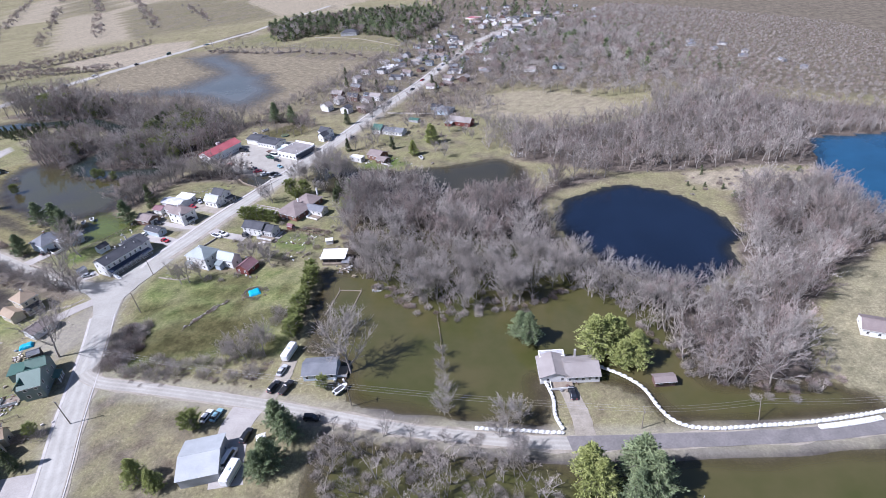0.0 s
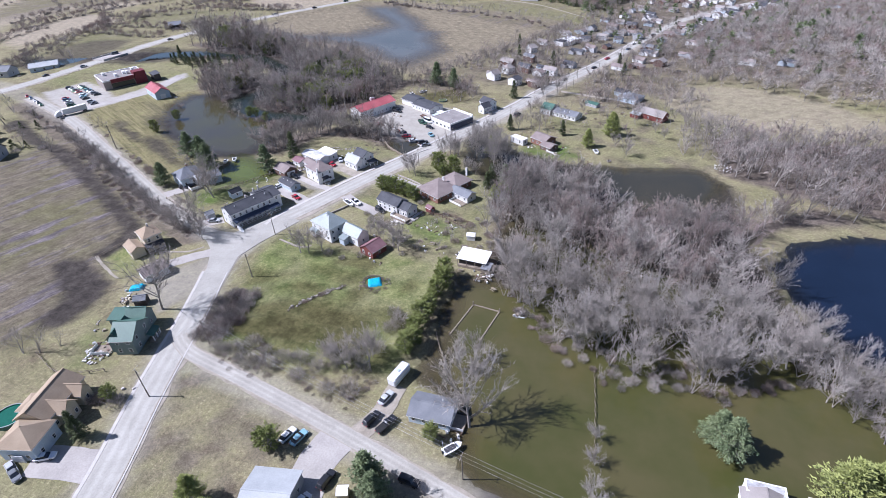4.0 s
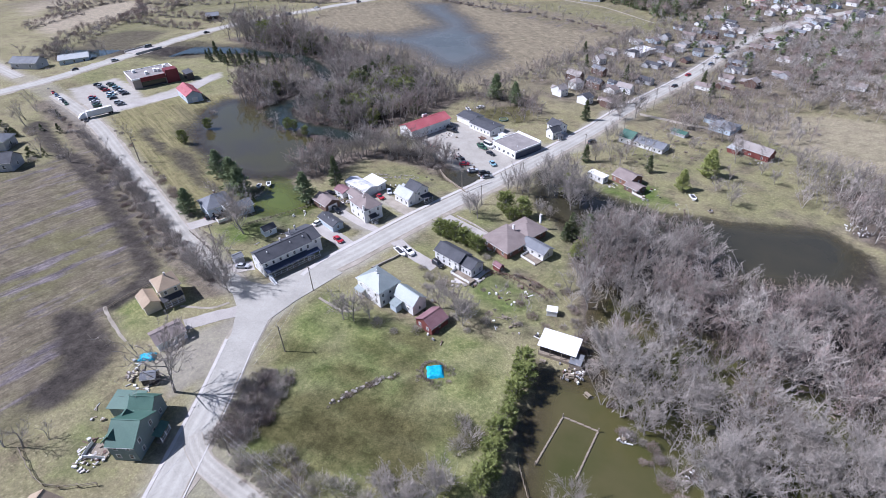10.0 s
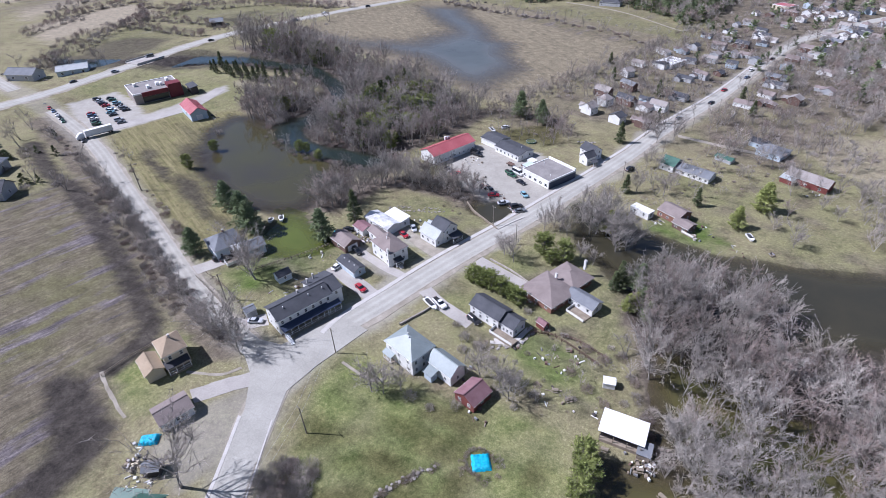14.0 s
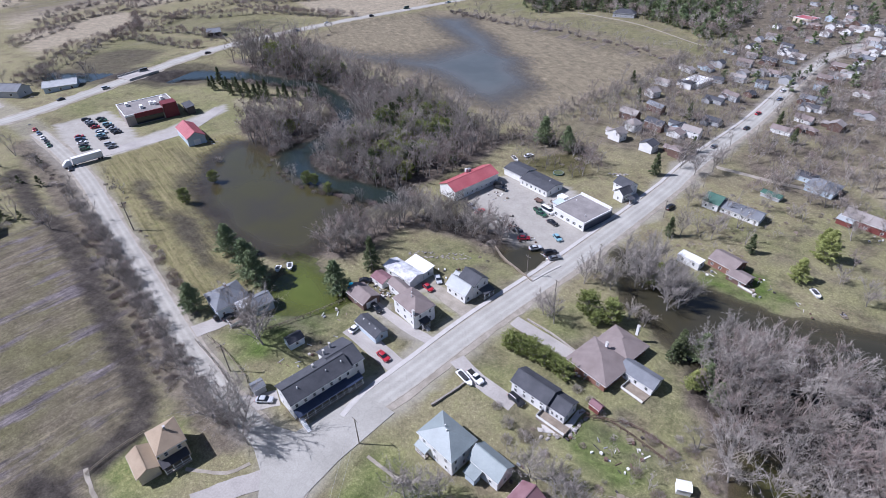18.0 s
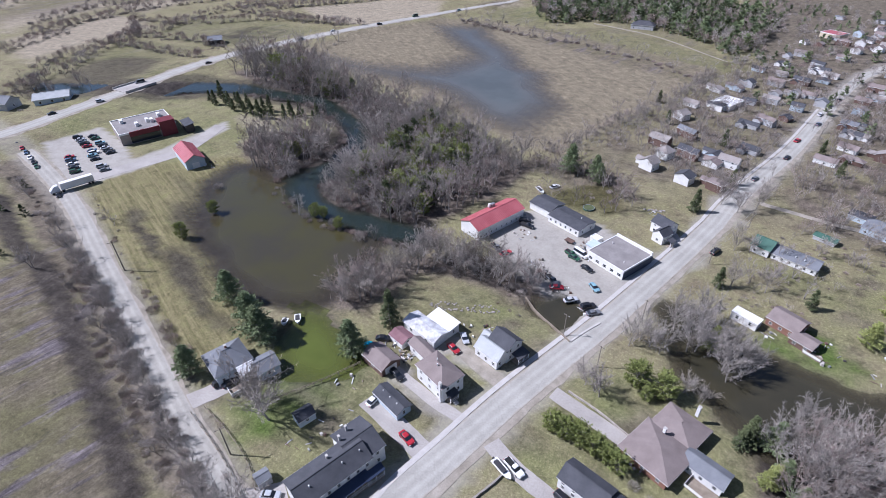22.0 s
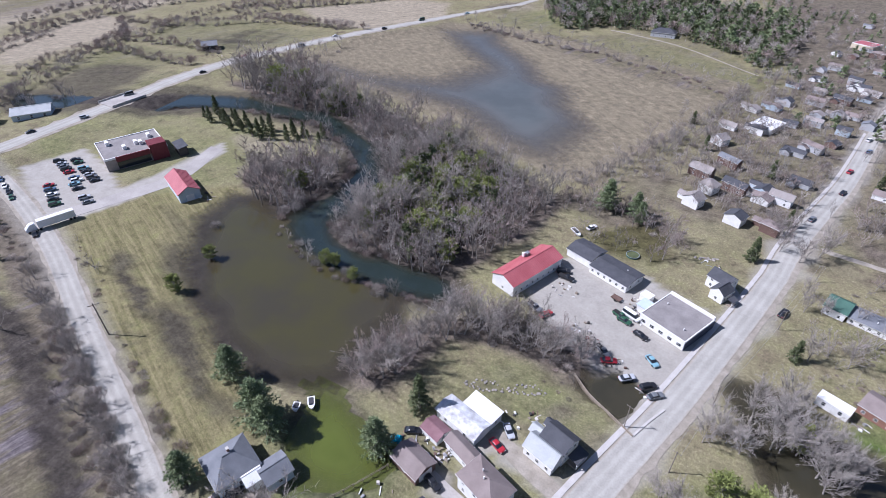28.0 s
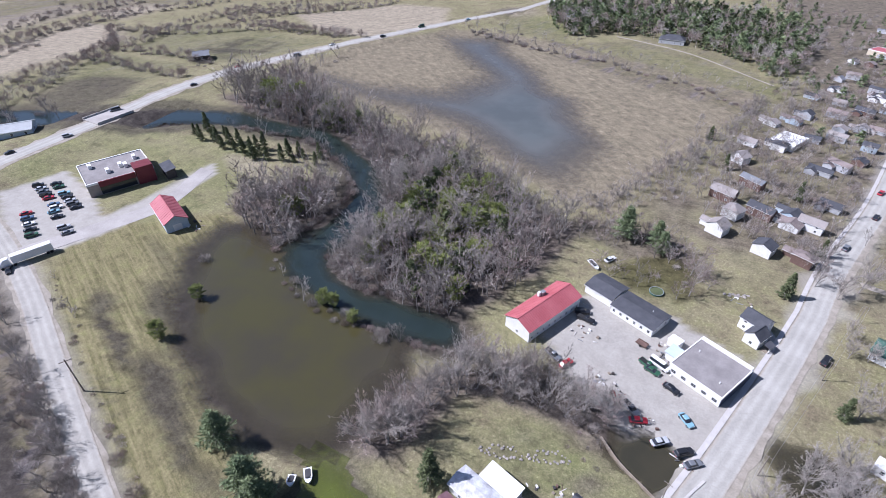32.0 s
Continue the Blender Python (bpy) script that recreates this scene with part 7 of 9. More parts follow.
wood_stuff("west_road_weeds", "patchy dry weeds and low brush beside the west road", (_wl - _wn2 * (7.0 + _wr.normal(0, 1.0, (len(_wl), 1))))[_wk], ("bush", "redbush", "thin", "bush"), (0.14, 0.5), 134)
for _x, _y, _h in ((-200.5, 228, 0.75), (-197, 226, 0.7), (-191, 224.5, 0.6), (-209, 232, 0.6)):
    plant("redbush", _x, _y, _h, "bushes by the bungalow")
for _x, _y in along([(-36, 118), (-14, 116), (6, 114), (24, 112)], 2.6, 33, 2.6):
    plant(("bush", "thin", "bush", "pale")[int(_trng.integers(4))], _x, _y, _trng.uniform(0.32, 0.55) * (1.0 if _trng.uniform() < 0.4 else 1.4), "drowned scrub south of the lane", "pale leafless scrub in flood water", -0.2)
wood_stuff("drowned_scrub", "tangled leafless scrub standing in flood water", scatter([(-36, 116), (24, 112), (30, 96), (28, 70), (-30, 70)], 3.4, 34), ("bush", "thin", "bush", "thin"), (0.55, 1.0), 35)
for _x, _y, _h in ((19, 122, 0.65), (16, 118, 0.5), (23, 124, 0.5)):
    plant("pale", _x, _y, _h, "", "broad bare tree beside the lane")
wood_stuff("pond_scrub", "bare trees and reeds between pond and flood", scatter([(56.7, 196), (57.5, 214), (71.6, 216), (84.3, 204), (100.1, 196), (91.2, 180), (75.2, 178)], 3.6, 36), ("pale", "thin", "thin"), (0.8, 1.2), 37)
wood_stuff("shore_scrub", "dry brush along the lake and meadow", scatter([(135, 290), (144.5, 330), (215.8, 340), (226.2, 300), (192, 290)], 8.0, 38), ("bush", "redbush", "shrubfir"), (0.5, 0.9), 39)
wood_stuff("north_bank_trees", "bare trees behind the red barn", scatter([(40, 360), (60, 352), (100, 390), (80, 425), (52, 425)], 6.0, 40), ("far", "thin"), (0.8, 1.1), 41)

for _x, _y, _h in ((-93.1, 381.9, 0.85), (-45.9, 437.2, 0.62), (-46.8, 448.6, 0.55), (-46.4, 423.7, 0.6), (-45.1, 381.8, 0.5), (-39.1, 384.5, 0.55)):
    plant("red" if _h > 0.8 else "bare", _x, _y, _h, "trees by the workshops", "bare reddish tree standing in a wet back yard" if _h > 0.8 else "leafless tree overhanging the main road")
wood_stuff("garden_hedge", "low red-brown hedge along the back lawn", np.concatenate([along([(-69.0, 238.6), (-63.7, 237.2), (-57.7, 235.5), (-50.3, 233.7)], 0.8, 171, 0.4), along([(-63.0, 241.5), (-58.0, 240.0), (-51.3, 238.3)], 0.9, 172, 0.4)]), ("redbush", "bush"), (0.2, 0.34), 173)
for _x, _y, _h in ((-48.6, 275.2, 0.85), (-50.4, 272.8, 0.6)):
    plant("fir", _x, _y, _h, "", "blue-green spruce beside the flood behind the bungalow")
for _x, _y, _h in ((-45.0, 263.4, 0.55), (-42.9, 266.4, 0.5)):
    plant("yellow", _x, _y, _h, "", "soft yellow-green evergreen behind the bungalow")
wood_stuff("garden_brush", "brown bare shrubs and saplings around the gardens", np.concatenate([scatter([(-50, 343), (-30, 347), (-5, 378), (10, 398), (40, 424), (45, 447), (0, 434), (-32, 402)], 5.2, 42), scatter([(-94, 222), (-60, 234), (-47, 240), (-48, 212), (-84, 206)], 5.0, 43), scatter([(-52, 330), (-40, 326), (-28, 352), (-40, 350)], 3.5, 44), scatter([(-125, 290), (-118, 302), (-104, 300), (-112, 288)], 3.4, 45, ((ROAD_POND, -2.0),))]), ("redbush", "bush", "thin", "redbush"), (0.22, 0.6), 46)

# ---- the far village ----
_hr = np.random.default_rng(77)
WALLS, ROOFS = ("white_wall", "grey_wall", "grey_wall", "blue_wall", "white_wall", "brown_wall"), ("grey_roof", "black_roof", "brown_roof", "black_roof", "taupe_roof", "brown_roof")
FAR = [(-79, 441), (-70, 463), (-62, 437), (-47, 440), (-45, 472), (-55, 508), (-36, 478), (-57, 474), (-72, 480), (-20, 512), (-12, 563), (1, 580), (-2, 622), (-23, 633), (-47, 575), (-56, 540), (16, 641), (32, 701), (43, 567), (58, 602), (60, 566), (39, 545), (22, 530), (58, 620), (92, 708), (105, 726), (115, 740), (46, 744), (23, 661), (55, 669), (-28, 584), (-42, 484)]
_dir = math.degrees(math.atan2(100, 41))


def village_house(x, y, turn, big=1.0):
    w, r = WALLS[int(_hr.integers(6))], ROOFS[int(_hr.integers(6))]
    words = {"white_wall": "white", "grey_wall": "grey", "blue_wall": "pale blue", "cream_wall": "cream", "brown_wall": "brown", "grey_roof": "grey", "black_roof": "charcoal", "brown_roof": "brown", "taupe_roof": "grey-brown", "white_roof": "white metal"}
    L, W, two = _hr.uniform(7.5, 10.5) * big, _hr.uniform(6, 7.4) * big, _hr.uniform() < 0.45
    root = simple_house("%s village house with a %s roof" % (words[w], words[r]), x, y, turn, L, W, 5.0 if two else 3.2, _hr.uniform(1.8, 2.8), "gable" if _hr.uniform() < 0.8 else "hip", w, r, 2 if two else 1, (2, 1, 2, 0) if two else (2, 0, 1, 0), group="village houses")
    if _hr.uniform() < 0.5:
        block(root, L * 0.3, W * 0.7, 90, W * 0.8, L * 0.45, 2.9, 1.6, "gable", M[w], M[r])


for _x, _y in FAR:
    village_house(_x, _y, _dir + (0, 90)[int(_hr.integers(2))] + _hr.normal(0, 5))
R = simple_house("long white flat-roofed garage building", -20, 601, _dir, 30, 12, 4.0, 0.5, "flat", "white_wall", "white_roof", 1, (6, 1, 4, 1), name="garage_building", category="building")
R = simple_house("flat-roofed village store with a red top", 128, 1010, _dir, 30, 18, 6, 0.6, "flat", "cream_wall", "red_roof", 1, (4, 1, 4, 1), name="store", category="store")
for _s in range(26):
    _t = _hr.uniform(600, 1180)
    _cx = np.interp(_t, [537, 655, 816, 1080, 1200], [10, 55, 122, 230, 280])
    _o = _hr.choice([-1, 1]) * _hr.uniform(13, 26)
    village_house(_cx + _o * 0.925, _t - _o * 0.38, _dir + (0, 90)[int(_hr.integers(2))], _hr.uniform(0.95, 1.15))
_near = [tuple(q) for q in FAR]
for _k in range(150):
    _gy = _hr.uniform(385, 720)
    _side = _hr.choice([-1, 1])
    _go = _side * (_hr.uniform(11, 24) if _k % 2 else _hr.uniform(24, 95 if _side > 0 else 48))
    _gx = float(np.interp(_gy, [345, 390, 450, 505, 590, 720], [-106, -89, -68, -50, -22, 22])) + _go
    _x, _y = unlay((_gx, _gy - 0.35 * _go))[0]
    if min(math.hypot(_x - q[0], (_y - q[1]) * 0.75) for q in _near) > 15 and len(_near) < 82:
        _near.append((_x, _y))
        village_house(_x, _y, _dir + (0, 90)[int(_hr.integers(2))] + _hr.normal(0, 4), _hr.uniform(0.9, 1.15))
for _x, _y in ((-75, 452), (-66, 446), (-58, 448), (-38, 452), (-48, 460), (-62, 490), (-50, 494), (-40, 500), (-28, 494), (-66, 520), (-46, 520), (-30, 530), (-15, 535), (-50, 555), (-34, 560), (-20, 572), (-8, 596), (-34, 610), (6, 616), (-14, 648), (30, 560), (46, 580), (30, 590), (50, 636), (70, 600), (76, 640), (64, 690), (84, 690), (20, 690), (34, 730), (64, 740), (100, 760), (24, 512), (40, 520), (10, 490), (-6, 470), (-84, 470), (-88, 500), (-80, 520), (-70, 560), (-60, 590)):
    for _k in range(3):
        plant(("far", "redfar", "redfar", "far", "far", "far", "far", "redfar", "far", "redfar", "palefar", "fir")[int(_hr.integers(12))], _x + _k * _hr.uniform(-9, 9), _y + _k * _hr.uniform(-9, 9), _hr.uniform(0.65, 0.95), "village trees")
_vt = _hr.uniform((430, -75), (760, 85), (700, 2))
_vt = np.stack([np.interp(_vt[:, 0], [436, 537, 655, 816], [-31, 10, 55, 122]) + _vt[:, 1] * 0.925, _vt[:, 0] - _vt[:, 1] * 0.38], 1)[np.abs(_vt[:, 1]) > 9]
_vt = _vt[np.min(np.hypot(_vt[:, None, 0] - np.array(FAR)[None, :, 0], _vt[:, None, 1] - np.array(FAR)[None, :, 1]), axis=1) > 6.5]
wood_stuff("village_near_trees", "bare trees between the village houses", _vt, ("far", "redfar", "far", "redfar", "bush", "palefar"), (0.7, 1.2), 151)
wood_stuff("village_far_trees", "bare trees and conifers in the far village", _hr.uniform((-10, 600), (330, 1250), (900, 2)), ("dist", "reddist", "paledist", "distpine"), (0.8, 1.2), 51)
# mostly pale-twigged trees: the lighter colour stands in for distance haze
wood_stuff("far_wood_east", "far leafless wood east of the village", scatter([(75, 540), (110, 700), (240, 1000), (420, 1300), (900, 1200), (900, 520), (420, 480), (240, 515), (155, 500)], 10.0, 52), ("paledist", "paledist", "dist", "reddist"), (0.9, 1.4), 53, tones=0.45)
wood_stuff("far_pine_wood", "dark green pine wood beyond the reed field", scatter(PINE_WOOD, 5.6, 54), ("distpine", "distpine", "dist", "distfir", "reddist"), (0.75, 1.2), 55, level=True)
wood_stuff("store_back_brush", "brown bare brush behind the workshops", np.concatenate([scatter([(-134, 390), (-118, 398), (-100, 396), (-88, 386), (-82, 398), (-94, 420), (-116, 420), (-136, 408)], 4.2, 158), scatter([(-130, 372), (-124, 384), (-100, 392), (-92, 384), (-98, 376)], 5.5, 159)]), ("far", "redfar", "bush", "redfar", "thin"), (0.4, 0.85), 160)
wood_stuff("bay_brush", "belt of grey brush between the reed field and gardens", scatter([(-142, 408), (-102, 490), (-60, 590), (-26, 690), (-6, 690), (-40, 590), (-84, 490), (-122, 405)], 4.6, 156), ("far", "bush", "thin", "redfar"), (0.35, 0.8), 157)
wood_stuff("bay_edge_trees", "bare trees along the reed field's edge", np.concatenate([along([(-134, 415), (-94, 500), (-52, 598), (-18, 690)], 2.2, 56, 2.6), along([(-262, 640), (-180, 680), (-94, 694), (-14, 712)], 7, 57, 2.0), along([(-296, 440), (-288, 490)], 6, 58, 3)]), ("far", "bush", "thin"), (0.5, 0.85), 59)
# houses of the far eastern road, beyond the woods
for _i, (_x, _y) in enumerate(((338, 770), (361, 745), (405, 735), (428, 680), (398, 790), (380, 700), (352, 800), (430, 640))):
    simple_house(("white", "pale grey")[_i % 2] + " farmhouse with a grey roof among far woods", _x, _y, 35 * _i, 13, 9, 4.5, 2.6, "gable", ("white_wall", "grey_wall")[_i % 2], "grey_roof", 1, (2, 1, 2, 1), group="far eastern houses")
wood_stuff("far_hedgerows", "dark bare hedgerows between far fields", np.concatenate([along(r, 2.2, 60 + i, 1.7) for i, r in enumerate(FAR_HEDGES)] + [along(r, 3.6, 90 + i, 3.4) for i, r in enumerate(FAR_HEDGES)]), ("dist", "distbush", "reddist", "distbush", "reddist"), (0.4, 0.78), 75, level=True, tones=0.5)
wood_stuff("bay_hedge", "low bare hedge along the far side of the reeds", np.concatenate([along(BAY_HEDGE, 2.6, 120, 1.8), along(BAY_HEDGE[:5], 2.6, 121, 4.0)]), ("bush", "distbush", "redbush", "far"), (0.45, 0.85), 122, level=True)
NEAR_HEDGES = [[(-507, 329), (-509, 348), (-518, 377), (-533, 406), (-546, 435)], [(-552, 440), (-515, 438), (-476, 435), (-448, 435)], [(-557, 443), (-561, 470), (-548, 485), (-556, 510)], [(-556, 510), (-523, 528), (-490, 551), (-451, 558), (-409, 557)], [(-526, 576), (-498, 609), (-466, 642)], [(-608, 387), (-621, 422), (-624, 448)], [(-639, 438), (-645, 479), (-653, 526), (-648, 561)]]
wood_stuff("field_hedgerows", "continuous dark brown bare hedgerows round the wet fields", np.concatenate([along(r, 2.6, 360 + i, 1.5) for i, r in enumerate(NEAR_HEDGES)] + [along(r, 4.0, 380 + i, 3.0) for i, r in enumerate(NEAR_HEDGES)]), ("reddist", "distbush", "reddist", "dist"), (0.45, 0.8), 361, level=True, tones=0.5)
_band = np.random.default_rng(340)
_far = []
for _u in range(-1500, -560, 95):
    _w = np.arange(300, 2100, 7.0)
    _w = _w[wavy(_w, np.full(_w.shape, float(_u)), 130, 7) > -0.35]
    _n = _band.normal(0, 4.5, (2, len(_w)))
    _far.append(np.stack([(_u + 460) * 0.83 - (_w + _n[0]) * 0.1 + _n[1] - 0.45 * (_w - 300), 240 + (_u + 460) * 0.1 + (_w + _n[0]) * 0.83], 1))
_far = np.concatenate(_far)
_far = _far[(np.hypot(_far[:, 0] + 150, _far[:, 1] - 180) > 700) & (np.hypot(_far[:, 0] + 150, _far[:, 1] - 180) < 2000)]
wood_stuff("far_field_rows", "long bare hedgerows between far narrow fields", _far, ("dist", "distbush", "reddist"), (0.7, 1.1), 310, level=True)
wood_stuff("farm_trees", "bare trees around the far farm", _hr.normal((-344, 312), (7, 12), (50, 2)), ("far", "redfar", "bush"), (0.22, 0.45), 76)
wood_stuff("west_trees", "bare trees by the west road houses", _hr.normal((-285, 232), (16, 10), (30, 2)), ("thin", "bush", "shrubfir"), (0.5, 0.8), 78)

# ---- drives, kerbs and walls ----


def drive(pts, half, mat, label, z=0.07, name="driveway"):
    strip(name, smooth_line(pts, 2.0), half, -half, z, M[mat], 0.1, 0.12, label, "structure", "driveway")


drive([(-119, 226), (-130, 230.5), (-142, 235)], 3.2, "old_asphalt", "grey asphalt drive beside the apartment row")
drive([(-113, 241), (-127, 243.6), (-140, 248)], 1.9, "old_asphalt", "grey asphalt drive to the brown garage", 0.074)
drive([(-106, 257), (-120, 262.4), (-127, 266), (-130, 268)], 2.6, "shoulder", "gravel drive with parked cars")
drive([(-109, 239), (-101, 234.5), (-90, 231)], 2.6, "old_asphalt", "pale grey asphalt drive with parked cars")
drive([(-98, 264), (-87, 260.6), (-78, 258)], 2.6, "old_asphalt", "grey asphalt drive to the bungalow")
drive([(-182, 208), (-178, 214.5), (-175, 221)], 2.4, "old_asphalt", "worn grey asphalt drive to the grey bungalow")
drive([(-154, 196), (-149.5, 199.6), (-146, 203)], 2.6, "old_asphalt", "short grey drive behind the apartment row")
drive([(-133, 185), (-140, 178), (-146, 170)], 2.4, "old_asphalt", "worn grey asphalt drive to the old garage")
drive([(-106, 98), (-114, 96.6), (-123, 94)], 4.4, "old_asphalt", "wide grey asphalt drive with parked cars")
drive([(-58.5, 127), (-61, 118), (-60, 108), (-58, 98)], 4.6, "old_asphalt", "grey asphalt yard with parked vehicles", 0.066)
drive([(-55, 128), (-51.5, 137), (-50.5, 147)], 2.6, "shoulder", "gravel drive with parked cars")
drive([(40, 117), (41, 128), (40, 139)], 2.8, "shoulder", "gravel drive to the flooded bungalow")
drive([(-62, 365), (-66, 371), (-69, 380)], 1.9, "old_asphalt", "short asphalt drive")
drive([(-27, 440), (4, 442), (15, 444)], 2.0, "shoulder", "gravel lane to the grey house")
strip("market_path", smooth_line([(-279, 262), (-271, 288), (-265, 312), (-268, 340)], 3), 2.6, -2.6, 0.08, M["old_asphalt"], label="grey drive past the supermarket")
strip("bay_drive", smooth_line([(-150, 752), (-127, 758), (-77, 765), (-1, 747)], 6), 1.6, -1.6, 0.08, M["shoulder"], label="pale gravel drive along the far meadow")
_k = smooth_line([(-124, 205), (-122.6, 214), (-117, 230), (-107, 258), (-87, 306), (-66, 361), (-38, 436), (7, 537), (55, 655)])
strip("sidewalk", _k, 5.6, 4.2, 0.16, M["concrete"], 0.2, label="pale concrete sidewalk along the main road")
strip("kerb_west", smooth_line(SOUTH_ROAD[3:-1]), 4.5, 3.7, 0.15, M["concrete"], 0.2, label="pale concrete kerb beside the south road")
strip("kerb_east", smooth_line(SOUTH_ROAD[3:8]), -3.9, -4.25, 0.15, M["concrete"], 0.2, label="low concrete kerb beside the south road")
strip("retaining_wall", smooth_line([(-114.4, 300.2), (-109.5, 294.9), (-103.4, 291.0), (-97.2, 287.0)], 2), 0.2, -0.2, 0.5, M["wood"], 1.4, label="timber retaining wall beside the roadside pond")
strip("pond_kerb", smooth_line([(-97.2, 287.0), (-93.4, 294.9), (-89.7, 301.7)], 2), 0.3, -0.3, 0.3, M["concrete"], 1.4, label="concrete edge between road and pond")

strip("garden_wall", smooth_line([(-109.7, 219.7), (-104.9, 229.5), (-103.7, 233.2)], 1.5), 0.22, -0.22, 0.6, M["stone"], 0.9, 0.05, "low grey stone wall round the front garden", "structure", "wall")
strip("garden_wall", smooth_line([(-94.1, 266.6), (-85.6, 264.0), (-77.1, 260.1)], 1.5), 0.22, -0.22, 0.5, M["stone"], 0.8, 0.05, "low grey stone wall beside the bungalow's drive", "structure", "wall")
strip("garden_path", smooth_line([(-81.6, 227.8), (-75.9, 230.7), (-73.1, 238.3)], 1.5), 0.7, -0.7, 0.09, M["concrete"], 0.1, 0.05, "pale concrete path round the white house", "structure", "path")
strip("garden_path", smooth_line([(-118.0, 198.3), (-108.0, 196.3), (-104.7, 198.8)], 1.5), 0.45, -0.45, 0.09, M["shoulder"], 0.1, 0.05, "worn gravel path to the teal-roofed house", "structure", "path")
strip("garden_path", smooth_line([(-152.8, 176.0), (-144.3, 179.4), (-141.2, 183.9)], 1.5), 0.45, -0.45, 0.09, M["shoulder"], 0.1, 0.05, "worn gravel path beside the cream house", "structure", "path")
strip("garden_path", smooth_line([(-171.6, 166.1), (-166.2, 162.7), (-159.1, 159.3), (-155.6, 157.8)], 1.5), 0.5, -0.5, 0.07, M["shoulder"], 0.1, 0.15, "worn tan path along the lawn of the cream house", "structure", "path")
strip("garden_path", smooth_line([(-82.4, 226.4), (-77.8, 228.4), (-75.5, 230.9), (-73.6, 236.4), (-72.3, 239.2)], 1.0), 0.6, -0.6, 0.1, M["concrete"], 0.12, 0.05, "white concrete path behind the white house", "structure", "path")

# ---- fences ----


def fence(label, pts, gap=2.5, h=1.1, mat="wood"):
    l = smooth_line(pts, gap)
    root = thing("fence", label, "fence")
    post = boxes_mesh("post", [(-0.07, -0.07, -0.3, 0.07, 0.07, h)], M[mat])
    for q in l:
        child("post", post, root, pose(*q, 0))
    for a, b in zip(l[:-1], l[1:]):
        d = b - a
        n = float(np.hypot(*d))
        rail = boxes_mesh("rail", [(0, -0.03, h - 0.2, n, 0.03, h - 0.06)], M[mat])
        child("rail", rail, root, pose(*a, 0, 0, 0, math.degrees(math.atan2(d[1], d[0]))))
        child("rail", rail, root, pose(*a, -0.45, 0, 0, math.degrees(math.atan2(d[1], d[0]))))


fence("weathered wooden fence across a flooded back yard", [(-163, 221), (-155, 234), (-149, 245)])
fence("weathered wooden fence along a west road yard", [(-175, 212), (-166, 209), (-158, 205), (-152, 200)])
fence("old wooden fence behind the tan-roofed house", [(-150, 121), (-138, 117), (-128, 122)], 3.0, 1.2)
fence("wooden fence beside the garden slope", [(-72, 236), (-60, 240), (-49, 237)], 2.5, 1.2, "brown_wall")
fence("weathered board fence round the apartment yard", [(-176.6, 209.0), (-162.7, 202.7), (-150.2, 195.1)], 2.2, 1.1)
fence("dark board fence below the garden slope", [(-73.2, 237.1), (-64.3, 238.0), (-51.1, 233.2)], 2.0, 1.3, "brown_wall")
fence("low board fence along the field side of the cream house", [(-170.2, 165.0), (-169.1, 172.8), (-167.1, 179.4)], 2.5, 1.0)

# ---- poles and wires ----


def pole(x, y, lean=(0, 0), turn=0, h=9.5):
    root = thing("utility_pole", "weathered wooden utility pole with a crossarm", "utility pole", x, y, 0, turn, "utility poles")
    bm = bmesh.new()
    bmesh.ops.create_cone(bm, cap_ends=True, segments=8, radius1=0.17, radius2=0.11, depth=h + 1, matrix=Matrix.Translation((0, 0, h / 2 - 0.5)))
    me = bpy.data.meshes.new("pole")
    bm.to_mesh(me)
    bm.free()
    me.materials.append(M["pole"])
    m = pose(0, 0, 0, *lean)
    child("pole", me, root, m)
    arm = child("crossarm", boxes_mesh("crossarm", [(-1.1, -0.06, h - 0.7, 1.1, 0.06, h - 0.56)], M["pole"]), root, m @ pose(0, 0.14, 0))
    ins = boxes_mesh("insulator", [(-0.05, -0.05, h - 0.56, 0.05, 0.05, h - 0.36)], M["steel"], 0.02)
    for k in (-1.0, 0.0, 1.0):
        child("insulator", ins, arm, pose(k, 0, 0))


POLES_ROAD = [(-111, 119), (-114.6, 174), (-121.3, 200.5), (-99.5, 289), (-88, 281), (-77, 312), (-55, 364), (-37, 408), (-18, 455), (4, 508), (30, 574)]
POLES_LANE = [(-108, 141), (-27.2, 127.4), (56.8, 123.6), (91.3, 128.1), (132.8, 128.6)]
for _x, _y in POLES_ROAD:
    pole(_x, _y, turn=-20)
for _i, (_x, _y) in enumerate(POLES_LANE):
    pole(_x, _y, (0, 16) if _i == 3 else (0, 0), turn=88)
pole(-162, 204.5, turn=60)
pole(-228, 241.5, turn=60)


def wire(label, a, b, sag=0.9, r=0.02):
    cu = bpy.data.curves.new("power_line", "CURVE")
    cu.dimensions, cu.bevel_depth, cu.bevel_resolution = "3D", r, 0
    s = cu.splines.new("POLY")
    s.points.add(10)
    (ax, ay), (bx, by) = lay([a[:2], b[:2]])
    a, b = Vector((ax, ay, a[2] * stretch_at(*a[:2])[1])), Vector((bx, by, b[2] * stretch_at(*b[:2])[1]))
    for i in range(11):
        t = i / 10
        q = a.lerp(b, t)
        s.points[i].co = (q.x, q.y, q.z - sag * 4 * t * (1 - t), 1)
    cu.materials.append(M["steel"])
    tagged(new("power_line", cu), label, "power line", "power lines")


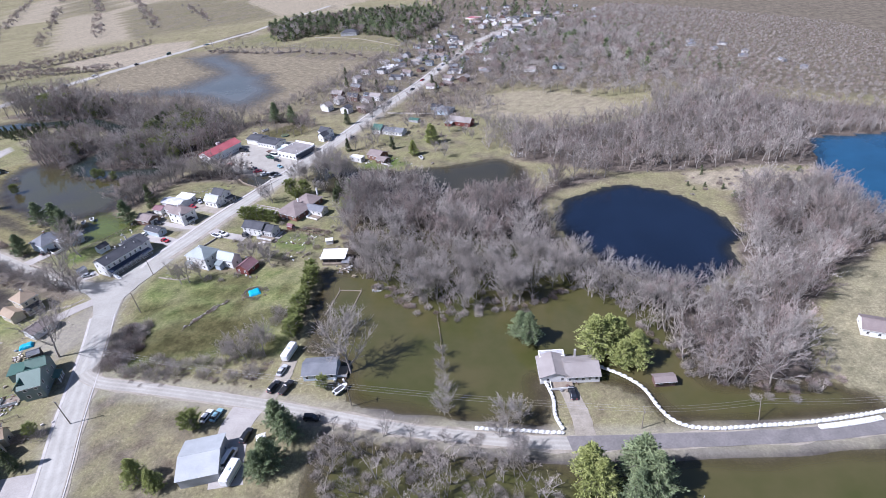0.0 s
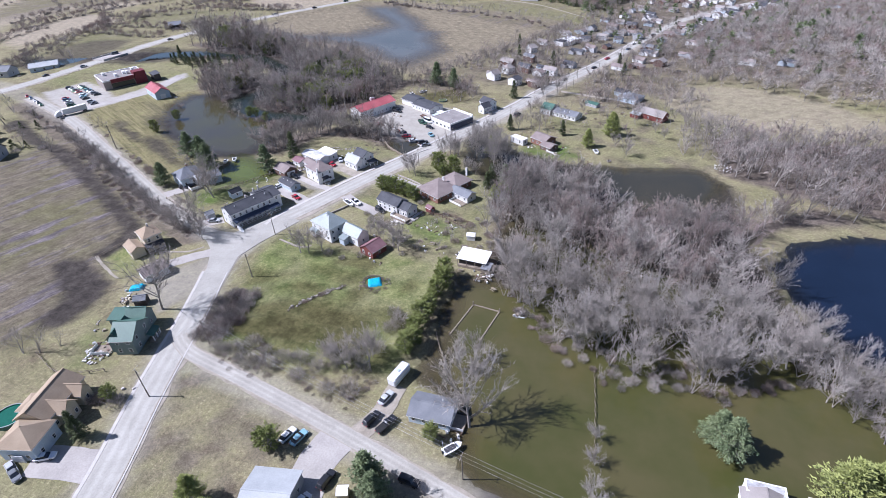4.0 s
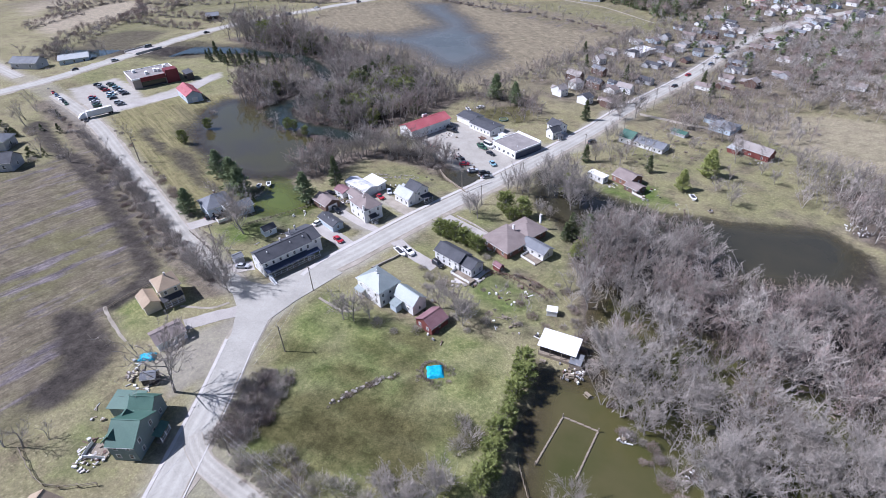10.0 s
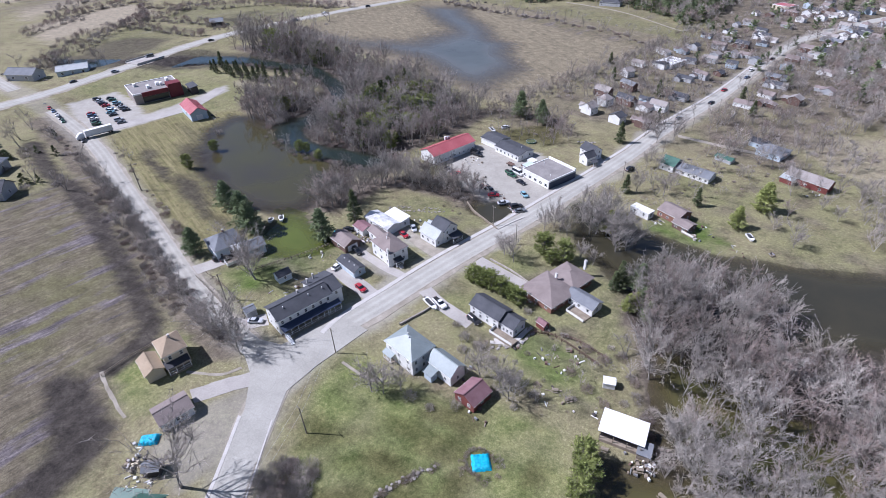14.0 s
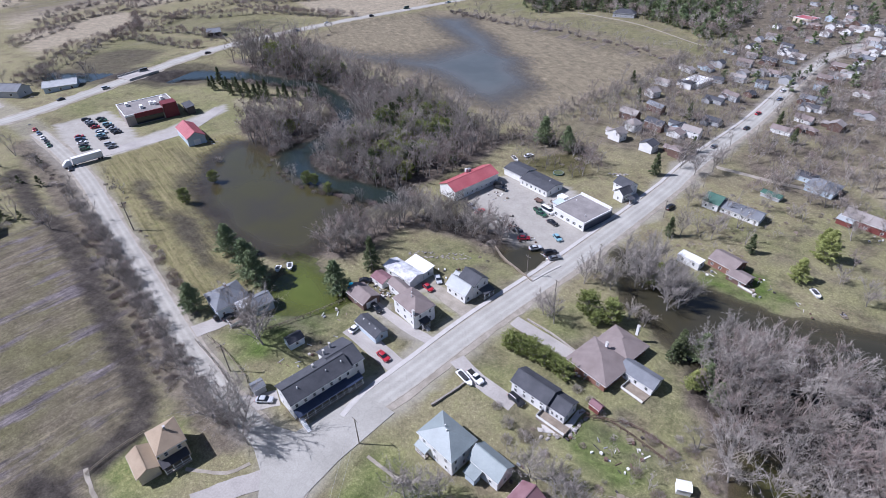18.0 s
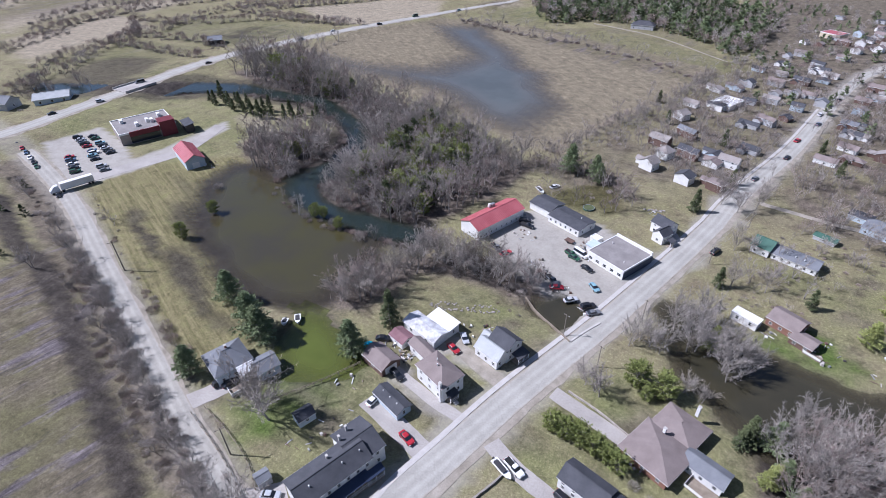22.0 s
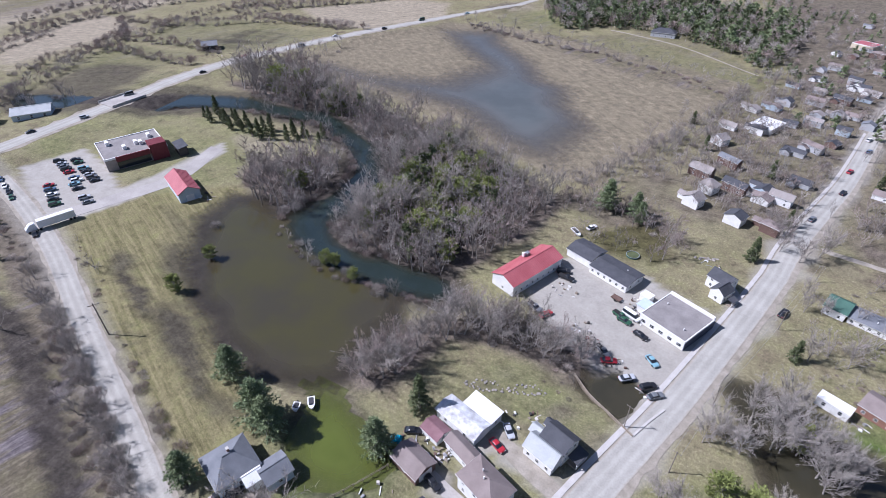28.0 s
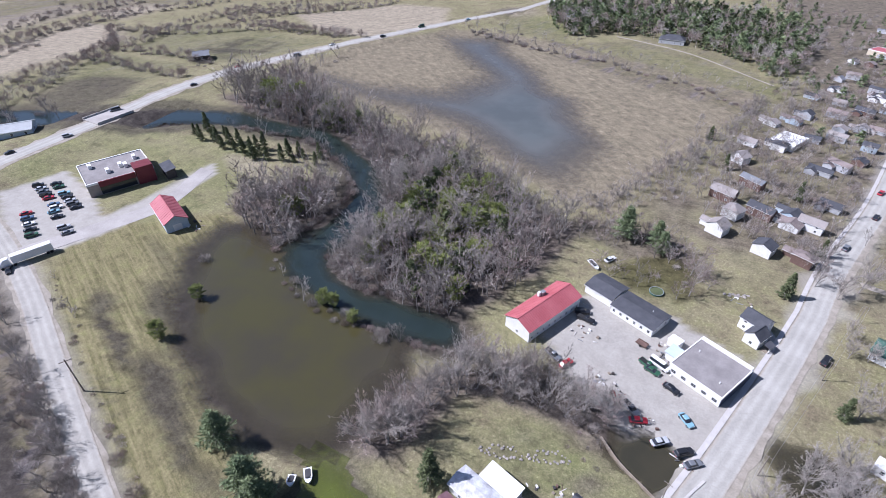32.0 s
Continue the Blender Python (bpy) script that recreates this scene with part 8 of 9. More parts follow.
for _p, _q in zip(POLES_LANE[:-1], POLES_LANE[1:]):
    for _o in (-1.0, 0.0, 1.0):
        wire("thin power line along the lane", (_p[0], _p[1] + _o, 9.2), (_q[0], _q[1] + _o, 9.2))
for _p, _q in ((POLES_ROAD[0], POLES_ROAD[1]), (POLES_ROAD[1], POLES_ROAD[2]), (POLES_ROAD[4], POLES_ROAD[5]), (POLES_ROAD[5], POLES_ROAD[6]), (POLES_ROAD[6], POLES_ROAD[7])):
    for _o in (-0.9, 0.9):
        wire("thin power line along the road", (_p[0] + _o, _p[1], 9.2), (_q[0] + _o, _q[1], 9.2))

# ---- vehicles ----


def lofted(name, rings, mat, caps=True):
    """A closed body through equal rings of corners."""
    n = len(rings[0])
    v = [p for r in rings for p in r]
    f = [(i * n + j, i * n + (j + 1) % n, (i + 1) * n + (j + 1) % n, (i + 1) * n + j) for i in range(len(rings) - 1) for j in range(n)]
    f += [tuple(range(n - 1, -1, -1)), tuple((len(rings) - 1) * n + j for j in range(n))]
    return mesh_of(name, v, f, [mat])


def slab_ring(z, x0, x1, w, c=0.25):
    return [(x0 + c, -w, z), (x1 - c, -w, z), (x1, -w + c, z), (x1, w - c, z), (x1 - c, w, z), (x0 + c, w, z), (x0, w - c, z), (x0, -w + c, z)]


def wheel_mesh(r=0.33, w=0.24):
    bm = bmesh.new()
    bmesh.ops.create_cone(bm, cap_ends=True, segments=12, radius1=r, radius2=r, depth=w, matrix=Matrix.Rotation(radians(90), 4, "X"))
    me = bpy.data.meshes.new("wheel")
    bm.to_mesh(me)
    bm.free()
    me.materials.append(M["rubber"])
    return me


WHEEL, VEHICLES = wheel_mesh(), {}
HUB = boxes_mesh("rim", [(-0.16, -0.13, -0.16, 0.16, 0.13, 0.16)], M["steel"], 0.05)
LAMP_W, LAMP_R = boxes_mesh("headlight", [(-0.06, -0.18, -0.08, 0.06, 0.18, 0.08)], M["trim"]), boxes_mesh("tail_light", [(-0.05, -0.16, -0.1, 0.05, 0.16, 0.1)], M["red_roof"])


def vehicle(kind, colour, x, y, turn, group="", note=""):
    key = (kind, colour)
    name, cat = {"car": ("car", "car"), "suv": ("suv", "car"), "pickup": ("pickup_truck", "truck"), "van": ("van", "van")}[kind]
    label = "%s %s %s" % (colour, {"car": "saloon car", "suv": "sport utility car", "pickup": "pickup truck", "van": "boxy van"}[kind], note or "parked on the ground")
    m = pose(x, y, 0.06, 0, 0, turn)
    if key in VEHICLES:
        return tagged(copy_thing(VEHICLES[key], m), label, cat, group)
    root = thing(name, label, cat, x, y, 0.06, turn, group)
    root.matrix_world = m
    VEHICLES[key] = root
    P = M["paint_" + colour]
    L, hood, top = {"car": (2.25, 0.86, 1.42), "suv": (2.35, 1.0, 1.75), "pickup": (2.75, 1.05, 1.82), "van": (2.9, 1.2, 2.3)}[kind]
    child("body", lofted("body", [slab_ring(0.28, -L + 0.1, L - 0.1, 0.82), slab_ring(0.5, -L, L, 0.9), slab_ring(hood - 0.12, -L + 0.02, L - 0.02, 0.9), slab_ring(hood, -L + 0.15, L - 0.2, 0.84)], P), root)
    if kind == "pickup":
        a, b, c, d = -0.35, 1.35, -0.15, 0.8
        child("bed", boxes_mesh("bed", [(-2.6, -0.7, hood - 0.02, -0.45, 0.7, hood + 0.012)], M["rubber"]), root)
    elif kind == "van":
        a, b, c, d = -2.8, 2.1, -2.75, 1.5
    elif kind == "suv":
        a, b, c, d = -2.2, 1.15, -1.95, 0.5
    else:
        a, b, c, d = -1.75, 1.05, -1.05, 0.3
    child("glazing", lofted("glazing", [slab_ring(hood - 0.01, a, b, 0.8, 0.15), slab_ring(top - 0.06, c, d, 0.64, 0.15)], M["glass"]), root)
    child("car_roof", lofted("car_roof", [slab_ring(top - 0.07, c - 0.03, d + 0.03, 0.66, 0.15), slab_ring(top, c + 0.08, d - 0.08, 0.56, 0.15)], P), root)
    for sx in (-L * 0.62, L * 0.62):
        for sy in (-0.8, 0.8):
            w = child("wheel", WHEEL, root, pose(sx, sy, 0.33))
            child("rim", HUB, w)
    for sy in (-0.6, 0.6):
        child("headlight", LAMP_W, root, pose(L - 0.02, sy, hood - 0.22))
        child("tail_light", LAMP_R, root, pose(-L + 0.02, sy, hood - 0.2))
    return root


CARS = (("car", "silver", -148.3, 200.4, 20), ("car", "red", -128, 229, -25), ("suv", "black", -138.4, 246.2, -25), ("car", "black", -174.6, 221.4, 70), ("suv", "black", -176.6, 220.4, 70), ("car", "white", -140.2, 235.2, 80), ("pickup", "white", -102, 234.6, -30), ("suv", "black", -89.6, 232.6, -25), ("car", "red", -128, 264.2, -28), ("car", "silver", -126.4, 270, -50), ("suv", "black", -126, 347.5, 20), ("pickup", "black", -124.5, 344.5, -10), ("pickup", "grey", -131, 322, -30), ("car", "red", -127, 320.6, 60), ("car", "green", -103.5, 333.6, -20), ("van", "white", -101.6, 337.4, -25), ("car", "black", -98, 329.4, -25), ("car", "teal", -94, 319.4, -45), ("car", "red", -106, 311.4, 20), ("pickup", "grey", -108.2, 314.6, -40), ("car", "silver", -100.4, 307.4, 40), ("suv", "black", -94.6, 307.4, 40), ("car", "grey", -92.4, 305, 40), ("pickup", "green", -104.8, 335.2, -30), ("car", "white", -70.8, 121.4, 75), ("car", "teal", -67.8, 121.8, 75), ("suv", "black", -56.6, 114.4, 80), ("van", "white", -59.4, 106.6, 78), ("car", "silver", -51.8, 141.4, 75), ("suv", "black", -52.9, 133.8, 70), ("pickup", "black", -48.8, 133.6, 68), ("suv", "black", -38.6, 121.6, -5), ("car", "black", 41, 136, 92), ("car", "white", -120.4, 95.6, 30), ("car", "silver", -124.8, 90.6, -20), ("car", "grey", -122.8, 89.6, -20), ("car", "black", -147.5, 257, 20), ("car", "white", -121, 385, 60))
for _c in CARS:
    vehicle(*_c)
_cols = ("black", "silver", "grey", "black", "red", "blue", "white", "black", "green", "teal")
_n = 0
for _row, (_ax, _ay, _bx, _by, _k) in enumerate(((-300.5, 293.5, -287, 288.5, 8), (-297.5, 298, -283, 292.5, 8), (-291, 280.5, -279, 272.5, 6), (-286, 286.5, -275, 281.5, 5))):
    for _i in range(_k):
        if (_i * 7 + _row * 3) % 6 == 5:
            continue
        _u = _i / (_k - 1)
        _ob = vehicle("suv" if _n % 3 == 0 else "car", _cols[_n % 10], _ax + (_bx - _ax) * _u, _ay + (_by - _ay) * _u, 65, "cars on the supermarket lot", "parked on the supermarket lot")
        _ob.scale = (0.8, 0.8, 0.8)
        _n += 1
for _x, _y in ((-311, 274), (-307.5, 273), (-304, 271.8), (-300, 270), (-296.6, 268.6), (-293.4, 267)):
    vehicle("car", _cols[_n % 10], _x, _y + 1.2, -24, "cars queuing on the west road", "queuing on the road")
    _n += 1
vehicle("car", "black", -273.5, 259.6, -28, "", "driving on the west road")
vehicle("suv", "black", -52.5, 374.5, 68, "", "driving on the main road")
for _i, _y in enumerate((300, 322, 350, 395, 430, 470, 505, 550, 600, 660)):
    _hx = float(np.interp(_y, [q[1] for q in HIGHWAY], [q[0] for q in HIGHWAY]))
    _ob = vehicle(("car", "suv", "van")[_i % 3 if _i != 4 else 0], _cols[_i], _hx + (1.8 if _i % 2 else -1.8), _y, 80 if _i % 2 else 260, "cars on the highway", "driving on the highway")
    _ob.location.z = 1.8
for _i, _y in enumerate((470, 520, 560, 612, 640, 700)):
    vehicle("car", _cols[_i + 2], float(np.interp(_y, [q[1] for q in MAIN_ROAD], [q[0] for q in MAIN_ROAD])) + (1.5 if _i % 2 else -1.5), _y, 68, "cars in the village", "driving through the village")


def semi(x, y, turn):
    root = thing("semi_truck", "white semi truck with a long white box trailer", "truck", x, y, 0.06, turn)
    root.scale = (0.85, 0.85, 0.85)
    child("trailer", boxes_mesh("trailer", [(-7.5, -1.25, 1.1, 5.0, 1.25, 3.9)], M["white_wall"], 0.06), root)
    child("trailer_frame", boxes_mesh("trailer_frame", [(-7.4, -0.5, 0.7, 5.0, 0.5, 1.096)], M["dark_trim"]), root)
    cab = child("cab", lofted("cab", [slab_ring(0.6, 5.5, 9.2, 1.1), slab_ring(1.7, 5.5, 9.2, 1.15), slab_ring(3.1, 5.6, 7.8, 1.1), slab_ring(3.4, 5.8, 7.4, 0.95)], M["paint_white"]), root)
    child("windscreen", boxes_mesh("windscreen", [(-0.04, -0.85, 0, 0.04, 0.85, 0.8)], M["glass"]), cab, pose(8.35, 0, 2.0, 0, -32))
    for sx in (-6.6, -5.4, 4.6, 5.9, 8.3):
        for sy in (-1.0, 1.0):
            child("wheel", WHEEL, root, pose(sx, sy, 0.45) @ Matrix.Scale(1.4, 4))


semi(-273.6, 266.8, 252)


def camper(label, x, y, turn, L=6.5):
    root = thing("camper", label, "trailer", x, y, 0.06, turn)
    child("shell", lofted("shell", [slab_ring(0.5, -L / 2 + 0.1, L / 2 - 0.1, 1.1), slab_ring(0.8, -L / 2, L / 2, 1.2), slab_ring(2.5, -L / 2, L / 2, 1.2), slab_ring(2.75, -L / 2 + 0.3, L / 2 - 0.3, 1.0)], M["paint_white"]), root)
    child("stripe", boxes_mesh("stripe", [(-L / 2 + 0.3, -1.225, 1.0, L / 2 - 0.3, -1.206, 1.3)], M["paint_teal"]), root)
    child("roof_hatch", boxes_mesh("roof_hatch", [(-0.4, -0.4, 2.7, 0.4, 0.4, 2.95)], M["blue_wall"], 0.05), root)
    for sy in (-1, 1):
        child("wheel", WHEEL, root, pose(-0.4, sy, 0.33))
    child("tow_bar", boxes_mesh("tow_bar", [(L / 2 - 0.1, -0.06, 0.45, L / 2 + 1.2, 0.06, 0.57)], M["dark_trim"]), root)


camper("white camper trailer with a blue roof beside the hedge", -50.8, 149.6, 78)
camper("white camper trailer beside the pale metal-roofed shop", -57.2, 101.5, 80)


def boat(label, x, y, turn, L=5.0):
    root = thing("boat", label, "boat", x, y, 0.3, turn)
    ring = lambda z, k, w: [(-L / 2, -w, z), (L * 0.1, -w, z), (L * 0.35, -w * 0.7, z), (L / 2 * k, 0, z), (L * 0.35, w * 0.7, z), (L * 0.1, w, z), (-L / 2, w, z)]
    child("hull", lofted("hull", [ring(-0.2, 0.8, 0.5), ring(0.35, 0.95, 0.85), ring(0.7, 1.0, 0.95)], M["paint_white"]), root)
    child("cockpit", lofted("cockpit", [slab_ring(0.702, -L * 0.42, L * 0.15, 0.65), slab_ring(0.72, -L * 0.42, L * 0.15, 0.65)], M["dark_trim"]), root)
    child("windshield", boxes_mesh("windshield", [(-0.03, -0.6, 0.7, 0.03, 0.6, 1.1)], M["glass"]), root, pose(L * 0.17, 0, 0))
    child("motor", boxes_mesh("motor", [(-L / 2 - 0.3, -0.2, 0.2, -L / 2, 0.2, 1.0)], M["rubber"], 0.05), root)


boat("white motor boat in a flooded back yard", -172.6, 250.6, -50, 3.9)
boat("small white boat in a flooded back yard", -175.2, 247.6, -70, 2.7)
boat("white boat on a trailer behind the workshops", -126, 377, -40, 5.5)
boat("white boat on a trailer beside a drive", -104.4, 232.6, -30, 6.0)
boat("small grey boat beside the grey house", -31.2, 133.8, 50, 4.6)
boat("small boat on the pond bank", -2, 339, -60, 4.0)

# ---- small things ----


def lump(name, rx, ry, rz, mat, seed, rough=0.2, sub=2):
    bm = bmesh.new()
    bmesh.ops.create_icosphere(bm, subdivisions=sub, radius=1.0)
    rng = np.random.default_rng(seed)
    for v in bm.verts:
        k = 1 + rng.normal(0, rough * 0.5)
        v.co = Vector((v.co.x * rx * k, v.co.y * ry * k, max(v.co.z, -0.4) * rz * k))
    me = bpy.data.meshes.new(name)
    bm.to_mesh(me)
    bm.free()
    me.materials.append(mat)
    return me


def sandbags(label, pts, rows=1):
    root = thing("sandbag_wall", label, "sandbag wall")
    bags = [lump("sandbag", 0.72, 0.55, 0.3, M["sandbag"], 200 + i, 0.12, 1) for i in range(4)]
    l, rng = smooth_line(pts, 0.8), np.random.default_rng(3)
    d = np.gradient(l, axis=0)
    n = normals2(l)
    for i, q in enumerate(l):
        a = math.degrees(math.atan2(d[i][1], d[i][0]))
        for k in range(rows):
            o = n[i] * ((k - (rows - 1) / 2) * 0.6)
            child("sandbag", bags[int(rng.integers(4))], root, pose(q[0] + o[0], q[1] + o[1], 0.25 + 0.02 * k, 0, 0, a + rng.normal(0, 12)))
            if k == 0 and i % 2 == 0:
                child("sandbag", bags[int(rng.integers(4))], root, pose(q[0], q[1], 0.55, 0, 0, a + rng.normal(0, 12)))


sandbags("long low wall of white sandbags beside the flooded lane", [(53.6, 148.6), (59.5, 144.6), (63.3, 139.5), (64.7, 131.8), (66.4, 127.4), (69.6, 124.9), (74, 124.2), (81, 124.4), (91, 125.6), (103, 126.7), (122, 129.4), (134, 131.6)])
sandbags("white sandbag line along the lane", [(10, 120.6), (16, 120.4), (24, 120.5), (30, 120.3), (34, 120.4)])
sandbags("white sandbag line beside the drive", [(33.6, 142), (34.6, 134), (33.6, 127), (34.4, 122)])
sandbags("heap of white sandbags beside the lane", [(107, 125.2), (116, 126.4), (126, 128)], 2)


def cloth(label, x, y, turn, w, d, h, mat, seed=1, n=14):
    rng = np.random.default_rng(seed)
    v, f = [], []
    for j in range(n + 1):
        for i in range(n + 1):
            u, s = i / n - 0.5, j / n - 0.5
            edge = min(0.5 - abs(u), 0.5 - abs(s)) * 2
            v.append((u * w + rng.normal(0, 0.06), s * d + rng.normal(0, 0.06), 0.06 + h * min(1, edge * 4) * rng.uniform(0.75, 1.0)))
    for j in range(n):
        for i in range(n):
            a = j * (n + 1) + i
            f.append((a, a + 1, a + n + 2, a + n + 1))
    ob = new("tarpaulin", mesh_of("tarpaulin", v, f, [mat], None, True))
    ob.matrix_world = pose(x, y, 0, 0, 0, turn)
    tagged(ob, label, "tarpaulin")


cloth("bright blue tarpaulin over a round frame on the lawn", -73.3, 186.6, 30, 4.8, 4.8, 0.8, M["tarp"])
cloth("crumpled blue tarpaulin behind the old garage", -146, 155.4, 30, 4.2, 2.6, 0.9, M["tarp"], 2)
cloth("crumpled blue tarpaulin beside the brown garage", -150.3, 252.6, 20, 2.8, 2.2, 1.0, M["tarp"], 3)
for _i in range(14):
    _a = 0.6 + _i * 0.33
    plant("redbush", -73.6 + 3.6 * math.cos(_a), 186.4 + 3.6 * math.sin(_a), 0.28, "brush round the tarpaulin")


def stones(label, pts, gap=0.9, size=0.45):
    root = thing("stone_row", label, "stone row")
    kinds = [lump("stone", size, size * 0.8, size * 0.6, M["stone"], 300 + i, 0.35, 1) for i in range(5)]
    rng = np.random.default_rng(8)
    for q in along(pts, gap, 9, 0.35):
        child("stone", kinds[int(rng.integers(5))], root, pose(*q, 0.05, 0, 0, rng.uniform(0, 360)) @ Matrix.Scale(rng.uniform(0.7, 1.5), 4))


stones("winding row of field stones across the lawn", [(-94, 164), (-90, 171), (-87, 175), (-83, 180)])
stones("ring of stones round a garden bed", [(-141, 279), (-138, 281.5), (-133, 283.6), (-131.6, 282.4), (-136, 279.6), (-141, 279)], 0.7, 0.4)
stones("ring of stones round a garden bed", [(-130, 283.4), (-127, 286.6), (-122, 289), (-121, 287.6), (-126, 284.4), (-130, 283.4)], 0.7, 0.4)
stones("pile of rubble behind the white house", [(-81, 392), (-77, 394), (-73, 397)], 0.5, 0.6)
stones("pale rubble along the garden slope", [(-81, 224), (-75, 229), (-71, 237)], 0.6, 0.5)


def floating_frame(label, pts):
    root = thing("floating_boom", label, "floating boom")
    for a, b in zip(pts[:-1], pts[1:]):
        d, n = (b[0] - a[0], b[1] - a[1]), math.hypot(b[0] - a[0], b[1] - a[1])
        k = int(n / 1.6)
        log = boxes_mesh("log", [(0.04, -0.2, -0.35, n / k - 0.04, 0.2, -0.05)], M["wood"], 0.05)
        for i in range(k):
            child("log", log, root, pose(a[0] + d[0] * i / k, a[1] + d[1] * i / k, 0, 0, 0, math.degrees(math.atan2(d[1], d[0]))))
    for q in pts:
        child("post", boxes_mesh("post", [(-0.12, -0.12, -0.9, 0.12, 0.12, 1.0)], M["wood"]), root, pose(*q, 0))


floating_frame("drowned log frame standing in flood water", [(-42, 172), (-38, 189), (-29, 189), (-32.5, 173)])
fence("drowned fence posts in flood water", [(-46, 171), (-43, 165), (-40, 160)], 1.6, 0.5)
fence("thin drowned fence running through the flood", [(1.5, 176), (2, 160), (2, 146)], 3.0, 0.35)


def round_pool(label, x, y, r, h, water):
    root = thing("pool", label, "pool", x, y, 0)
    bm = bmesh.new()
    bmesh.ops.create_cone(bm, cap_ends=False, segments=28, radius1=r, radius2=r, depth=h, matrix=Matrix.Translation((0, 0, h / 2)))
    me = bpy.data.meshes.new("pool_wall")
    bm.to_mesh(me)
    bm.free()
    me.materials.append(M["green_roof"])
    child("pool_wall", me, root)
    bm = bmesh.new()
    bmesh.ops.create_circle(bm, cap_ends=True, segments=28, radius=r - 0.05)
    me = bpy.data.meshes.new("pool_water")
    bm.to_mesh(me)
    bm.free()
    me.materials.append(water)
    child("pool_water", me, root, pose(0, 0, h - 0.2))
    ring = []
    for k in range(28):
        a, b = k * 2 * math.pi / 28, (k + 1) * 2 * math.pi / 28
        ring.append([(math.cos(q) * s, math.sin(q) * s, h + 0.02) for q, s in ((a, r - 0.12), (a, r + 0.14), (b, r + 0.14), (b, r - 0.12))])
    vs = [p for q in ring for p in q]
    child("pool_rim", mesh_of("pool_rim", vs, [(4 * k, 4 * k + 1, 4 * k + 2, 4 * k + 3) for k in range(28)], [M["teal_roof"]]), root)


round_pool("round above-ground pool of green water", -137.4, 101.4, 3.3, 1.2, M["pool_water"])
round_pool("round green trampoline behind the workshops", -104, 376, 2.6, 0.8, M["needles"])


def picnic_table(x, y, turn):
    root = thing("picnic_table", "weathered wooden picnic table", "table", x, y, 0, turn, "picnic tables")
    child("tabletop", boxes_mesh("tabletop", [(-0.95, -0.4 + k * 0.165, 0.72, 0.95, -0.4 + k * 0.165 + 0.14, 0.76) for k in range(5)], M["wood"]), root)
    for s in (-0.75, 0.75):
        child("bench", boxes_mesh("bench", [(-0.95, s - 0.13, 0.42, 0.95, s + 0.13, 0.46)], M["wood"]), root)
    for s in (-0.7, 0.7):
        child("leg_frame", boxes_mesh("leg_frame", [(s - 0.04, -0.8, 0.36, s + 0.04, 0.8, 0.418), (s - 0.04, -0.3, 0, s + 0.04, -0.2, 0.72), (s - 0.04, 0.2, 0, s + 0.04, 0.3, 0.72)], M["wood"]), root)


for _x, _y, _t in ((-61, 217.4, 10), (-57, 216, 40), (-74.4, 216, 70), (-60, 235, 30), (-72.6, 214.6, 20), (-38, 203.6, 15), (-33, 199, -30), (5, 330, 20), (-46.4, 205, 0)):
    picnic_table(_x, _y, _t)


def heap(label, x, y, r, mats, seed, n=26):
    """A heap of odd boards and boxes."""
    root, rng = thing("scrap_heap", label, "scrap heap", x, y, 0), np.random.default_rng(seed)
    for i in range(n):
        a, q = rng.uniform(0, 6.28), r * math.sqrt(rng.uniform())
        w, d, h = rng.uniform(0.25, 1.1), rng.uniform(0.15, 0.6), rng.uniform(0.1, 0.5)
        child("scrap", boxes_mesh("scrap", [(-w / 2, -d / 2, 0, w / 2, d / 2, h)], M[mats[int(rng.integers(len(mats)))]], 0.02), root, pose(q * math.cos(a), q * math.sin(a), 0.02 + rng.uniform(0, 0.25), rng.uniform(-12, 12), rng.uniform(-12, 12), rng.uniform(0, 360)))


heap("pale clutter and boards behind the green-roofed house", -134.6, 126.2, 3.2, ("rock_clutter", "white_wall", "wood", "rock_clutter"), 1, 40)
heap("odd boards beside a brown shed", -144.6, 148.6, 2.0, ("wood", "cream_wall", "rock_clutter", "dark_wall"), 2)
heap("clutter beside the picnic shelter", -36, 205.6, 2.4, ("white_wall", "wood", "steel", "dark_wall"), 3)
heap("machine parts behind the store", -99.6, 341, 2.6, ("dark_wall", "steel", "wood", "rubber"), 4, 36)
heap("scrap and boards beside the bungalow", -74.6, 251.4, 2.2, ("wood", "rock_clutter", "brick_wall"), 5)
heap("clutter beside the workshop wing", -138.8, 254.6, 2.0, ("rock_clutter", "white_wall", "wood"), 6)
heap("driftwood and boards caught at the wood's edge", -7, 187, 2.0, ("rock_clutter", "wood", "white_wall"), 7, 18)
heap("drowned machine and boards on the pond bank", 5.4, 331.5, 1.6, ("dark_wall", "wood", "steel"), 8, 14)
heap("white washed-up debris in the wood", 62, 352, 6.0, ("white_wall", "rock_clutter"), 9, 36)
heap("metal scrap and tyres along the lot", -112, 316.5, 3.0, ("rubber", "steel", "red_wall", "dark_wall"), 10, 30)
child_cart = thing("utility_trailer", "small rusty flatbed trailer on gravel", "trailer", -107, 344, 0.06, -20)
child("bed", boxes_mesh("bed", [(-1.6, -0.9, 0.5, 1.6, 0.9, 0.7), (-1.6, -0.9, 0.7, 1.6, -0.84, 1.0), (-1.6, 0.84, 0.7, 1.6, 0.9, 1.0)], M["brown_wall"]), child_cart)
child("tow_bar", boxes_mesh("tow_bar", [(1.6, -0.05, 0.5, 2.8, 0.05, 0.6)], M["steel"]), child_cart)
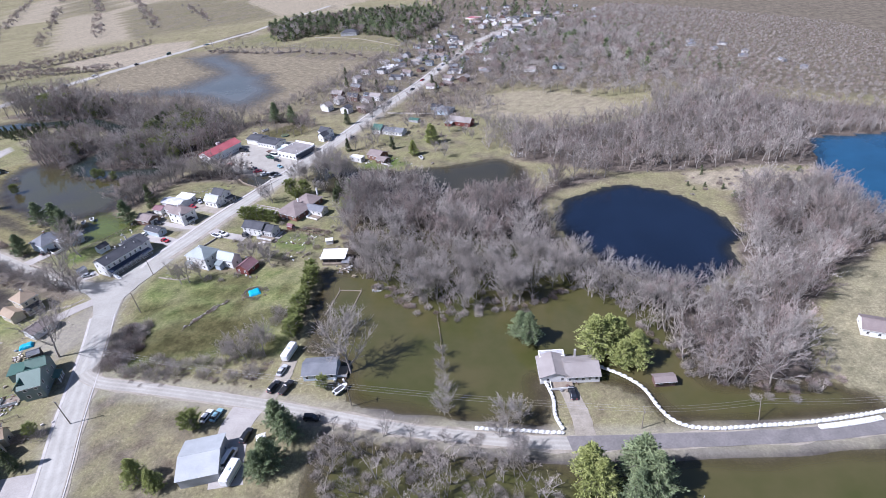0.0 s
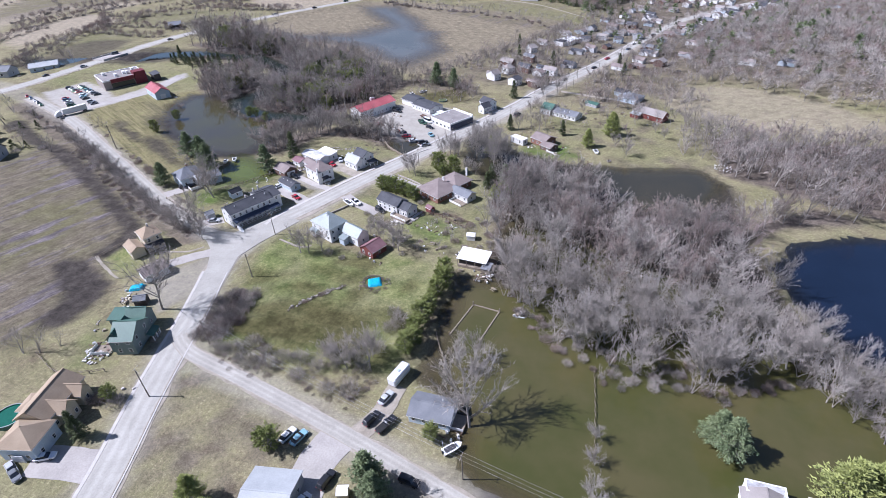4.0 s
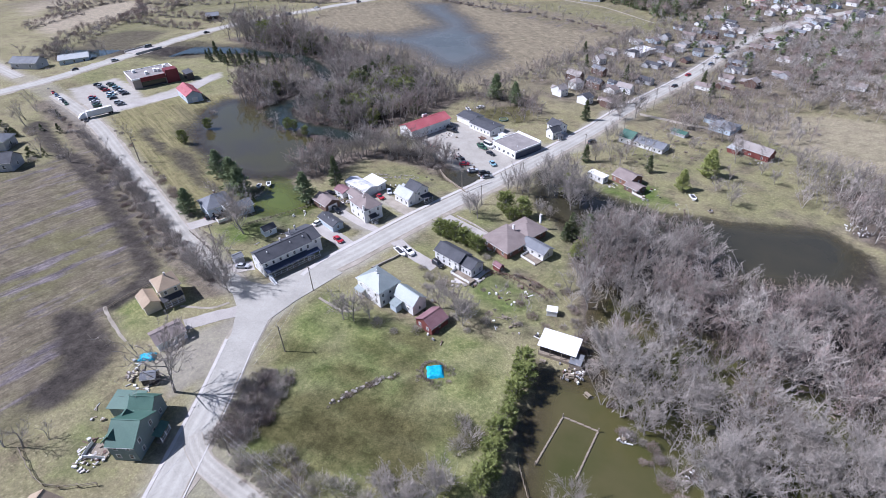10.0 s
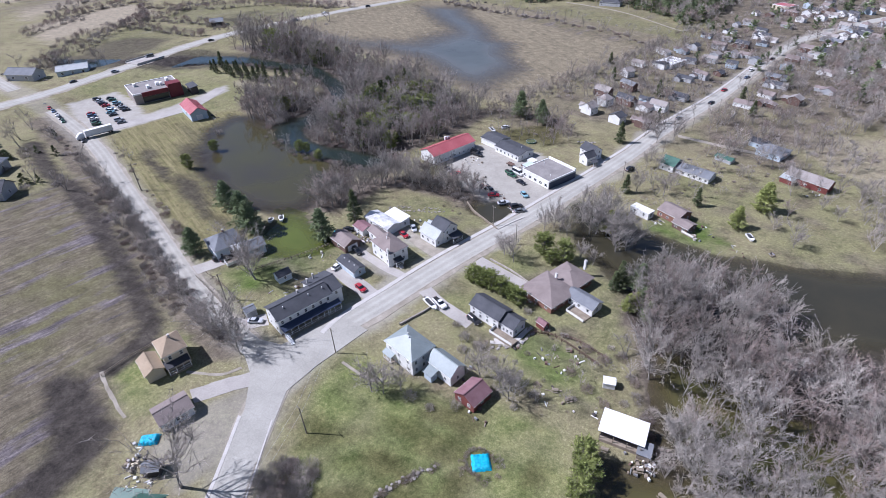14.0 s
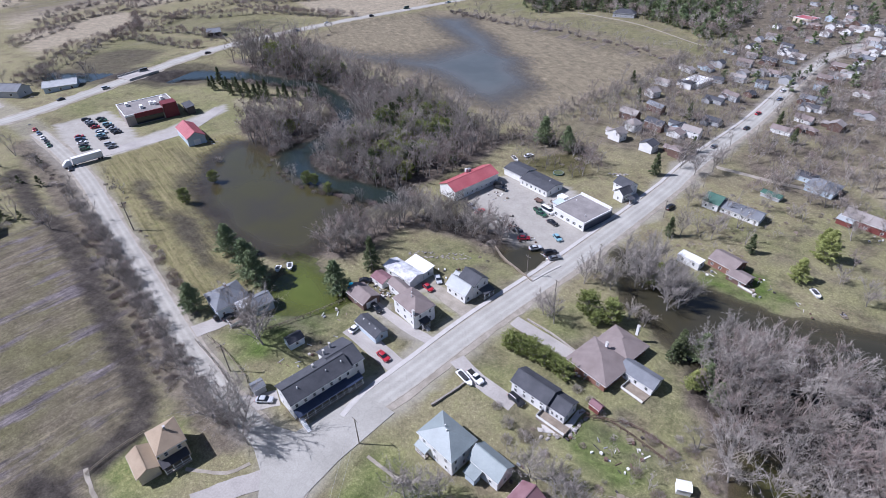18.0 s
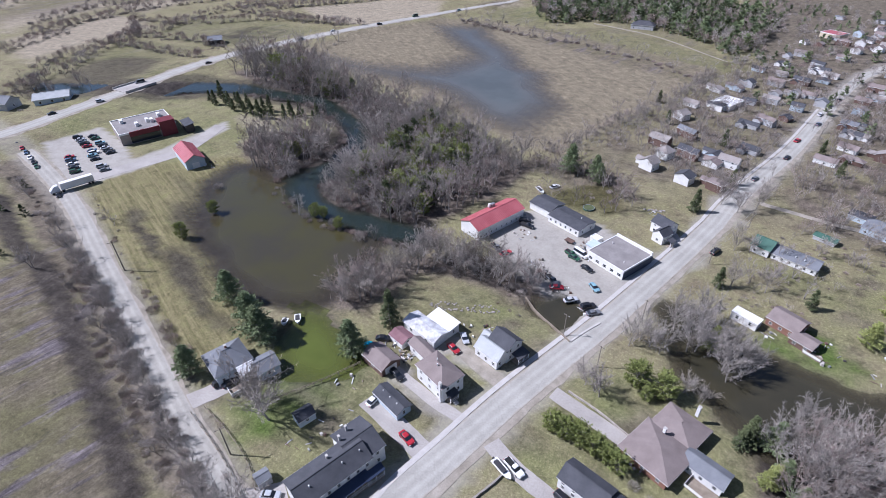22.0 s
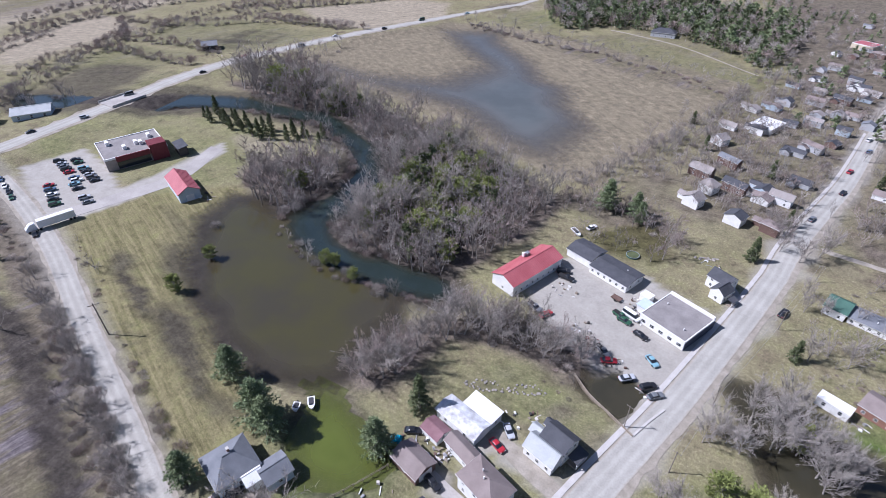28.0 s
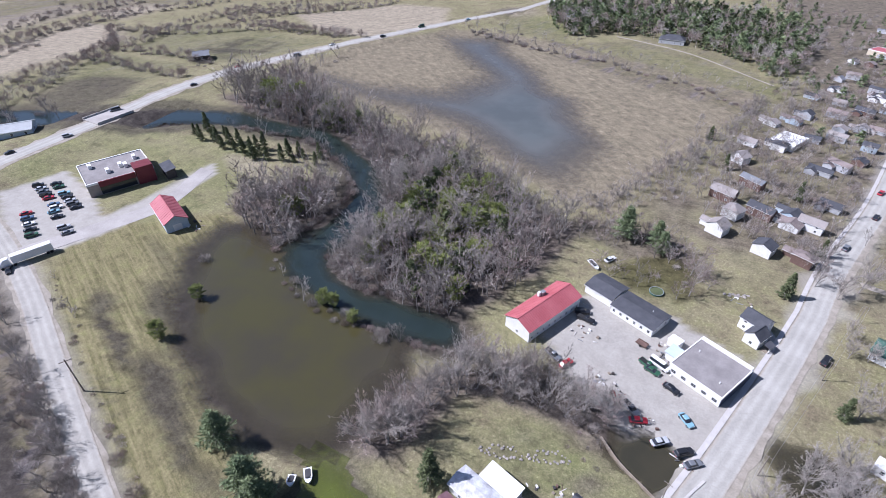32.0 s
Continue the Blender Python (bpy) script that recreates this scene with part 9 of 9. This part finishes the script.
for _s in (-0.95, 0.95):
    child("wheel", WHEEL, child_cart, pose(0, _s, 0.33))

# ---- bridge of the highway over the creek ----
R = thing("highway_bridge", "low concrete highway bridge over the creek", "bridge", -319.5, 345, 0, 90)
child("deck", boxes_mesh("deck", [(-9, -3.3, 0.9, 9, 3.3, 1.72)], M["old_asphalt"]), R)
for _s in (-3.4, 3.25):
    child("parapet", boxes_mesh("parapet", [(-9, _s, 1.4, 9, _s + 0.15, 2.4)], M["concrete"]), R)
for _s in (-5, 5):
    child("pier", boxes_mesh("pier", [(_s - 0.5, -3, -1.2, _s + 0.5, 3, 0.9)], M["concrete"]), R)


# ---- loose odds and ends lying about the yards ----
def clutter(label, spots, seed):
    """Boards, crates, tubs and scraps, strewn round the given places."""
    rng = np.random.default_rng(seed)
    mats = [M[k] for k in ("wood", "trim", "rock_clutter", "dark_wall", "steel", "brown_wall", "sandbag")]
    V, F, I = [], [], []
    for x, y, r, n in spots:
        for _ in range(n):
            a, d = rng.uniform(0, 6.283), r * math.sqrt(rng.uniform(0, 1))
            px_, py_, t = x + d * math.cos(a), y + d * math.sin(a), rng.uniform(0, 3.14)
            kind = rng.uniform()
            sx, sy, sz = (rng.uniform(0.8, 2.4), rng.uniform(0.12, 0.3), rng.uniform(0.08, 0.2)) if kind < 0.45 else (rng.uniform(0.4, 1.1), rng.uniform(0.4, 0.9), rng.uniform(0.2, 0.7))
            k, c, s = len(V), math.cos(t), math.sin(t)
            for q in box_arrays(-sx / 2, -sy / 2, -0.12, sx / 2, sy / 2, sz)[0]:
                w = 0.85 if q[2] > 0 and kind > 0.45 else 1.0
                V.append((px_ + c * q[0] * w - s * q[1] * w, py_ + s * q[0] * w + c * q[1] * w, q[2]))
            F += [tuple(i + k for i in f) for f in box_arrays(0, 0, 0, 1, 1, 1)[1]]
            I += [int(rng.integers(len(mats)))] * 6
    V = np.c_[lay([q[:2] for q in V]), [q[2] for q in V]]
    tagged(new("yard_clutter", mesh_of("yard_clutter", V, F, mats, I)), label, "clutter", "", "stuff")


clutter("boards, crates and scraps strewn round the shelter and gardens", ((-38, 205, 4.5, 26), (-47, 213, 4, 10), (-60, 214, 5, 10), (-64, 228, 5, 14), (-57, 234, 4, 8), (-74, 229, 2.5, 8), (-79, 199, 4, 8), (-85, 212, 4, 6), (-23, 191, 2.5, 12)), 401)
clutter("boards, tubs and scraps strewn round the green house", ((-136, 128, 4, 24), (-140, 146, 3.5, 12), (-146, 152, 3, 10), (-142, 137, 3, 6), (-120, 118, 4, 5)), 402)
clutter("boards, tubs and crates strewn behind the white houses", ((-146, 256, 4.5, 18), (-140, 254, 2.5, 12), (-150, 248, 2.5, 8), (-149, 238, 4, 6), (-120, 277, 3.5, 14), (-127, 274, 3, 6), (-144, 224, 6, 8), (-151, 214, 5, 6)), 403)
clutter("pallets, parts and scraps strewn over the gravel lots", ((-99, 346, 4, 20), (-100, 338, 4, 10), (-124, 336, 5, 12), (-116, 322, 4, 12), (-104, 312, 4, 10), (-95, 306, 3, 6), (-76, 392, 5, 14), (-250, 309, 3.5, 10), (-128, 352, 4, 8)), 404)
clutter("garden scraps and boards strewn by the brick house", ((-24, 327, 4, 12), (-20, 334, 5, 8), (-38, 331, 3, 5), (-8, 326, 4, 6), (30, 404, 5, 6), (-36, 136, 3, 8), (-32, 138, 3, 8), (40, 140.5, 4, 8)), 405)


# ---- all things are set down on the level ground ----
ROAD_GOING = {"car", "truck", "van", "trailer", "boat"}
GROWN = {"tree", "bush", "utility pole"}


def set_down(ob, x, y, sizes):
    """Moves a thing from its place on the sheet to its place on the ground, with its heading."""
    place, turn, size = ob.matrix_basis.decompose()
    m, k = stretch_at(x, y)
    a = turn.to_euler().z
    u, v = m @ (math.cos(a), math.sin(a)), m @ (-math.sin(a), math.cos(a))
    lu, lv = float(np.linalg.norm(u)), float(np.linalg.norm(v))
    b = math.atan2(u[1] / lu - v[0] / lv, u[0] / lu + v[1] / lv)
    gx, gy = lay((x, y))[0]
    grow = {"true": (1, 1, 1), "even": (k, k, k), "built": (lu, lv, min(k, 1.25)), "run": (lu, 1, 1)}[sizes]
    if sizes == "true":
        size = Vector((1, 1, 1))
    ob.matrix_basis = pose(gx, gy, place.z, 0, 0, math.degrees(b - a)) @ turn.to_matrix().to_4x4() @ Matrix.Diagonal((*(p * q for p, q in zip(size, grow)), 1))


for _ob in [o for o in scene.objects if o.parent is None and o.type in ("EMPTY", "MESH") and o.get("kind", "") not in ("structure", "stuff")]:
    _p, _cat = _ob.matrix_basis.translation, _ob.get("category", "")
    if abs(_p.x) + abs(_p.y) < 0.01:
        for _c in _ob.children:
            set_down(_c, *_c.matrix_basis.translation[:2], "run")
    else:
        set_down(_ob, _p.x, _p.y, "true" if _cat in ROAD_GOING else "even" if _cat in GROWN else "built" if any(c.name.startswith(("wall", "deck")) for c in _ob.children) else "even")
